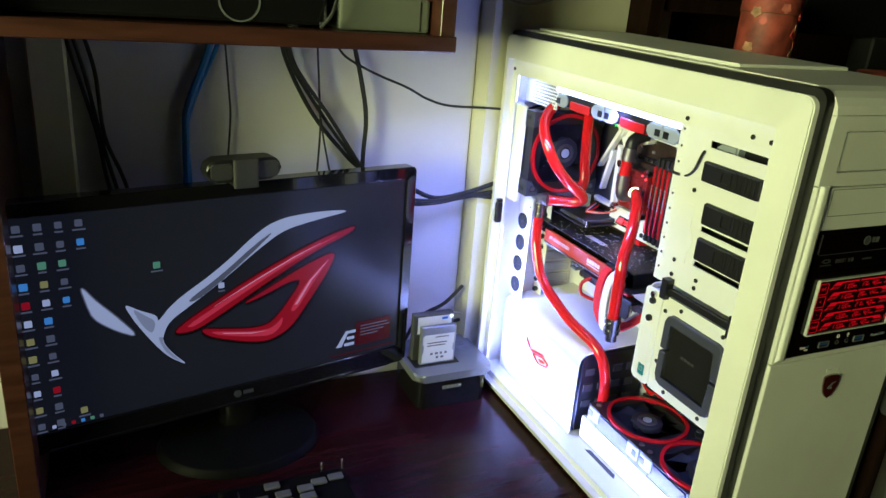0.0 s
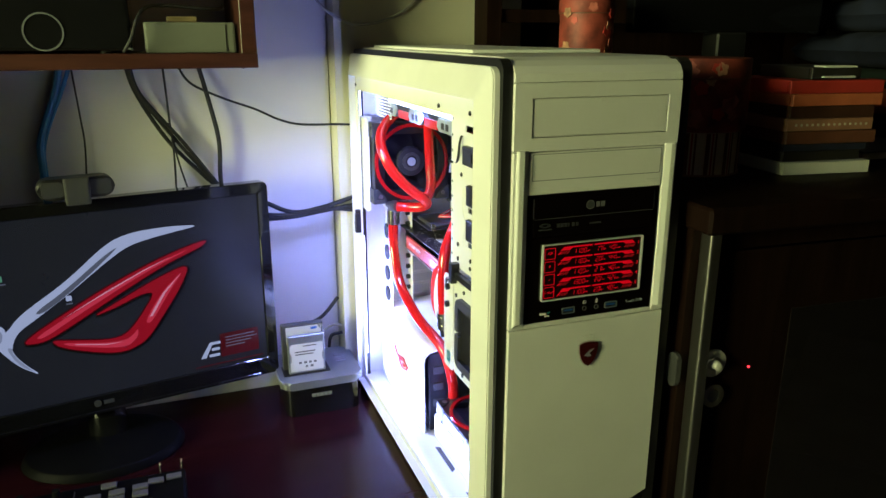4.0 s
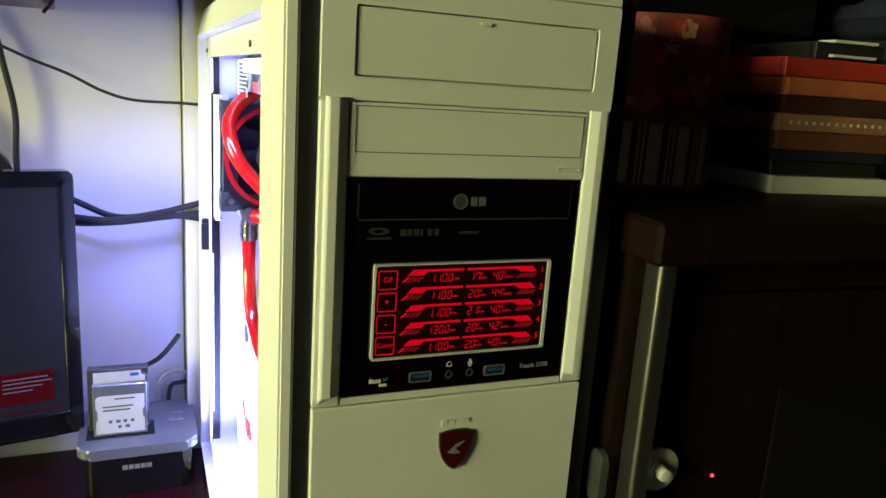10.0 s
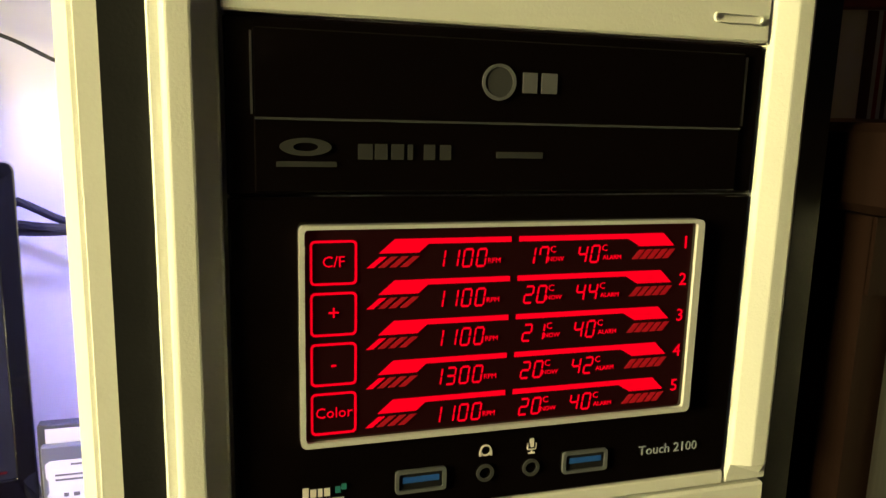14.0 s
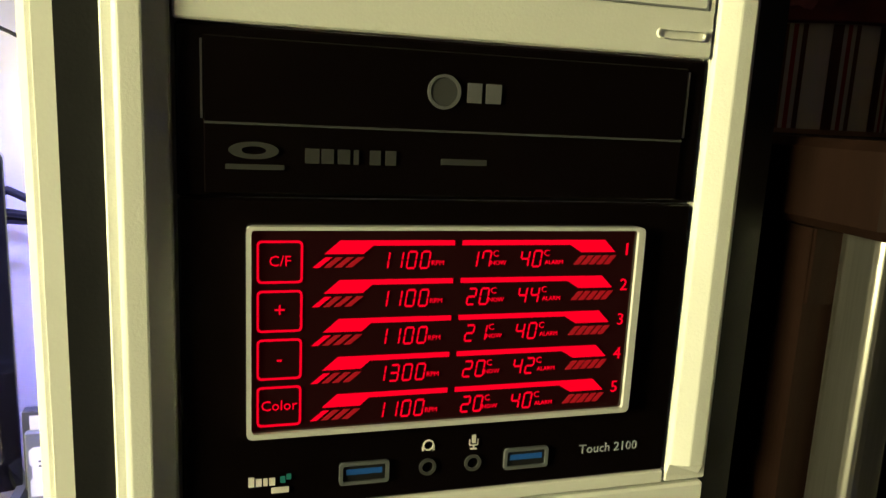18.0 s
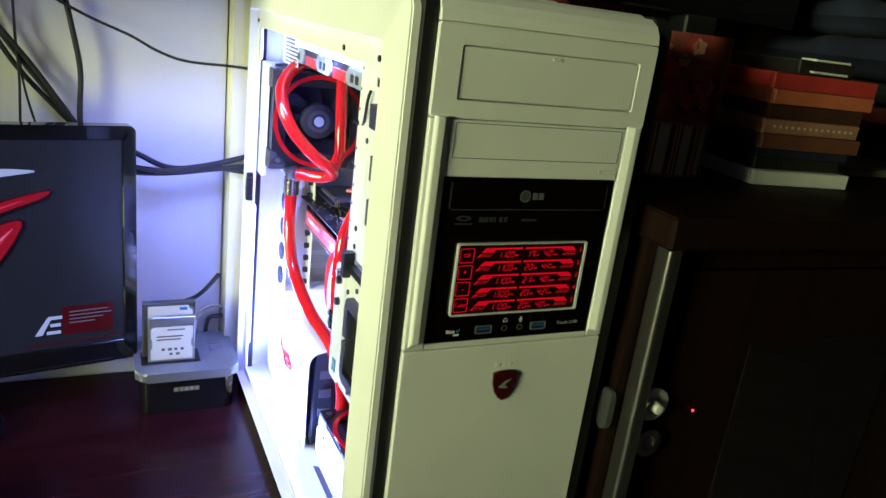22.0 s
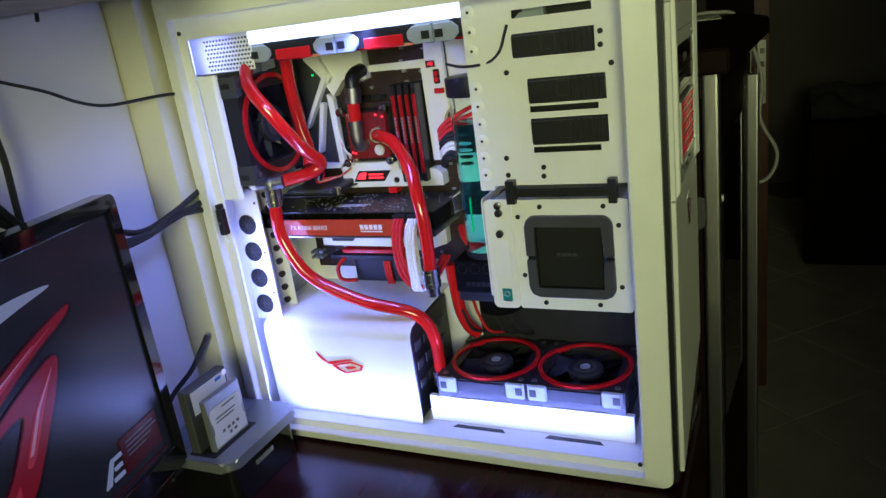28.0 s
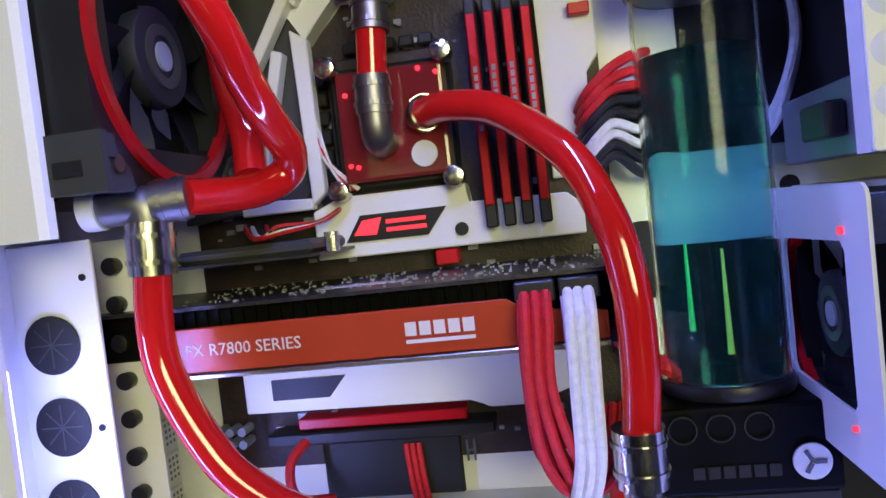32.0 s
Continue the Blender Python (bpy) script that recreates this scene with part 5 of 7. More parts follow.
part("microphone_icon", boxes((0.1174, 0.1186, -0.0003, 0.0001, 0.2798, 0.2824), (0.1178, 0.1182, -0.0003, 0.0001, 0.2783, 0.2792), (0.1166, 0.1169, -0.0003, 0.0001, 0.2792, 0.2810), (0.1191, 0.1194, -0.0003, 0.0001, 0.2792, 0.2810), (0.1169, 0.1191, -0.0003, 0.0001, 0.2790, 0.2793), (0.1170, 0.1190, -0.0003, 0.0001, 0.2778, 0.2782)), M_LETTER, fc)
part("product_text", letters("Touch 2100", 0.0042, face_y(0.1632, -0.0002, 0.2745), 0.0001), M_PAD, fc)
part("maker_bar", boxes((0.0530, 0.0546, -0.0003, 0.0001, 0.2722, 0.2750), (0.0550, 0.0566, -0.0003, 0.0001, 0.2722, 0.2744), (0.0570, 0.0582, -0.0003, 0.0001, 0.2722, 0.2744), (0.0586, 0.0602, -0.0003, 0.0001, 0.2722, 0.2744), (0.0592, 0.0640, -0.0003, 0.0001, 0.2698, 0.2714)), M_LETTER, fc)
part("maker_fan_mark", boxes((0.0616, 0.0630, -0.0003, 0.0001, 0.2728, 0.2746), (0.0633, 0.0646, -0.0003, 0.0001, 0.2736, 0.2752)), M_TEAL, fc)

# ---- fans ----
def fan(label, m, size=0.12, deep=0.026, pads=M_PAD, group="case fans"):
    """A fan that faces +z of its own pose m, its front at z = 0."""
    f = thing("case_fan", label, "fan", group=group)
    h = size / 2
    sq = rounded(-h, h, -h, h, size * 0.06, 9)
    ci = [(math.cos(math.atan2(v, u)) * h * 0.965, math.sin(math.atan2(v, u)) * h * 0.965) for u, v in sq]
    part("frame", frame_prism(sq, ci, "z", -deep, -0.001), M_BLACK, f)
    smooth(part("ring", ring((0, 0, -0.0005), "z", h * 0.905, h * 0.995, 0.005), M_REDRING, f, "red ring"))
    smooth(part("hub", cyl((0, 0, -0.006), "z", h * 0.39, 0.008, 40, h * 0.37, 0.001), M_BLADE, f))
    smooth(part("hub_ring", ring((0, 0, -0.0015), "z", h * 0.16, h * 0.24, 0.0012, 32), M_DARKGREY, f))
    smooth(part("emblem", cyl((0, 0, -0.0016), "z", h * 0.11, 0.0016, 24), M_PAD, f, "pale round emblem"))
    blade = bmesh.new()
    n = 7
    rows = []
    for i in range(n):
        r = h * (0.32 + 0.59 * i / (n - 1))
        a0, a1 = radians(18 * i / (n - 1)), radians(52 + 30 * i / (n - 1))
        rows.append([blade.verts.new((r * math.cos(a0 + (a1 - a0) * k / 3), r * math.sin(a0 + (a1 - a0) * k / 3), -0.004 - 0.014 * k / 3 - 0.002 * (k % 2))) for k in range(4)])
    for a, b in zip(rows, rows[1:]):
        for k in range(3):
            blade.faces.new((a[k], a[k + 1], b[k + 1], b[k]))
    bmesh.ops.solidify(blade, geom=blade.faces[:], thickness=0.0012)
    first = smooth(part("blade", blade, M_BLADE, f), 60)
    for k in range(1, 9):
        b = new("blade", first.data)
        b.parent, b.rotation_euler = f, (0, 0, radians(40 * k))
    for sx in (-1, 1):
        for sy in (-1, 1):
            pd = part("corner_pad", prism([(sx * (h + 0.0012), sy * (h + 0.0012)), (sx * h * 0.66, sy * (h + 0.0012)), (sx * h * 0.72, sy * h * 0.88), (sx * h * 0.88, sy * h * 0.72), (sx * (h + 0.0012), sy * h * 0.66)], "z", -deep - 0.001, 0.001), pads, f)
            part("pad_screw", cyl((sx * h * 0.86, sy * h * 0.86, 0.0016), "z", 0.0035, 0.0012, 16), M_DARKSTEEL, pd)
    f.matrix_world = m
    return f


# rear fan faces the front, bottom fans face up, top fans face down
rear = fan("black rear case fan with a red ring and grey corner brackets", Matrix.Translation((0.077, 0.4725, 0.3505)) @ Matrix.Rotation(radians(90), 4, "X"), 0.12, 0.026, M_DARKGREY)
for s in (-1, 1):
    part("corner_bracket", boxes((-0.0630, -0.0595, s * 0.051 - 0.0115, s * 0.051 + 0.0115, -0.024, 0.0030), (-0.0594, -0.0450, s * 0.0595 - 0.0030, s * 0.0595 + 0.0030, -0.004, 0.0030), (-0.0594, -0.0540, s * 0.0450 - 0.0045, s * 0.0450 + 0.0045, -0.004, 0.0030)), M_DARKGREY, rear, "grey rubber bracket")
    part("bracket_slot", box(-0.0636, -0.0631, s * 0.053 - 0.0030, s * 0.053 + 0.0030, -0.018, -0.006), M_BLACK, rear)
for y in (0.2345, 0.1215):
    f = fan("black radiator fan with a red ring lying face up", Matrix.Translation((0.1085, y, 0.0330)), 0.112, 0.026, M_BLACK)
    for s in (-1, 1):
        part("edge_clip", box(-0.0590, -0.0555, s * 0.043 - 0.0115, s * 0.043 + 0.0115, -0.0200, 0.0010, 0.002), M_PAD, f, "pale rubber clip")
        part("clip_slot", box(-0.0596, -0.0591, s * 0.048 - 0.0040, s * 0.048 + 0.0040, -0.0140, -0.0050), M_BLACK, f)
    part("side_band", box(-0.0575, -0.0556, -0.030, 0.030, -0.0180, -0.0030, 0.0006), M_BLACK, f)
for y in (0.4045, 0.2900, 0.1750):
    f = fan("black top radiator fan with grey corner pads", Matrix.Translation((0.1010, y, 0.4255)) @ Matrix.Rotation(radians(180), 4, "X"), 0.1135, 0.024)
    part("accent_bar", box(-0.0590, -0.0570, -0.023, 0.023, -0.0105, 0.0006, 0.0005), M_RED, f, "red accent bar")
    for s in (-1, 1):
        part("edge_clip", prism([(s * 0.0290, -0.0050), (s * 0.0355, 0.0010), (s * 0.0558, 0.0010), (s * 0.0558, -0.0168), (s * 0.0355, -0.0168), (s * 0.0290, -0.0115)], "x", -0.0605, -0.0572, 0.0008), M_PAD, f)
        part("clip_slot", box(-0.0612, -0.0606, s * 0.050 - 0.0045, s * 0.050 + 0.0045, -0.0110, -0.0030), M_BLACK, f)
rad = thing("top_radiator", "black cooling radiator under the case top", "radiator", (0.1, 0.28, 0.4515))
part("core", box(0.0420, 0.1600, 0.1150, 0.4660, 0.4510, 0.4800, 0.002), M_BLACK, rad)
rad2 = thing("bottom_radiator", "cooling radiator behind a white cover plate on the case floor", "radiator", (0.1, 0.18, -0.0304))
part("core", box(0.0600, 0.1640, 0.0600, 0.2980, -0.0302, 0.0060, 0.002), M_BLACK, rad2)
part("cover_plate", boxes((0.0535, 0.0552, 0.0560, 0.3060, -0.0302, 0.0040), (0.0553, 0.0600, 0.0560, 0.3060, 0.0022, 0.0040)), M_WHITE, rad2, "white painted cover plate")

# ---- motherboard ----
board = thing("motherboard", "black motherboard with white armour plates and red details", "motherboard", (0.168, 0.39, 0.30))
part("circuit_board", box(0.1640, 0.1660, 0.2760, 0.5120, 0.1300, 0.4200), M_SOCKET, board)
part("socket_plate", box(0.1560, 0.1639, 0.3540, 0.4230, 0.2790, 0.3560, 0.001), M_SOCKET, board)
ARM = [
    # first plate is coloured dark to read as the gaps between struts
    ("gap_backing", [(0.512, 0.420), (0.470, 0.420), (0.452, 0.405), (0.432, 0.372), (0.428, 0.345), (0.432, 0.290), (0.440, 0.282), (0.512, 0.275)], 0.150),
    ("upper_armour", [(0.470, 0.4195), (0.380, 0.4195), (0.380, 0.385), (0.394, 0.380), (0.402, 0.388), (0.412, 0.388), (0.431, 0.366), (0.4316, 0.371), (0.4516, 0.4047)], 0.148),
    ("lower_armour", [(0.436, 0.2745), (0.420, 0.2810), (0.352, 0.2810), (0.3515, 0.2700), (0.300, 0.2700), (0.292, 0.2630), (0.292, 0.2480), (0.436, 0.2480)], 0.146),
    ("chipset_armour", [(0.490, 0.202), (0.300, 0.202), (0.300, 0.170), (0.330, 0.160), (0.352, 0.160), (0.362, 0.1655), (0.490, 0.1655)], 0.150),
    ("board_edge_armour", [(0.3000, 0.420), (0.2765, 0.420), (0.2765, 0.3400), (0.2840, 0.3320), (0.2840, 0.2780), (0.3060, 0.2780), (0.3060, 0.392), (0.3790, 0.392), (0.3790, 0.400), (0.3000, 0.400)], 0.156)]
for n_, poly, x in ARM:
    part(n_, prism(poly, "x", x, 0.1639, 0.0008), M_DARKGREY if n_ == "gap_backing" else M_WHITE, board, "dark grey plate for the gaps between struts" if n_ == "gap_backing" else "white armour plate")
for poly in ([(0.436, 0.372), (0.427, 0.366), (0.4265, 0.284), (0.434, 0.278)], [(0.474, 0.284), (0.434, 0.282), (0.434, 0.276), (0.474, 0.276)], [(0.462, 0.416), (0.440, 0.4185), (0.426, 0.392), (0.432, 0.384)]):
    part("armour_strut", prism(poly, "x", 0.141, 0.1497, 0.0008), M_WHITE, board, "white armour plate")
part("armour_strut", prism([(0.476, 0.330), (0.470, 0.330), (0.428, 0.395), (0.434, 0.398)], "x", 0.138, 0.1478, 0.0008), M_WHITE, board, "white armour plate")
part("armour_strut", prism([(0.462, 0.298), (0.456, 0.298), (0.440, 0.360), (0.446, 0.362)], "x", 0.138, 0.1478, 0.0008), M_WHITE, board, "white armour plate")
part("armour_slot", prism([(0.4190, 0.2560), (0.4100, 0.2700), (0.3630, 0.2700), (0.3740, 0.2560)], "x", 0.1448, 0.1459), M_BLACK, board)
part("lit_sign", prism([(0.4140, 0.2595), (0.4090, 0.2670), (0.3985, 0.2680), (0.4020, 0.2590)], "x", 0.1440, 0.1447), M_REDLED, board, "glowing red sign")
for z in (0.2655, 0.2612):
    part("lit_sign", box(0.1440, 0.1447, 0.3745, 0.3960, z - 0.0012, z + 0.0008), M_REDLED, board, "glowing red sign")
part("armour_slot", prism([(0.473, 0.1840), (0.473, 0.1725), (0.440, 0.1725), (0.430, 0.1840)], "x", 0.1488, 0.1499), M_BLACK, board)
smooth(part("armour_screw", cyl((0.1450, 0.3560, 0.2570), "x", 0.0036, 0.0014, 16), M_BLACK, board))
part("red_slot", box(0.1480, 0.1639, 0.3650, 0.4600, 0.1550, 0.1610, 0.0008), M_REDRING, board, "red expansion slot")
part("red_slot", box(0.1470, 0.1639, 0.3600, 0.3720, 0.2390, 0.2470, 0.0008), M_RED, board, "red slot lever")
part("slot_bar", box(0.1450, 0.1639, 0.3500, 0.4780, 0.1470, 0.1540, 0.001), M_BLACK, board)
for k in range(6):
    part("port_block", cyl((0.1440, 0.4890 + 0.0070 * (k % 3), 0.1520 + 0.007 * (k // 3)), "x", 0.0025, 0.012, 10), M_GREY, board)
part("dark_recess", box(0.1610, 0.1639, 0.3720, 0.4520, 0.1100, 0.1430, 0.001), M_BLACK, board)
part("letter_mark", boxes((0.1600, 0.1612, 0.3640, 0.3652, 0.1280, 0.1400), (0.1600, 0.1612, 0.3680, 0.3692, 0.1280, 0.1400), (0.1600, 0.1612, 0.3653, 0.3679, 0.1334, 0.1346)), M_INK, board)
part("debug_display", box(0.1560, 0.1639, 0.2870, 0.3000, 0.3900, 0.3990, 0.0006), M_BLACK, board)
part("debug_code", letters("A0", 0.0068, face_x(0.1555, 0.2935, 0.3945), 0.0002), M_REDLED, board)
for z in (0.3830, 0.3760):
    smooth(part("board_button", cyl((0.1540, 0.2870, z), "x", 0.0030, 0.003, 16), M_RED, board, "small red button"))
part("button_base", box(0.1550, 0.1562, 0.2830, 0.2910, 0.3710, 0.3880, 0.001), M_BLACK, board)
part("red_socket", box(0.1500, 0.1562, 0.2790, 0.2900, 0.3600, 0.3660, 0.0006), M_RED, board)
part("green_light", cyl((0.1480, 0.4560, 0.3960), "x", 0.0012, 0.002, 10), M_GREENLED, board, "tiny green light")
rr = random.Random(11)
bits = bmesh.new()
for k in range(150):
    y, z, s = 0.2820 + 0.22 * rr.random(), 0.1400 + 0.275 * rr.random(), 0.0012 + 0.0026 * rr.random()
    join(bits, box(0.1625 - 0.003 * rr.random(), 0.1639, y, y + s * 1.5, z, z + s))
tagged(part("component_cluster", bits, M_CHIP, board, "tiny board components"), kind="stuff")
for k in range(6):
    part("choke", box(0.1560, 0.1639, 0.4240, 0.4300, 0.2900 + 0.0105 * k, 0.2980 + 0.0105 * k, 0.0008), M_BLACK, board)
for k in range(5):
    part("choke", box(0.1560, 0.1639, 0.3620 + 0.0105 * k, 0.3700 + 0.0105 * k, 0.3580, 0.3640, 0.0008), M_BLACK, board)
for k in range(4):
    ram = thing("memory_stick", "red and black memory stick standing in the motherboard", "memory", (0.16, 0.336, 0.31), "memory sticks")
    y = 0.3390 - 0.0092 * k
    part("heat_spreader", box(0.1360, 0.1620, y - 0.0030, y + 0.0030, 0.2560, 0.3760, 0.0008), M_BLACK, ram)
    part("top_bar", box(0.1335, 0.1359, y - 0.0024, y + 0.0024, 0.2675, 0.3640, 0.0006), M_REDALU, ram, "red anodised bar")
    part("name_print", boxes(*[(0.1330, 0.1334, y - 0.0010, y + 0.0010, 0.3050 + 0.0042 * q, 0.3080 + 0.0042 * q) for q in range(8)]), M_GREY, ram)
    part("slot_clip", box(0.1480, 0.1620, y - 0.0032, y + 0.0032, 0.2480, 0.2555, 0.0008), M_RED if k % 2 else M_BLACK, ram)

# ---- water block ----
blk = thing("cpu_water_block", "clear red-lit processor water block", "water block", (0.15, 0.385, 0.315))
part("mount_plate", box(0.1490, 0.1555, 0.3540, 0.4200, 0.2830, 0.3490, 0.002), M_BLACK, blk)
part("cold_plate", box(0.1400, 0.1489, 0.3570, 0.4140, 0.2870, 0.3450, 0.002, 2), M_ACRYL, blk, "red lit acrylic plate")
part("channel", prism(rounded(0.366, 0.396, 0.294, 0.336, 0.008), "x", 0.1388, 0.1399), M_ACRYL, blk)
smooth(part("emblem", cyl((0.1380, 0.3700, 0.2980), "x", 0.0068, 0.002, 24), M_KNOB, blk, "polished round emblem"))
for y, z in ((0.4175, 0.2835), (0.4175, 0.3480), (0.3560, 0.3490), (0.3560, 0.2845)):
    smooth(part("thumb_nut", cyl((0.1400, y, z), "x", 0.0055, 0.012, 20, None, 0.0008), M_STEEL, blk))
for y, z in ((0.4090, 0.3330), (0.4060, 0.2950), (0.3690, 0.3420), (0.3600, 0.3390), (0.4100, 0.2960)):
    part("red_diode", cyl((0.1392, y, z), "x", 0.0013, 0.0012, 10), M_REDLED, blk, "tiny red light")


def fitting(name, pts, r, material, label, knurl=True):
    f = thing(name, label, "fitting", pts[0])
    smooth(part("body", tube(pts, r, 20, 5), material, f))
    if knurl:
        a, b = Vector(pts[0]), Vector(pts[-1])
        q = (b - a).to_track_quat("Z", "Y").to_matrix().to_4x4()
        for k in (0.25, 0.75):
            g = ring((0, 0, 0), "z", r, r * 1.07, 0.0022, 24)
            bmesh.ops.transform(g, matrix=Matrix.Translation(a.lerp(b, k)) @ q, verts=g.verts)
            part("collar", g, material, f)
    return f


fitting("tube_fitting", [(0.1400, 0.3690, 0.3175), (0.1330, 0.3685, 0.3175), (0.1290, 0.3660, 0.3180)], 0.0088, M_STEEL, "nickel tube fitting on the water block")
fitting("tube_fitting", [(0.1400, 0.3910, 0.3060), (0.1290, 0.3910, 0.3070), (0.1255, 0.3910, 0.3120), (0.1250, 0.3910, 0.3200)], 0.0082, M_DARKSTEEL, "dark nickel angled fitting on the water block", False)
fitting("tube_fitting", [(0.1250, 0.3910, 0.3195), (0.1250, 0.3905, 0.3385)], 0.0092, M_DARKSTEEL, "dark knurled collar on the water block")
fitting("tube_fitting", [(0.1250, 0.3880, 0.3600), (0.1260, 0.3870, 0.3780)], 0.0095, M_DARKSTEEL, "dark nickel fitting above the water block")
fitting("tube_fitting", [(0.1260, 0.3870, 0.3780), (0.1280, 0.3870, 0.3880), (0.1380, 0.3860, 0.3940), (0.1500, 0.3850, 0.3960)], 0.0088, M_BLACK, "black angled fitting above the water block", False)
fitting("tube_fitting", [(0.0600, 0.2840, 0.1720), (0.0610, 0.2840, 0.1480)], 0.0108, M_STEEL, "nickel tube fitting hanging below the graphics card")
fitting("tube_fitting", [(0.0615, 0.2840, 0.1475), (0.0625, 0.2840, 0.1370)], 0.0080, M_STEEL, "plated end plug of a tube fitting", False)
fitting("tube_fitting", [(0.0460, 0.4735, 0.2760), (0.0460, 0.4745, 0.2540)], 0.0098, M_STEEL, "knurled nickel tube fitting beside the rear fan")
fitting("tube_fitting", [(0.0460, 0.4920, 0.2840), (0.0455, 0.4800, 0.2840), (0.0458, 0.4740, 0.2820), (0.0460, 0.4735, 0.2760)], 0.0085, M_DARKSTEEL, "dark nickel angled fitting beside the rear fan", False)
fitting("tube_fitting", [(0.0456, 0.4700, 0.2835), (0.0490, 0.4560, 0.2845)], 0.0090, M_DARKSTEEL, "dark nickel tube fitting beside the rear fan")
fitting("tube_fitting", [(0.0450, 0.5000, 0.2840), (0.0455, 0.4925, 0.2840)], 0.0095, M_WHITE, "white plug in the rear channel", False)
fitting("tube_fitting", [(0.0700, 0.4800, 0.4360), (0.0590, 0.4775, 0.4285)], 0.0092, M_DARKSTEEL, "nickel tube fitting under the top radiator")
fitting("tube_fitting", [(0.0805, 0.3000, 0.0260), (0.0810, 0.3000, 0.0060)], 0.0098, M_DARKSTEEL, "dark nickel fitting on the bottom radiator")

# ---- coolant tubes ----
TR = 0.0078
for pts, lab in (
        ([(0.131, 0.3670, 0.3178), (0.120, 0.3520, 0.3178), (0.105, 0.3288, 0.3105), (0.080, 0.3008, 0.2862), (0.0625, 0.2873, 0.2580), (0.0575, 0.2815, 0.2290), (0.0570, 0.2810, 0.1960), (0.0600, 0.2835, 0.1640)], "red coolant tube arching down from the water block"),
        ([(0.0460, 0.4745, 0.2600), (0.0460, 0.4758, 0.2171), (0.0460, 0.4572, 0.1762), (0.0480, 0.4367, 0.1552), (0.0500, 0.4153, 0.1437), (0.0530, 0.3897, 0.1320), (0.0560, 0.3643, 0.1235), (0.0600, 0.3440, 0.1180), (0.0650, 0.3200, 0.1105), (0.0705, 0.3045, 0.0950), (0.0760, 0.2990, 0.0700), (0.0800, 0.2995, 0.0450), (0.0805, 0.3000, 0.0240)], "long red coolant tube sweeping down to the bottom radiator"),
        ([(0.0600, 0.4780, 0.4290), (0.0370, 0.4700, 0.4130), (0.0230, 0.4560, 0.3960), (0.0205, 0.4390, 0.3750), (0.0300, 0.4275, 0.3490), (0.0500, 0.4245, 0.3250), (0.0670, 0.4225, 0.3105), (0.0795, 0.4215, 0.3015), (0.0850, 0.4260, 0.2925), (0.0780, 0.4365, 0.2862), (0.0640, 0.4480, 0.2845), (0.0485, 0.4580, 0.2845)], "red coolant tube curling in front of the rear fan"),
        ([(0.0980, 0.4560, 0.4300), (0.1000, 0.4582, 0.3850), (0.1010, 0.4554, 0.3431), (0.1000, 0.4493, 0.3144), (0.0900, 0.4450, 0.2930)], "red coolant tube running down beside the rear fan"),
        ([(0.1250, 0.3908, 0.3310), (0.1248, 0.3895, 0.3450), (0.1250, 0.3880, 0.3630)], "short red coolant tube above the water block"),
        ([(0.1300, 0.2900, 0.1500), (0.1300, 0.2880, 0.1200), (0.1320, 0.2850, 0.0850), (0.1380, 0.2790, 0.0600), (0.1450, 0.2700, 0.0480)], "red coolant tube dropping below the pump")):
    cable("coolant_tube", pts, TR, M_TUBE, lab, "tube", 20, 10)

# ---- graphics card ----
gpu = thing("graphics_card", "black graphics card with an orange-red side plate", "graphics card", (0.12, 0.38, 0.205))
part("circuit_board", box(0.0745, 0.1635, 0.2760, 0.5380, 0.2345, 0.2363), M_PCB, gpu)
part("heat_sink", box(0.0840, 0.1600, 0.2830, 0.5360, 0.2120, 0.2340, 0.001), M_MATTE, gpu)
part("shroud", box(0.0770, 0.1620, 0.2800, 0.4940, 0.2030, 0.2119, 0.003, 2), M_BLACK, gpu)
part("side_plate", prism([(0.4950, 0.2060), (0.2900, 0.2060), (0.2900, 0.2180), (0.3250, 0.2215), (0.3320, 0.2265), (0.4950, 0.2265)], "x", 0.0735, 0.0768, 0.0005), M_GPURED, gpu, "orange red painted side plate")
part("plate_rail", box(0.0730, 0.0768, 0.2900, 0.4950, 0.2030, 0.2052, 0.0004), M_ALU, gpu)
part("series_text", letters("FX R7800 SERIES", 0.0078, face_x(0.0732, 0.4800, 0.2160), 0.0002, "LEFT"), M_LETTER, gpu)
for k in range(5):
    part("name_bar", box(0.0728, 0.0734, 0.3720 - 0.0064 * k, 0.3770 - 0.0064 * k, 0.2145, 0.2205), M_LETTER, gpu)
part("name_bar", box(0.0728, 0.0734, 0.3464, 0.3770, 0.2112, 0.2128), M_LETTER, gpu)
fin_mesh = part("fin", box(0.0818, 0.0839, 0.2860, 0.2868, 0.2245, 0.2340), M_MATTE, gpu).data
for k in range(1, 34):
    fin = new("fin", fin_mesh)
    fin.parent, fin.location = gpu, (0, 0.0060 * k, 0)
bits = bmesh.new()
for k in range(230):
    x, y, s = 0.0765 + 0.080 * rr.random(), 0.2790 + 0.213 * rr.random(), 0.0006 + 0.0016 * rr.random() ** 2
    join(bits, box(x, x + s * 1.4, y, y + s, 0.2364, 0.2364 + 0.0005 + 0.0008 * rr.random()))
tagged(part("component_cluster", bits, M_CHIP, gpu, "tiny solder points and chips"), kind="stuff")
part("board_label", box(0.0980, 0.1080, 0.3800, 0.4240, 0.23635, 0.2366), M_LABEL, gpu)
part("bracket", box(0.0640, 0.1620, 0.5385, 0.5400, 0.2000, 0.2480), M_STEEL, gpu)
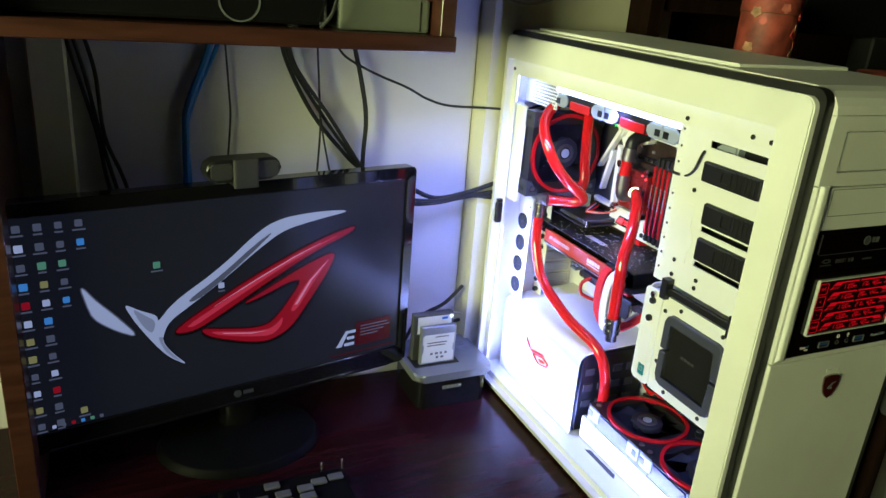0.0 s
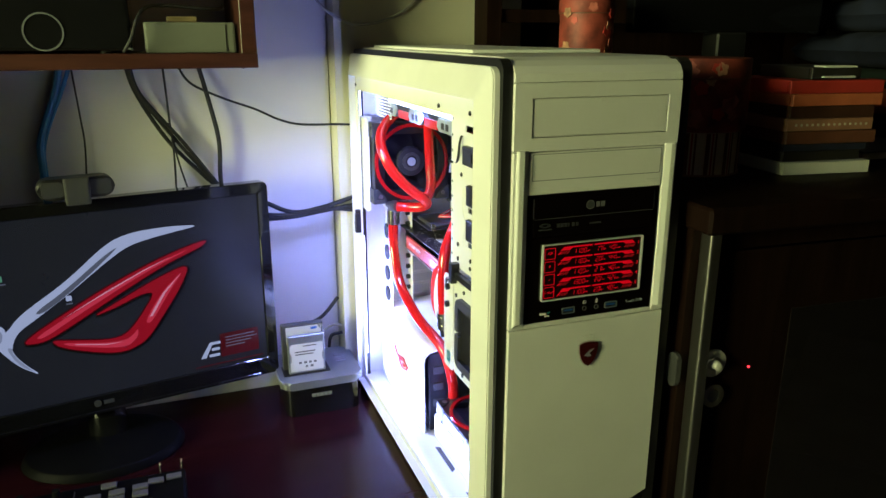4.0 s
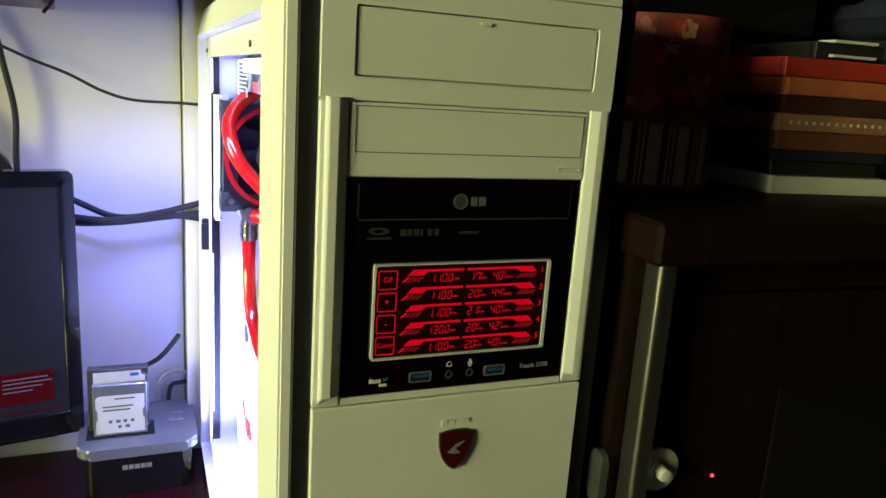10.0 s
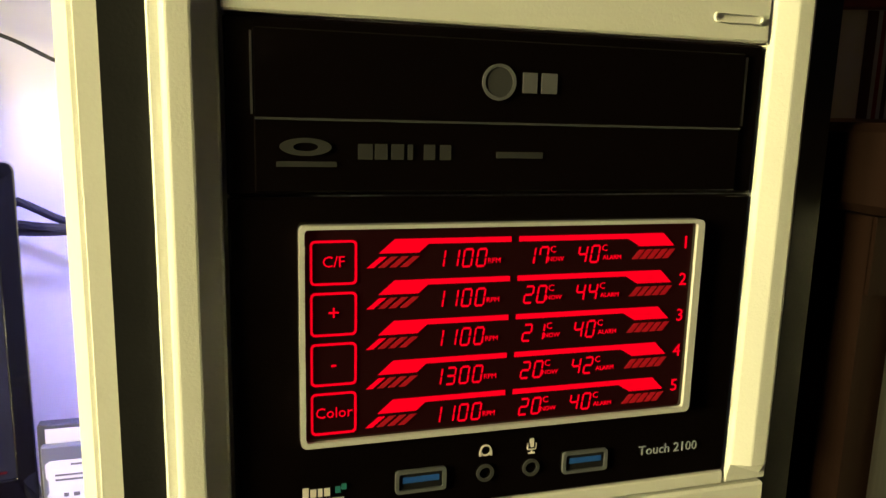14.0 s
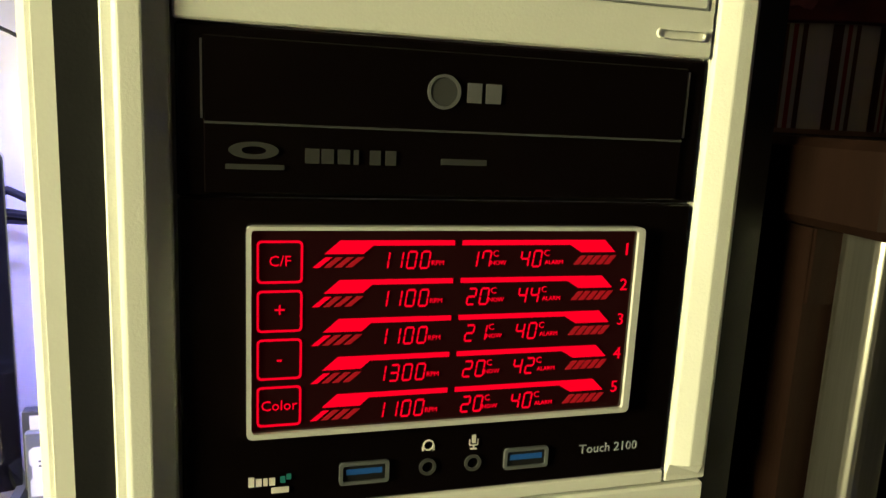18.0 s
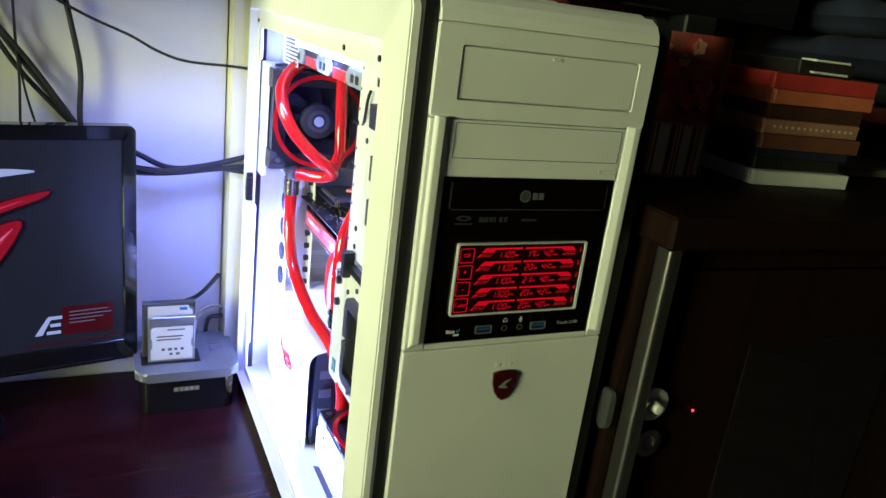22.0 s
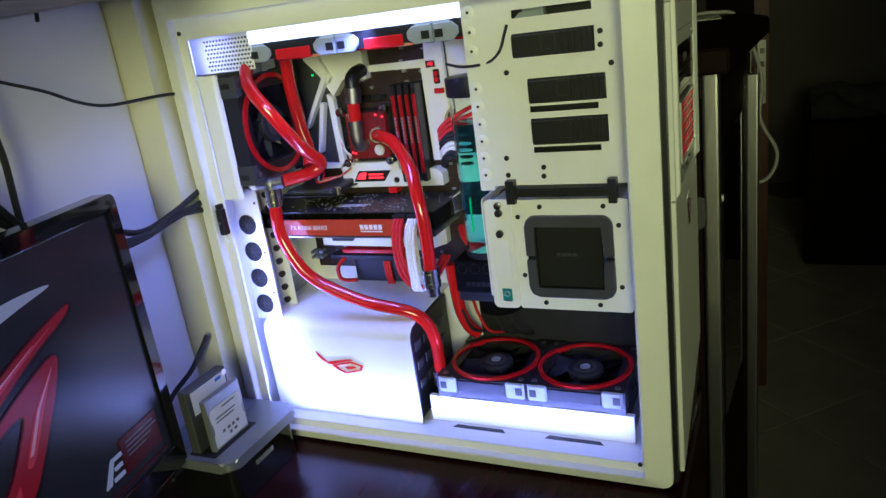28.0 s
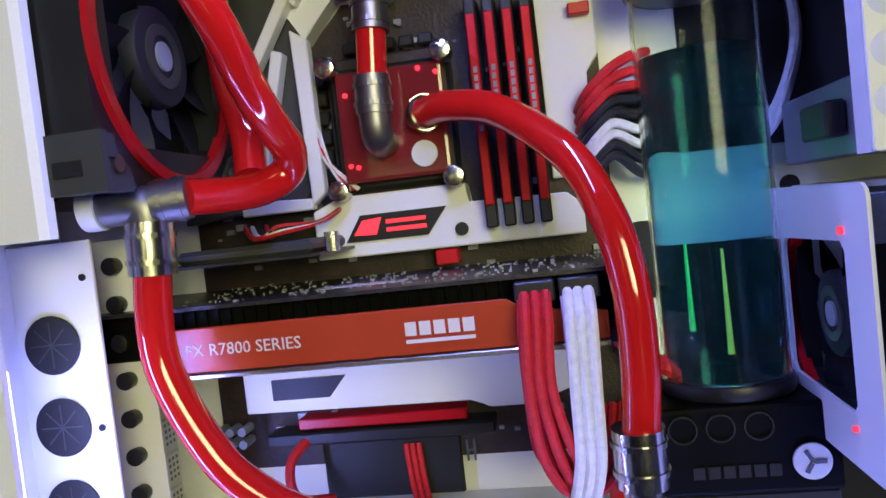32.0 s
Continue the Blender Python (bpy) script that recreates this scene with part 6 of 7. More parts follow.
for y in (0.3195, 0.3010):
    part("power_socket", box(0.0690, 0.0800, y - 0.0085, y + 0.0085, 0.2245, 0.2335, 0.0008), M_BLACK, gpu)
part("end_clip", box(0.1200, 0.1500, 0.2700, 0.2755, 0.2180, 0.2400, 0.001), M_STEEL, gpu)
for k in range(3):
    yy = 0.3240 - 0.0045 * k
    cable("power_lead", [(0.0700, yy, 0.2280), (0.0600, yy, 0.2180), (0.0570, yy + 0.001, 0.1900), (0.0600, yy - 0.002 - 0.002 * k, 0.1600), (0.0700, yy - 0.012, 0.1420), (0.0900, yy - 0.022, 0.1450), (0.1200, yy - 0.03, 0.1650)], 0.0023, M_REDSLEEVE, "red sleeved power lead looping below the graphics card")
    cable("power_lead", [(0.0690, yy + 0.001, 0.2260), (0.0640, yy + 0.002, 0.2100), (0.0640, yy + 0.002, 0.1850), (0.0680, yy, 0.1600), (0.0780, yy - 0.012, 0.1460), (0.1000, yy - 0.024, 0.1500)], 0.0022, M_REDSLEEVE, "red sleeved power lead looping below the graphics card")
    yw = 0.3060 - 0.0043 * k
    cable("power_lead", [(0.0700, yw, 0.2280), (0.0590, yw, 0.2180), (0.0555, yw + 0.001, 0.1900), (0.0580, yw + 0.002, 0.1600), (0.0680, yw + 0.006, 0.1400), (0.0900, yw + 0.004, 0.1400), (0.1200, yw, 0.1600)], 0.0023, M_WHITESLEEVE, "white sleeved power lead looping below the graphics card")
    cable("power_lead", [(0.0690, yw + 0.001, 0.2260), (0.0640, yw + 0.001, 0.2100), (0.0630, yw + 0.001, 0.1850), (0.0660, yw + 0.002, 0.1580), (0.0800, yw + 0.004, 0.1440), (0.1000, yw, 0.1480)], 0.0022, M_WHITESLEEVE, "white sleeved power lead looping below the graphics card")
snd = thing("sound_card", "small black expansion card above the graphics card", "expansion card", (0.12, 0.45, 0.25))
part("circuit_board", box(0.0850, 0.1600, 0.4150, 0.4950, 0.2530, 0.2545), M_PCB, snd)
part("cover", box(0.0900, 0.1550, 0.4200, 0.4880, 0.2546, 0.2610, 0.002), M_DARKGREY, snd)
part("capacitor", cyl((0.0900, 0.4100, 0.2590), "z", 0.0035, 0.009, 14), M_STEEL, snd)
for k, m_ in enumerate((M_REDSLEEVE, M_WHITESLEEVE, M_BLACKSLEEVE, M_REDSLEEVE)):
    cable("front_lead", [(0.1450, 0.4750 - 0.004 * k, 0.2700), (0.1200, 0.4600 - 0.003 * k, 0.2640), (0.1150, 0.4450, 0.2655 + 0.001 * k), (0.1300, 0.4280, 0.2690), (0.1500, 0.4200, 0.2760)], 0.0014, m_, "thin sleeved lead beside the processor", seg=6)
for k, m_ in enumerate((M_WHITESLEEVE, M_REDSLEEVE, M_WHITESLEEVE)):
    cable("pump_lead", [(0.1470, 0.4300, 0.3320 - 0.004 * k), (0.1420, 0.4260, 0.3150 - 0.004 * k), (0.1420, 0.4220, 0.2980), (0.1460, 0.4150 - 0.003 * k, 0.2840)], 0.0013, m_, "thin sleeved lead beside the processor", seg=6)

# ---- main power leads beside the memory ----
for k in range(9):
    m_ = M_REDSLEEVE if k < 3 else (M_BLACKSLEEVE if k < 5 else (M_WHITESLEEVE if k < 7 else M_BLACKSLEEVE))
    z = 0.3230 - 0.0052 * k
    for q in range(2):
        cable("board_lead", [(0.1600 - 0.004 * q, 0.2900, z - 0.012), (0.1440 - 0.004 * q, 0.2860, z - 0.006), (0.1420 - 0.004 * q, 0.2750, z + 0.004), (0.1540 - 0.004 * q, 0.2620, z + 0.012 - 0.0022 * k), (0.1670, 0.2520, z + 0.016 - 0.003 * k)], 0.0024, m_, "sleeved main power lead beside the memory", seg=8, n=6)
for k in range(4):
    cable("drive_lead", [(0.1500 + 0.003 * k, 0.1880, 0.400), (0.1400 + 0.003 * k, 0.1870 - 0.001 * k, 0.362), (0.1380 + 0.002 * k, 0.1860 - 0.001 * k, 0.330), (0.1420, 0.1960, 0.300 - 0.002 * k), (0.163, 0.206, 0.288 - 0.003 * k)], 0.0024, M_WHITESLEEVE, "white sleeved lead behind the reservoir", seg=8, n=6)
for k in range(3):
    cable("low_lead", [(0.1600, 0.4030 - 0.0036 * k, 0.140), (0.1580, 0.4020 - 0.0036 * k, 0.130), (0.1575, 0.4010 - 0.0036 * k, 0.118), (0.1600, 0.4000 - 0.0036 * k, 0.106)], 0.0017, M_REDSLEEVE, "red sleeved lead above the power supply", seg=8, n=5)
cable("low_lead", [(0.1480, 0.4550, 0.150), (0.1350, 0.4620, 0.140), (0.1350, 0.4600, 0.122), (0.1500, 0.4450, 0.115)], 0.0028, M_REDSLEEVE, "red lead curling above the power supply")
cable("low_lead", [(0.1560, 0.2800, 0.190), (0.1400, 0.2700, 0.182), (0.1300, 0.2580, 0.178), (0.1500, 0.2480, 0.172)], 0.0050, M_REDSLEEVE, "red sleeved lead beside the reservoir")
for k in range(4):
    cable("fan_lead", [(0.1400, 0.2900 - 0.02 * k, 0.100), (0.1250, 0.2780 - 0.02 * k, 0.085), (0.1300, 0.2700 - 0.022 * k, 0.060), (0.1600, 0.2600 - 0.02 * k, 0.045)], 0.0020, (M_BLACKSLEEVE, M_REDSLEEVE, M_BLACKSLEEVE, M_BLACKSLEEVE)[k], "thin lead behind the bottom fans", seg=6)

# ---- reservoir and pump ----
RX, RY = 0.1330, 0.2330
res = thing("reservoir", "clear cylinder reservoir half full of teal coolant", "reservoir", (RX, RY, 0.16))
glass = ring((RX, RY, 0.26575), "z", 0.0275, 0.0295, 0.1845, 48)
g_ob = smooth(part("glass_tube", glass, M_GLASS, res, "clear acrylic tube"))
g_ob.visible_shadow = False
l_ob = smooth(part("coolant", cyl((RX, RY, 0.2510), "z", 0.0273, 0.1540, 48), M_LIQUID, res, "teal coolant"))
l_ob.visible_shadow = False
smooth(part("top_cap", cyl((RX, RY, 0.3690), "z", 0.0315, 0.0220, 48, None, 0.002), M_BLACK, res))
smooth(part("base_cap", cyl((RX, RY, 0.1697), "z", 0.0310, 0.0072, 48, None, 0.001), M_BLACK, res))
smooth(part("inner_tube", cyl((RX - 0.0080, RY - 0.0010, 0.2100), "z", 0.0013, 0.0500, 12, 0.0006), M_UV, res, "glowing yellow inner tube"))
smooth(part("inner_tube", cyl((RX - 0.0080, RY + 0.0130, 0.2180), "z", 0.0013, 0.0420, 12, 0.0006), M_UVG, res, "glowing green inner tube"))
pump = thing("pump", "black pump with a round emblem below the reservoir", "pump", (0.13, 0.23, 0.11))
part("top_block", box(0.1010, 0.1660, 0.1935, 0.2720, 0.1250, 0.1655, 0.002, 2), M_MATTE, pump)
part("lower_block", box(0.1030, 0.1640, 0.1950, 0.2705, 0.1125, 0.1248, 0.001), M_BLACK, pump)
smooth(part("motor", cyl((0.1330, 0.2290, 0.1020), "z", 0.0270, 0.0200, 32, None, 0.002), M_MATTE, pump))
emb = smooth(part("emblem", cyl((0.1003, 0.2070, 0.1390), "x", 0.0082, 0.0016, 28), M_KNOB, pump, "polished round emblem"))
for a_ in (90, 210, 330):
    part("emblem_mark", box(-0.0003, 0.0003, -0.0009, 0.0009, 0.0008, 0.0058, 0, 1, Matrix.Translation((0.0992, 0.2070, 0.1390)) @ Matrix.Rotation(radians(a_), 4, "X")), M_INK, emb)
for k in range(3):
    smooth(part("port_plug", ring((0.1006, 0.2610 - 0.0165 * k, 0.1560), "x", 0.0058, 0.0065, 0.0012, 28), M_BLACK, pump))
for k in range(6):
    part("text_bar", box(0.1004, 0.1009, 0.2200 + 0.0066 * k, 0.2250 + 0.0066 * k, 0.1330, 0.1385), M_BLACK, pump)

# ---- front intake fan inside the lower cage, seen past the bracket ----
fan("black intake fan inside the lower drive cage", Matrix.Translation((0.0980, 0.1960, 0.2040)) @ Matrix.Rotation(radians(-90), 4, "X"), 0.1000, 0.0080)
inn = thing("drive_bracket", "white steel drive bracket with a round opening", "bracket", (0.09, 0.2, 0.15))
br = rounded(0.0380, 0.1640, 0.1480, 0.2600, 0.006, 9)
co = [(0.0980 + 0.047 * math.cos(math.atan2(v - 0.204, u - 0.098)), 0.2040 + 0.047 * math.sin(math.atan2(v - 0.204, u - 0.098))) for u, v in br]
part("plate", frame_prism(br, co, "y", 0.1990, 0.2005), M_WHITE, inn)
part("red_diode", cyl((0.0620, 0.2012, 0.2420), "y", 0.0016, 0.0016, 10), M_REDLED, inn, "tiny red light")
part("red_diode", cyl((0.0640, 0.2012, 0.1640), "y", 0.0013, 0.0016, 10), M_REDLED, inn, "tiny red light")
part("silver_drive", box(0.0520, 0.1400, 0.1835, 0.1945, 0.2700, 0.3000, 0.001), M_SILVER, inn, "bare silver drive end")
part("drive_plug", box(0.0620, 0.0900, 0.1950, 0.2030, 0.2780, 0.2920, 0.001), M_BLACK, inn)

# ---- cabinet beside the desk ----
CT = 0.374
cab = thing("cabinet", "dark veneered cabinet with glass doors and metal edge strips", "cabinet", (0.52, 0.2, FLOOR))
part("top_board", prism([(0.224, -0.052), (0.690, -0.052), (0.862, 0.005), (0.862, 0.180), (0.815, 0.195), (0.815, 0.50), (0.222, 0.50)], "z", CT - 0.028, CT, 0.003), M_WENGE, cab)
part("side_panel", box(0.229, 0.247, -0.018, 0.48, FLOOR, CT - 0.029), M_WENGE, cab)
part("end_panel", prism([(0.688, -0.018), (0.850, 0.042), (0.850, 0.170), (0.832, 0.170), (0.832, 0.054), (0.688, 0.0)], "z", FLOOR, CT - 0.029), M_WENGE, cab)
part("side_panel", box(0.786, 0.804, 0.172, 0.48, FLOOR, CT - 0.029), M_WENGE, cab)
part("back_panel", box(0.248, 0.785, 0.462, 0.478, FLOOR, CT - 0.029), M_WENGE, cab)
part("plinth", box(0.248, 0.686, 0.0, 0.018, FLOOR, FLOOR + 0.08), M_WENGE, cab)
part("inner_shelf", box(0.248, 0.785, 0.06, 0.46, -0.10, -0.08), M_WENGE, cab)
part("inner_shelf", box(0.248, 0.785, 0.06, 0.46, -0.46, -0.44), M_WENGE, cab)
part("top_rail", box(0.229, 0.690, -0.020, -0.0185, CT - 0.054, CT - 0.029), M_WENGE, cab)
door = part("cabinet_door", box(0.258, 0.648, -0.0235, -0.0190, FLOOR + 0.082, CT - 0.056, 0.001), M_WENGE, cab, "dark veneered door with a glass inset")
part("edge_strip", prism(rounded(0.2375, 0.2515, -0.0390, -0.0195, 0.003, 3), "z", FLOOR + 0.06, 0.3450, 0.001), M_ALU, cab, "brushed metal edge strip")
part("edge_strip", prism(rounded(0.6580, 0.6720, -0.0400, -0.0195, 0.003, 3), "z", FLOOR + 0.06, 0.2870, 0.001), M_ALU, cab, "brushed metal edge strip")
part("door_stile", box(0.6735, 0.6900, -0.0235, -0.0190, FLOOR + 0.082, CT - 0.056, 0.001), M_WENGE, cab)
part("glass_inset", box(0.365, 0.560, -0.0250, -0.0236, -0.18, 0.245, 0.0006), M_WINGLASS, door)
knob = smooth(part("knob", cyl((0.2650, -0.0268, 0.1920), "y", 0.0168, 0.0050, 40, 0.0150, 0.001), M_KNOB, door, "round polished knob plate"))
smooth(part("knob_stem", ring((0.2650, -0.0300, 0.1920), "y", 0.0052, 0.0082, 0.0016, 28), M_ALU, door))
smooth(part("knob_stem", cyl((0.2650, -0.0340, 0.1920), "y", 0.0048, 0.0100, 20, 0.0052, 0.001), M_KNOB, door))
smooth(part("lock", ring((0.2690, -0.0270, 0.1520), "y", 0.0075, 0.0140, 0.0065, 32), M_STEEL, door, "polished lock ring"))
smooth(part("lock_core", cyl((0.2690, -0.0265, 0.1520), "y", 0.0070, 0.0050, 24), M_DARKSTEEL, door))
# glowing dot painted for a red reflection in the door
part("red_glint_dot", cyl((0.315, -0.0262, 0.180), "y", 0.0012, 0.001, 8), M_REDLED, door, "tiny glowing dot for a red reflection")
cab.matrix_world = Matrix.Translation((0.2445, -0.0130, 0)) @ Matrix.Rotation(radians(-4), 4, "Z") @ Matrix.Translation((-0.2445, 0.0292, 0)) @ Matrix.Translation(cab.location)
side_sw = thing("side_handle", "dark grey oval handle on the desk side panel", "handle", (0.225, -0.005, 0.18))
smooth(part("plate", prism(rounded(-0.006, 0.010, 0.165, 0.205, 0.0075, 5), "x", 0.2222, 0.2285, 0.001), M_DARKGREY, side_sw))

# ---- on the cabinet ----
gift = thing("gift_box", "round floral paper box with a striped lower half", "box", (0.352, 0.165, CT))
GC, GR = (0.352, 0.165), 0.063
smooth(part("striped_base", cyl((*GC, CT + 0.0270), "z", GR - 0.004, 0.0530, 56), M_STRIPECREAM, gift))


def stripe(name, a0, w, material):
    """An upright paper stripe on the round base."""
    bm = bmesh.new()
    n = max(2, int(w / 3) + 1)
    r = GR - 0.0035
    cols = [[bm.verts.new((GC[0] + r * math.cos(radians(a0 + w * k / n)), GC[1] + r * math.sin(radians(a0 + w * k / n)), zz)) for zz in (CT + 0.0015, CT + 0.0530)] for k in range(n + 1)]
    for a, b in zip(cols, cols[1:]):
        bm.faces.new((a[0], b[0], b[1], a[1]))
    bmesh.ops.solidify(bm, geom=bm.faces[:], thickness=-0.0005)
    part(name, bm, material, gift)


ang, q = 176.0, 0
while ang < 372:
    stripe("brown_stripe", ang, 5.0, M_STRIPEBROWN)
    stripe("red_stripe", ang + 7.0, 2.0, M_BOOKRED)
    stripe("brown_stripe", ang + 11.0, 2.2, M_STRIPEBROWN)
    ang += 24.0
smooth(part("base_trim", ring((*GC, CT + 0.0014), "z", GR - 0.0042, GR - 0.0022, 0.0024), M_BOOKTAN, gift))
smooth(part("floral_lid", cyl((*GC, CT + 0.0970), "z", GR, 0.0860, 56, None, 0.001), M_FLORAL, gift, "red floral printed lid"))
part("lid_rim", ring((*GC, CT + 0.1170), "z", GR, GR + 0.0008, 0.0016), M_BOOKBROWN, gift)
M_PETALS = mat("cream flower print", (0.36, 0.19, 0.10), 0.6, var=0.7, scale=70)
M_PINKS = mat("pink flower print", (0.36, 0.10, 0.07), 0.6, var=0.6, scale=70)
lidr = random.Random(4)
for k in range(34):
    a_, zz, r = radians(176 + 196 * lidr.random()), CT + 0.062 + 0.070 * lidr.random(), 0.0045 + 0.0065 * lidr.random()
    n = 20
    fl = prism([(r * (0.86 + 0.14 * math.cos(5 * q * math.tau / n)) * math.cos(q * math.tau / n), r * (0.86 + 0.14 * math.cos(5 * q * math.tau / n)) * math.sin(q * math.tau / n)) for q in range(n)], "z", -0.0014, 0.0004)
    bmesh.ops.transform(fl, matrix=Matrix.Translation((GC[0] + GR * math.cos(a_), GC[1] + GR * math.sin(a_), zz)) @ Matrix.Rotation(a_, 4, "Z") @ Matrix.Rotation(radians(90), 4, "Y") @ Matrix.Rotation(lidr.random(), 4, "Z"), verts=fl.verts)
    part("printed_flower", fl, (M_PETALS, M_PINKS, M_BOOKRED)[k % 3], gift)
top_box = thing("gift_box", "small round red floral box with a lid", "box", (0.3125, 0.3685, CT))
TC = (0.3125, 0.3685)
smooth(part("carton", cyl((*TC, CT + 0.0985), "z", 0.0385, 0.1960, 48), M_FLORAL, top_box))
smooth(part("lid", cyl((*TC, 0.5810), "z", 0.0400, 0.0200, 48, None, 0.001), M_FLORAL, top_box))
part("lid_edge", ring((*TC, 0.5702), "z", 0.0386, 0.0402, 0.0012), M_BOOKBROWN, top_box)
for k in range(22):
    a_, zz, r = radians(175 + 190 * lidr.random()), 0.508 + 0.078 * lidr.random(), 0.004 + 0.005 * lidr.random()
    rad_ = 0.0400 if zz > 0.568 else 0.0385
    fl = prism([(r * (0.86 + 0.14 * math.cos(5 * q * math.tau / 20)) * math.cos(q * math.tau / 20), r * (0.86 + 0.14 * math.cos(5 * q * math.tau / 20)) * math.sin(q * math.tau / 20)) for q in range(20)], "z", -0.0014, 0.0004)
    bmesh.ops.transform(fl, matrix=Matrix.Translation((TC[0] + rad_ * math.cos(a_), TC[1] + rad_ * math.sin(a_), zz)) @ Matrix.Rotation(a_, 4, "Z") @ Matrix.Rotation(radians(90), 4, "Y"), verts=fl.verts)
    part("printed_flower", fl, (M_PETALS, M_PINKS, M_BOOKRED)[k % 3], top_box)


def book(label, x0, x1, y0, y1, z, h, cover, spine=None, turn=0.0):
    b = thing("book", label, "book", ((x0 + x1) / 2, (y0 + y1) / 2, z), "stacked books")
    part("page_block", box(x0 + 0.003, x1 - 0.003, y0 + 0.004, y1 - 0.003, z + 0.0018, z + h - 0.0018), M_PAGES, b)
    part("cover", boxes((x0, x1, y0, y1, z + 0.0002, z + 0.0017), (x0, x1, y0, y1, z + h - 0.0017, z + h - 0.0002)), cover, b)
    part("fore_edge", box(x0 - 0.0008, x0 + 0.0029, y0 + 0.004, y1 - 0.004, z + 0.0018, z + h - 0.0018), spine or cover, b)
    part("spine", box(x0, x1, y0 - 0.0016, y0 + 0.0039, z + 0.0003, z + h - 0.0003, 0.0008), spine or cover, b)
    b.matrix_world = Matrix.Translation((0.430, 0.086, 0)) @ Matrix.Rotation(radians(-8 + turn), 4, "Z") @ Matrix.Translation(b.location)
    return b


z = CT
for lab, x0, x1, y0, y1, h, cv, tn in (
        ("flat white box at the bottom of the book stack", 0.000, 0.124, 0.000, 0.126, 0.0155, M_PAPER, 0),
        ("black book in the stack", 0.002, 0.116, 0.006, 0.124, 0.0130, M_BOOKBLACK, 2),
        ("dark navy book in the stack", 0.000, 0.118, 0.004, 0.122, 0.0090, M_CLOTHBLUE, 0),
        ("brown book in the stack", 0.002, 0.128, 0.004, 0.122, 0.0160, M_BOOKBROWN, -1),
        ("tan patterned book in the stack", 0.000, 0.124, 0.003, 0.120, 0.0150, M_BOOKTAN, 1),
        ("dark brown book in the stack", 0.004, 0.122, 0.006, 0.121, 0.0150, M_BOOKDARK, -1),
        ("orange book in the stack", 0.003, 0.132, 0.002, 0.122, 0.0150, M_BOOKORANGE, 1),
        ("red book on the stack", -0.003, 0.129, 0.002, 0.122, 0.0160, M_BOOKRED, 0),
        ("black notebook on the stack", 0.030, 0.100, 0.010, 0.110, 0.0150, M_BOOKBLACK, 0)):
    book(lab, x0, x1, y0, y1, z, h, cv, None, tn)
    z += h
for k in range(14):
    part("cover_dot", cyl((0.012 + 0.0078 * k, 0.0010, CT + 0.0610), "y", 0.0016, 0.0010, 8), M_PAGES, [o for o in bpy.data.objects if o.name.startswith("book") and o.parent is None][4])
SLIP = Matrix.Translation((0.430, 0.086, 0)) @ Matrix.Rotation(radians(-8), 4, "Z")
for dz in (-0.0125, -0.0005):
    nb = thing("paper_slip", "white paper slip in the notebook on the stack", "paper", SLIP @ Vector((0.062, 0.008, z + dz)))
    part("sheet", box(0.044, 0.088, 0.0030, 0.0240, z + dz, z + dz + 0.0022, 0, 1, SLIP), M_PAPER, nb)
bk = thing("book", "thin grey magazine lying beside the stack", "book", (0.67, 0.13, CT))
part("page_block", box(0.622, 0.775, 0.135, 0.240, CT + 0.0005, CT + 0.010, 0.001), M_PAGES, bk)
part("cover", box(0.620, 0.777, 0.133, 0.242, CT + 0.0102, CT + 0.0125, 0.0006), M_DARKGREY, bk)
paper = thing("paper_sheets", "loose white papers on the cabinet top", "paper", (0.79, 0.07, CT))
for x0, x1, y0, y1, dz, tn in ((0.745, 0.850, 0.005, 0.130, 0.0004, 6), (0.760, 0.855, 0.020, 0.120, 0.0016, -14)):
    part("sheet", box(x0 - 0.80, x1 - 0.80, y0 - 0.065, y1 - 0.065, CT + dz, CT + dz + 0.0009, 0, 1, Matrix.Translation((0.79, 0.075, 0)) @ Matrix.Rotation(radians(tn), 4, "Z")), M_PAPER, paper)


def heap(name, label, cx, cy, cz, sx, sy, sz, material, seed):
    bm = bmesh.new()
    bmesh.ops.create_icosphere(bm, subdivisions=4, radius=1)
    for v in bm.verts:
        n = noise.noise(v.co * 2.2 + Vector((seed, 0, 0))) * 0.28 + noise.noise(v.co * 6 + Vector((0, seed, 0))) * 0.10
        v.co *= 1 + n
        if v.co.z < -0.35:
            v.co.z = -0.35
        v.co = Vector((cx + v.co.x * sx, cy + v.co.y * sy, cz + (v.co.z + 0.35) * sz))
    return smooth(solid(name, bm, material, label, "cloth"), 80)


heap("folded_clothes", "folded orange cloth on the cabinet", 0.74, 0.33, CT + 0.001, 0.07, 0.08, 0.050, M_CLOTHORANGE, 1.0)


def folded(label, cx, cy, z0, sx, sy, h, material, seed):
    """A folded garment: a soft slab with rolled edges and creases."""
    bm = bmesh.new()
    bmesh.ops.create_grid(bm, x_segments=34, y_segments=26, size=1.0)
    bmesh.ops.solidify(bm, geom=bm.faces[:], thickness=0.02)
    for v in bm.verts:
        u, w = v.co.x, v.co.y
        edge = (1 - min(1, abs(u)) ** 6) * (1 - min(1, abs(w)) ** 6)
        top = v.co.z > -0.01
        n = noise.noise(Vector((u * 1.7 + seed, w * 1.7, seed))) * 0.10 + noise.noise(Vector((u * 4.5, w * 4.5 + seed, 0))) * 0.05
        lift = h * (0.5 + (0.5 if top else -0.5) * edge ** 0.5)
        v.co = Vector((cx + sx * u * (1 + n), cy + sy * w * (1 + n), z0 + lift + (h * n * 1.2 * edge if top else 0)))
    return smooth(solid("folded_clothes", bm, material, label, "cloth", group="folded clothes on the chair"), 80)


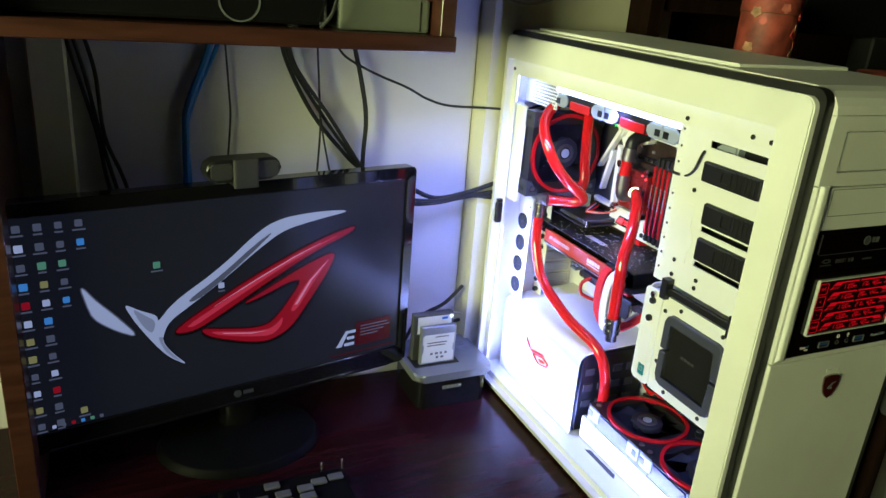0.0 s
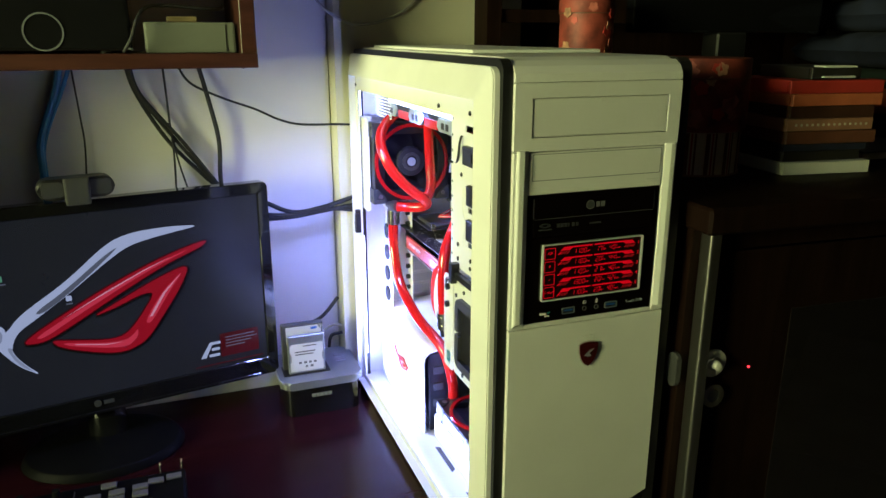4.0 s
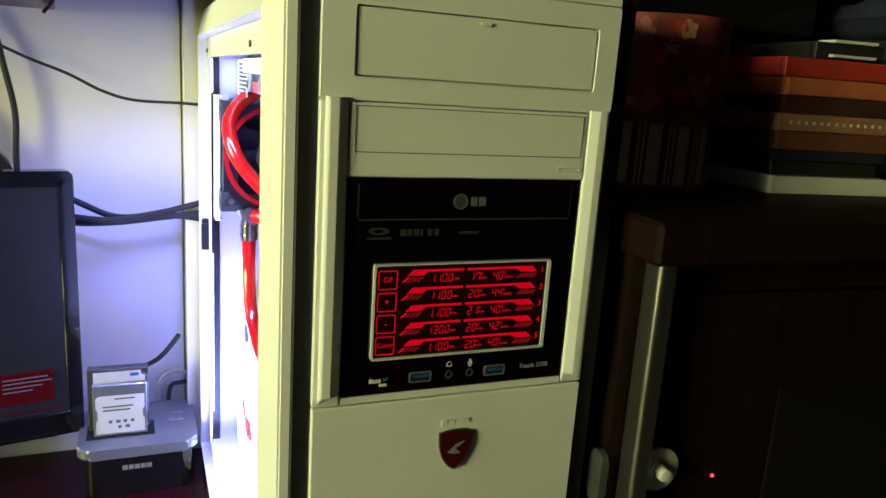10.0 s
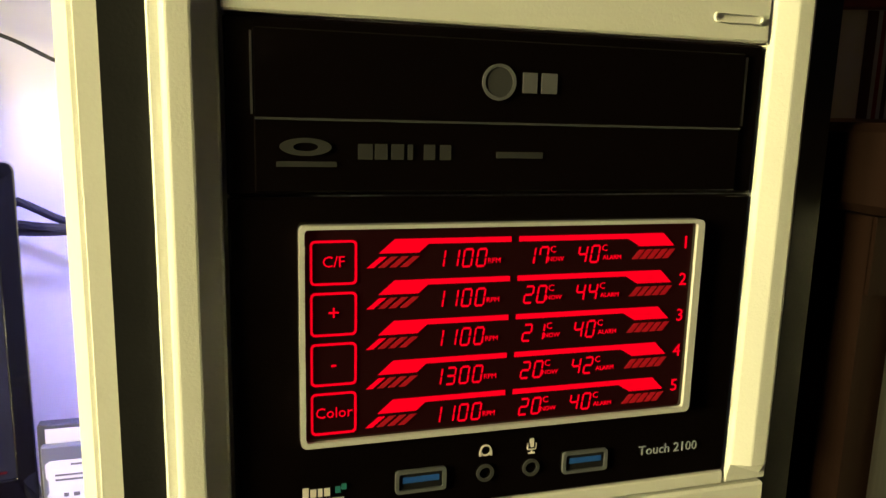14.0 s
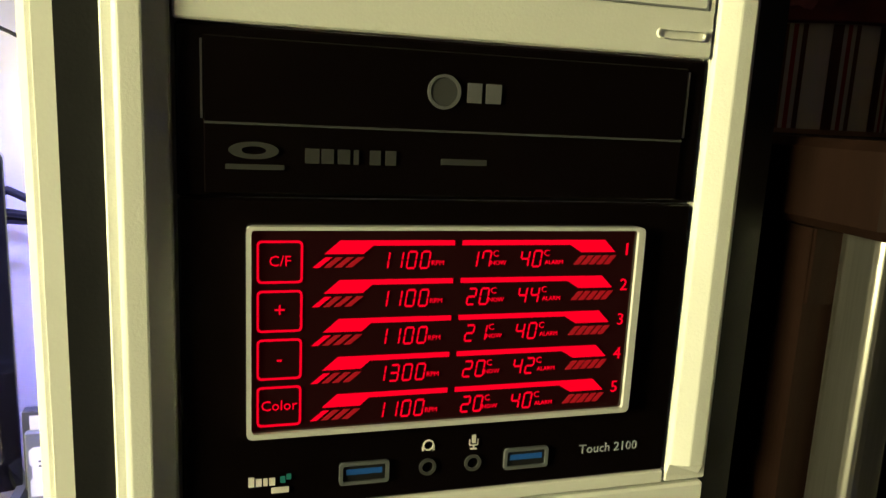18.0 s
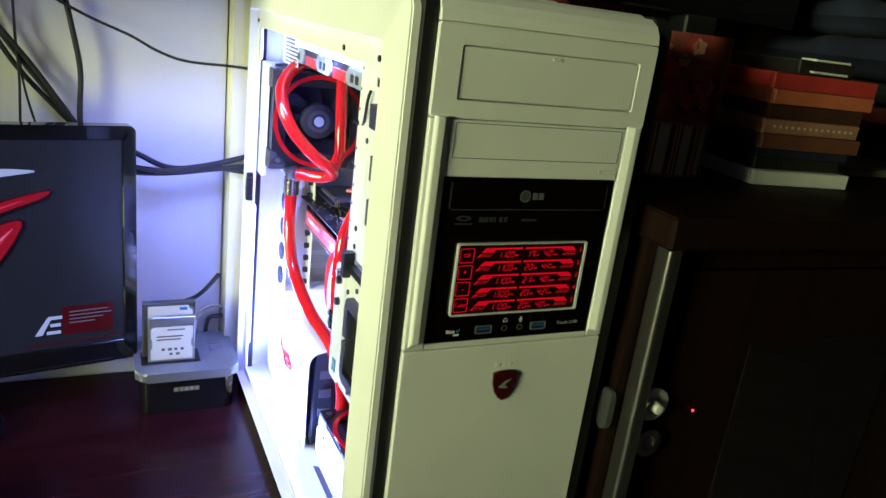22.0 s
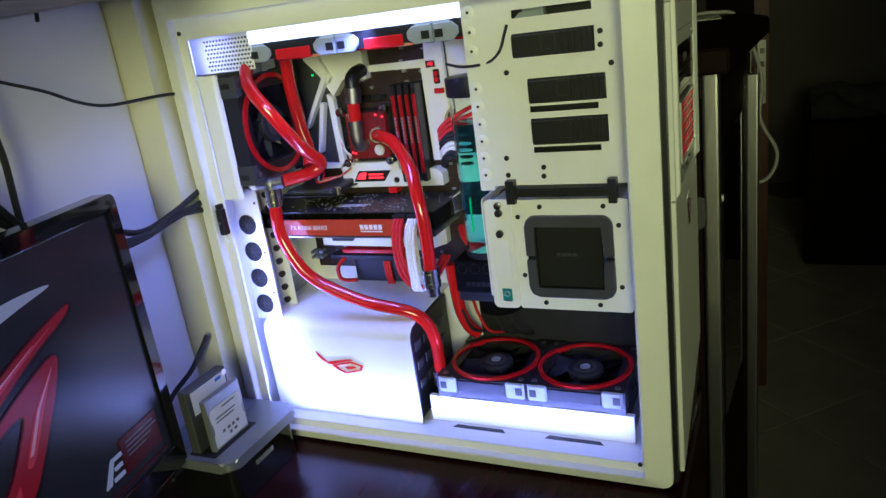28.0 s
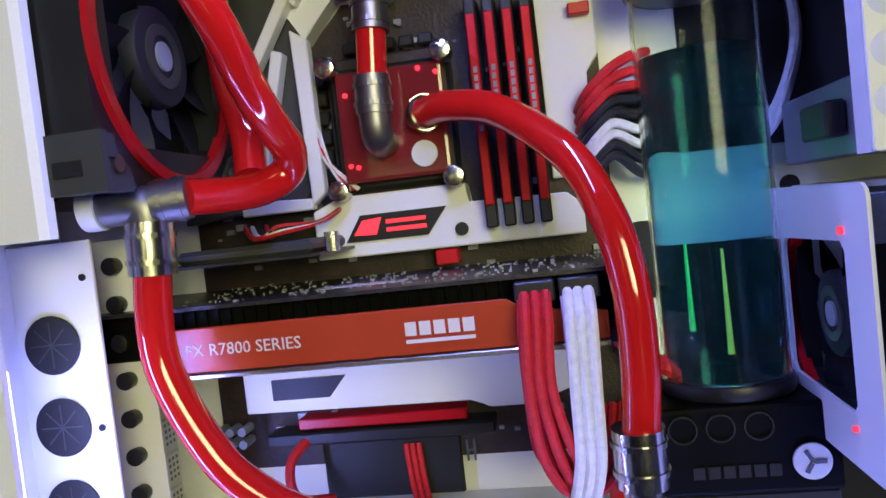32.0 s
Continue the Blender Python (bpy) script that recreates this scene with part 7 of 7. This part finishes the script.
M_CLOTHGREEN = mat("dark green cloth", (0.012, 0.022, 0.016), 0.9, var=0.3, bump=0.6, bscale=120)
M_CLOTHGREY = mat("pale grey cloth", (0.20, 0.20, 0.19), 0.9, var=0.2, bump=0.6, bscale=120)
zc = CT - 0.064
for lab, dx, sx, sy, h, m_, sd in (
        ("pale grey folded cloth on the chair", 0.00, 0.19, 0.15, 0.050, M_CLOTHGREY, 1.3),
        ("dark green folded cloth in the pile", 0.01, 0.18, 0.15, 0.050, M_CLOTHGREEN, 2.1),
        ("orange folded cloth in the pile", -0.01, 0.19, 0.15, 0.040, M_CLOTHORANGE, 3.7),
        ("dark green folded cloth in the pile", 0.02, 0.17, 0.14, 0.035, M_CLOTHGREEN, 4.2),
        ("navy folded cloth in the pile", 0.00, 0.18, 0.15, 0.060, M_CLOTHBLUE, 5.5),
        ("navy folded cloth in the pile", 0.02, 0.17, 0.15, 0.060, M_CLOTHBLUE, 6.1),
        ("navy folded cloth in the pile", 0.00, 0.18, 0.14, 0.055, M_CLOTHBLUE, 7.7),
        ("yellow folded cloth on top of the pile", 0.01, 0.15, 0.13, 0.040, M_CLOTHYEL, 8.3)):
    folded(lab, 1.02 + dx, 0.37, zc, sx, sy, h, m_, sd)
    zc += h
chair = thing("chair", "dark chair carrying clothes behind the cabinet", "chair", (1.02, 0.38, FLOOR))
part("seat", box(0.83, 1.20, 0.20, 0.56, CT - 0.10, CT - 0.065, 0.004), M_WENGE, chair)
for x in (0.85, 1.16):
    for y in (0.22, 0.53):
        part("leg", box(x, x + 0.03, y, y + 0.03, FLOOR, CT - 0.101), M_WENGE, chair)
back = thing("bookcase", "tall dark bookcase behind the cabinet", "bookcase", (0.55, 0.56, FLOOR))
part("side_panel", box(0.215, 0.240, 0.505, 0.595, FLOOR, 1.30), M_WENGE, back)
part("side_panel", box(0.90, 0.925, 0.505, 0.595, FLOOR, 1.30), M_WENGE, back)
part("back_panel", box(0.2405, 0.8995, 0.580, 0.594, FLOOR, 1.30), M_WENGE, back)
for zz in (0.56, 0.95):
    part("shelf", box(0.2405, 0.8995, 0.510, 0.579, zz, zz + 0.02), M_WENGE, back)
scr = thing("television", "dark flat television on the cabinet", "television", (0.60, 0.42, CT))
part("panel", box(0.42, 0.80, 0.405, 0.430, CT + 0.17, CT + 0.45, 0.004, 2), M_GLOSS, scr)
part("stand", box(0.58, 0.64, 0.40, 0.44, CT + 0.002, CT + 0.171, 0.003), M_BLACK, scr)
part("foot", box(0.50, 0.72, 0.36, 0.47, CT, CT + 0.0019), M_BLACK, scr)
cable("white_cable", [(0.840, 0.09, CT + 0.006), (0.852, 0.03, CT + 0.006), (0.860, -0.012, CT - 0.01), (0.846, -0.052, 0.26), (0.842, -0.050, 0.18), (0.850, -0.080, 0.11), (0.845, -0.060, 0.060), (0.835, -0.01, 0.060), (0.826, 0.02, 0.09)], 0.0034, M_GREYCABLE, "white cable hanging in a loop from the cabinet")
fanbox = thing("extension_reel", "pale round plastic box on the cabinet side", "plastic box", (0.79, 0.0, 0.207))
smooth(part("drum", cyl((0.812, -0.008, 0.205), "y", 0.053, 0.044, 40, None, 0.008), M_GREYCABLE, fanbox))
part("wall_clip", box(0.799, 0.825, 0.0145, 0.040, 0.193, 0.217), M_GREYCABLE, fanbox)
cable("white_cable", [(0.63, 0.395, CT + 0.70), (0.625, 0.398, CT + 0.60), (0.622, 0.400, CT + 0.50), (0.61, 0.404, CT + 0.44)], 0.0030, M_GREYCABLE, "pale cable hanging in front of the television")

# ---- open wooden door and the room beyond ----
leaf = thing("door_1", "open brown wooden door seen on its edge", "door", kind="structure")
part("door_leaf", box(0.0, 0.76, -0.020, 0.020, FLOOR + 0.008, 1.25, 0.002), M_DOORWOOD, leaf)
part("lock_plate", box(-0.0022, -0.0002, -0.011, 0.011, 0.09, 0.26, 0.0006), M_ALU, leaf)
for zz in (0.225, 0.190, 0.150, 0.110):
    part("latch", box(-0.0060, -0.0023, -0.006, 0.006, zz, zz + 0.014), M_STEEL, leaf)
part("door_handle", tube([(0.050, 0.020, 0.135), (0.050, 0.055, 0.135), (0.065, 0.062, 0.135), (0.15, 0.062, 0.135)], 0.009, 12, 5), M_STEEL, leaf)
part("handle_plate", box(0.030, 0.075, 0.0201, 0.0240, 0.08, 0.27, 0.001), M_ALU, leaf)
leaf.matrix_world = Matrix.Translation((1.545, -0.035, 0)) @ Matrix.Rotation(radians(14), 4, "Z")
bed = thing("bed", "dark bed with a crumpled grey blanket in the far room", "bed", (3.1, -0.7, FLOOR))
part("base", box(2.70, 3.90, -1.60, -0.20, FLOOR, FLOOR + 0.42, 0.01), M_WENGE, bed)
part("end_board", box(2.64, 2.699, -1.62, -0.18, FLOOR, FLOOR + 0.62, 0.01), M_WENGE, bed)
bl = bmesh.new()
bmesh.ops.create_grid(bl, x_segments=40, y_segments=40, size=0.5)
for v in bl.verts:
    v.co = Vector((3.30 + v.co.x * 1.18, -0.90 + v.co.y * 1.38, FLOOR + 0.52 + 0.20 * noise.noise(v.co * 3.1) + 0.07 * noise.noise(v.co * 9)))
bmesh.ops.solidify(bl, geom=bl.faces[:], thickness=0.05)
smooth(part("blanket", bl, mat("grey blanket", (0.12, 0.11, 0.105), 0.9, var=0.2, bump=0.5, bscale=90), bed), 80)

# ---- floor tiles, laid diagonally ----
tile_me = bpy.data.meshes.new("tile")
tb = box(-0.1985, 0.1985, -0.1985, 0.1985, -0.004, 0.0, 0.0015)
tb.to_mesh(tile_me)
tb.free()
tile_me.materials.append(M_TILE)
for i in range(-12, 13):
    for j in range(-12, 13):
        u, v = 0.40 * i, 0.40 * j
        x, y = 1.1 + (u - v) * math.cos(radians(45)), -0.7 + (u + v) * math.sin(radians(45))
        if -2.05 < x < 3.7 and -2.0 < y < 0.35:
            o = new("tile", tile_me)
            o.parent = floor
            o.location, o.rotation_euler = (x, y, FLOOR - 0.0002), (0, 0, radians(45))
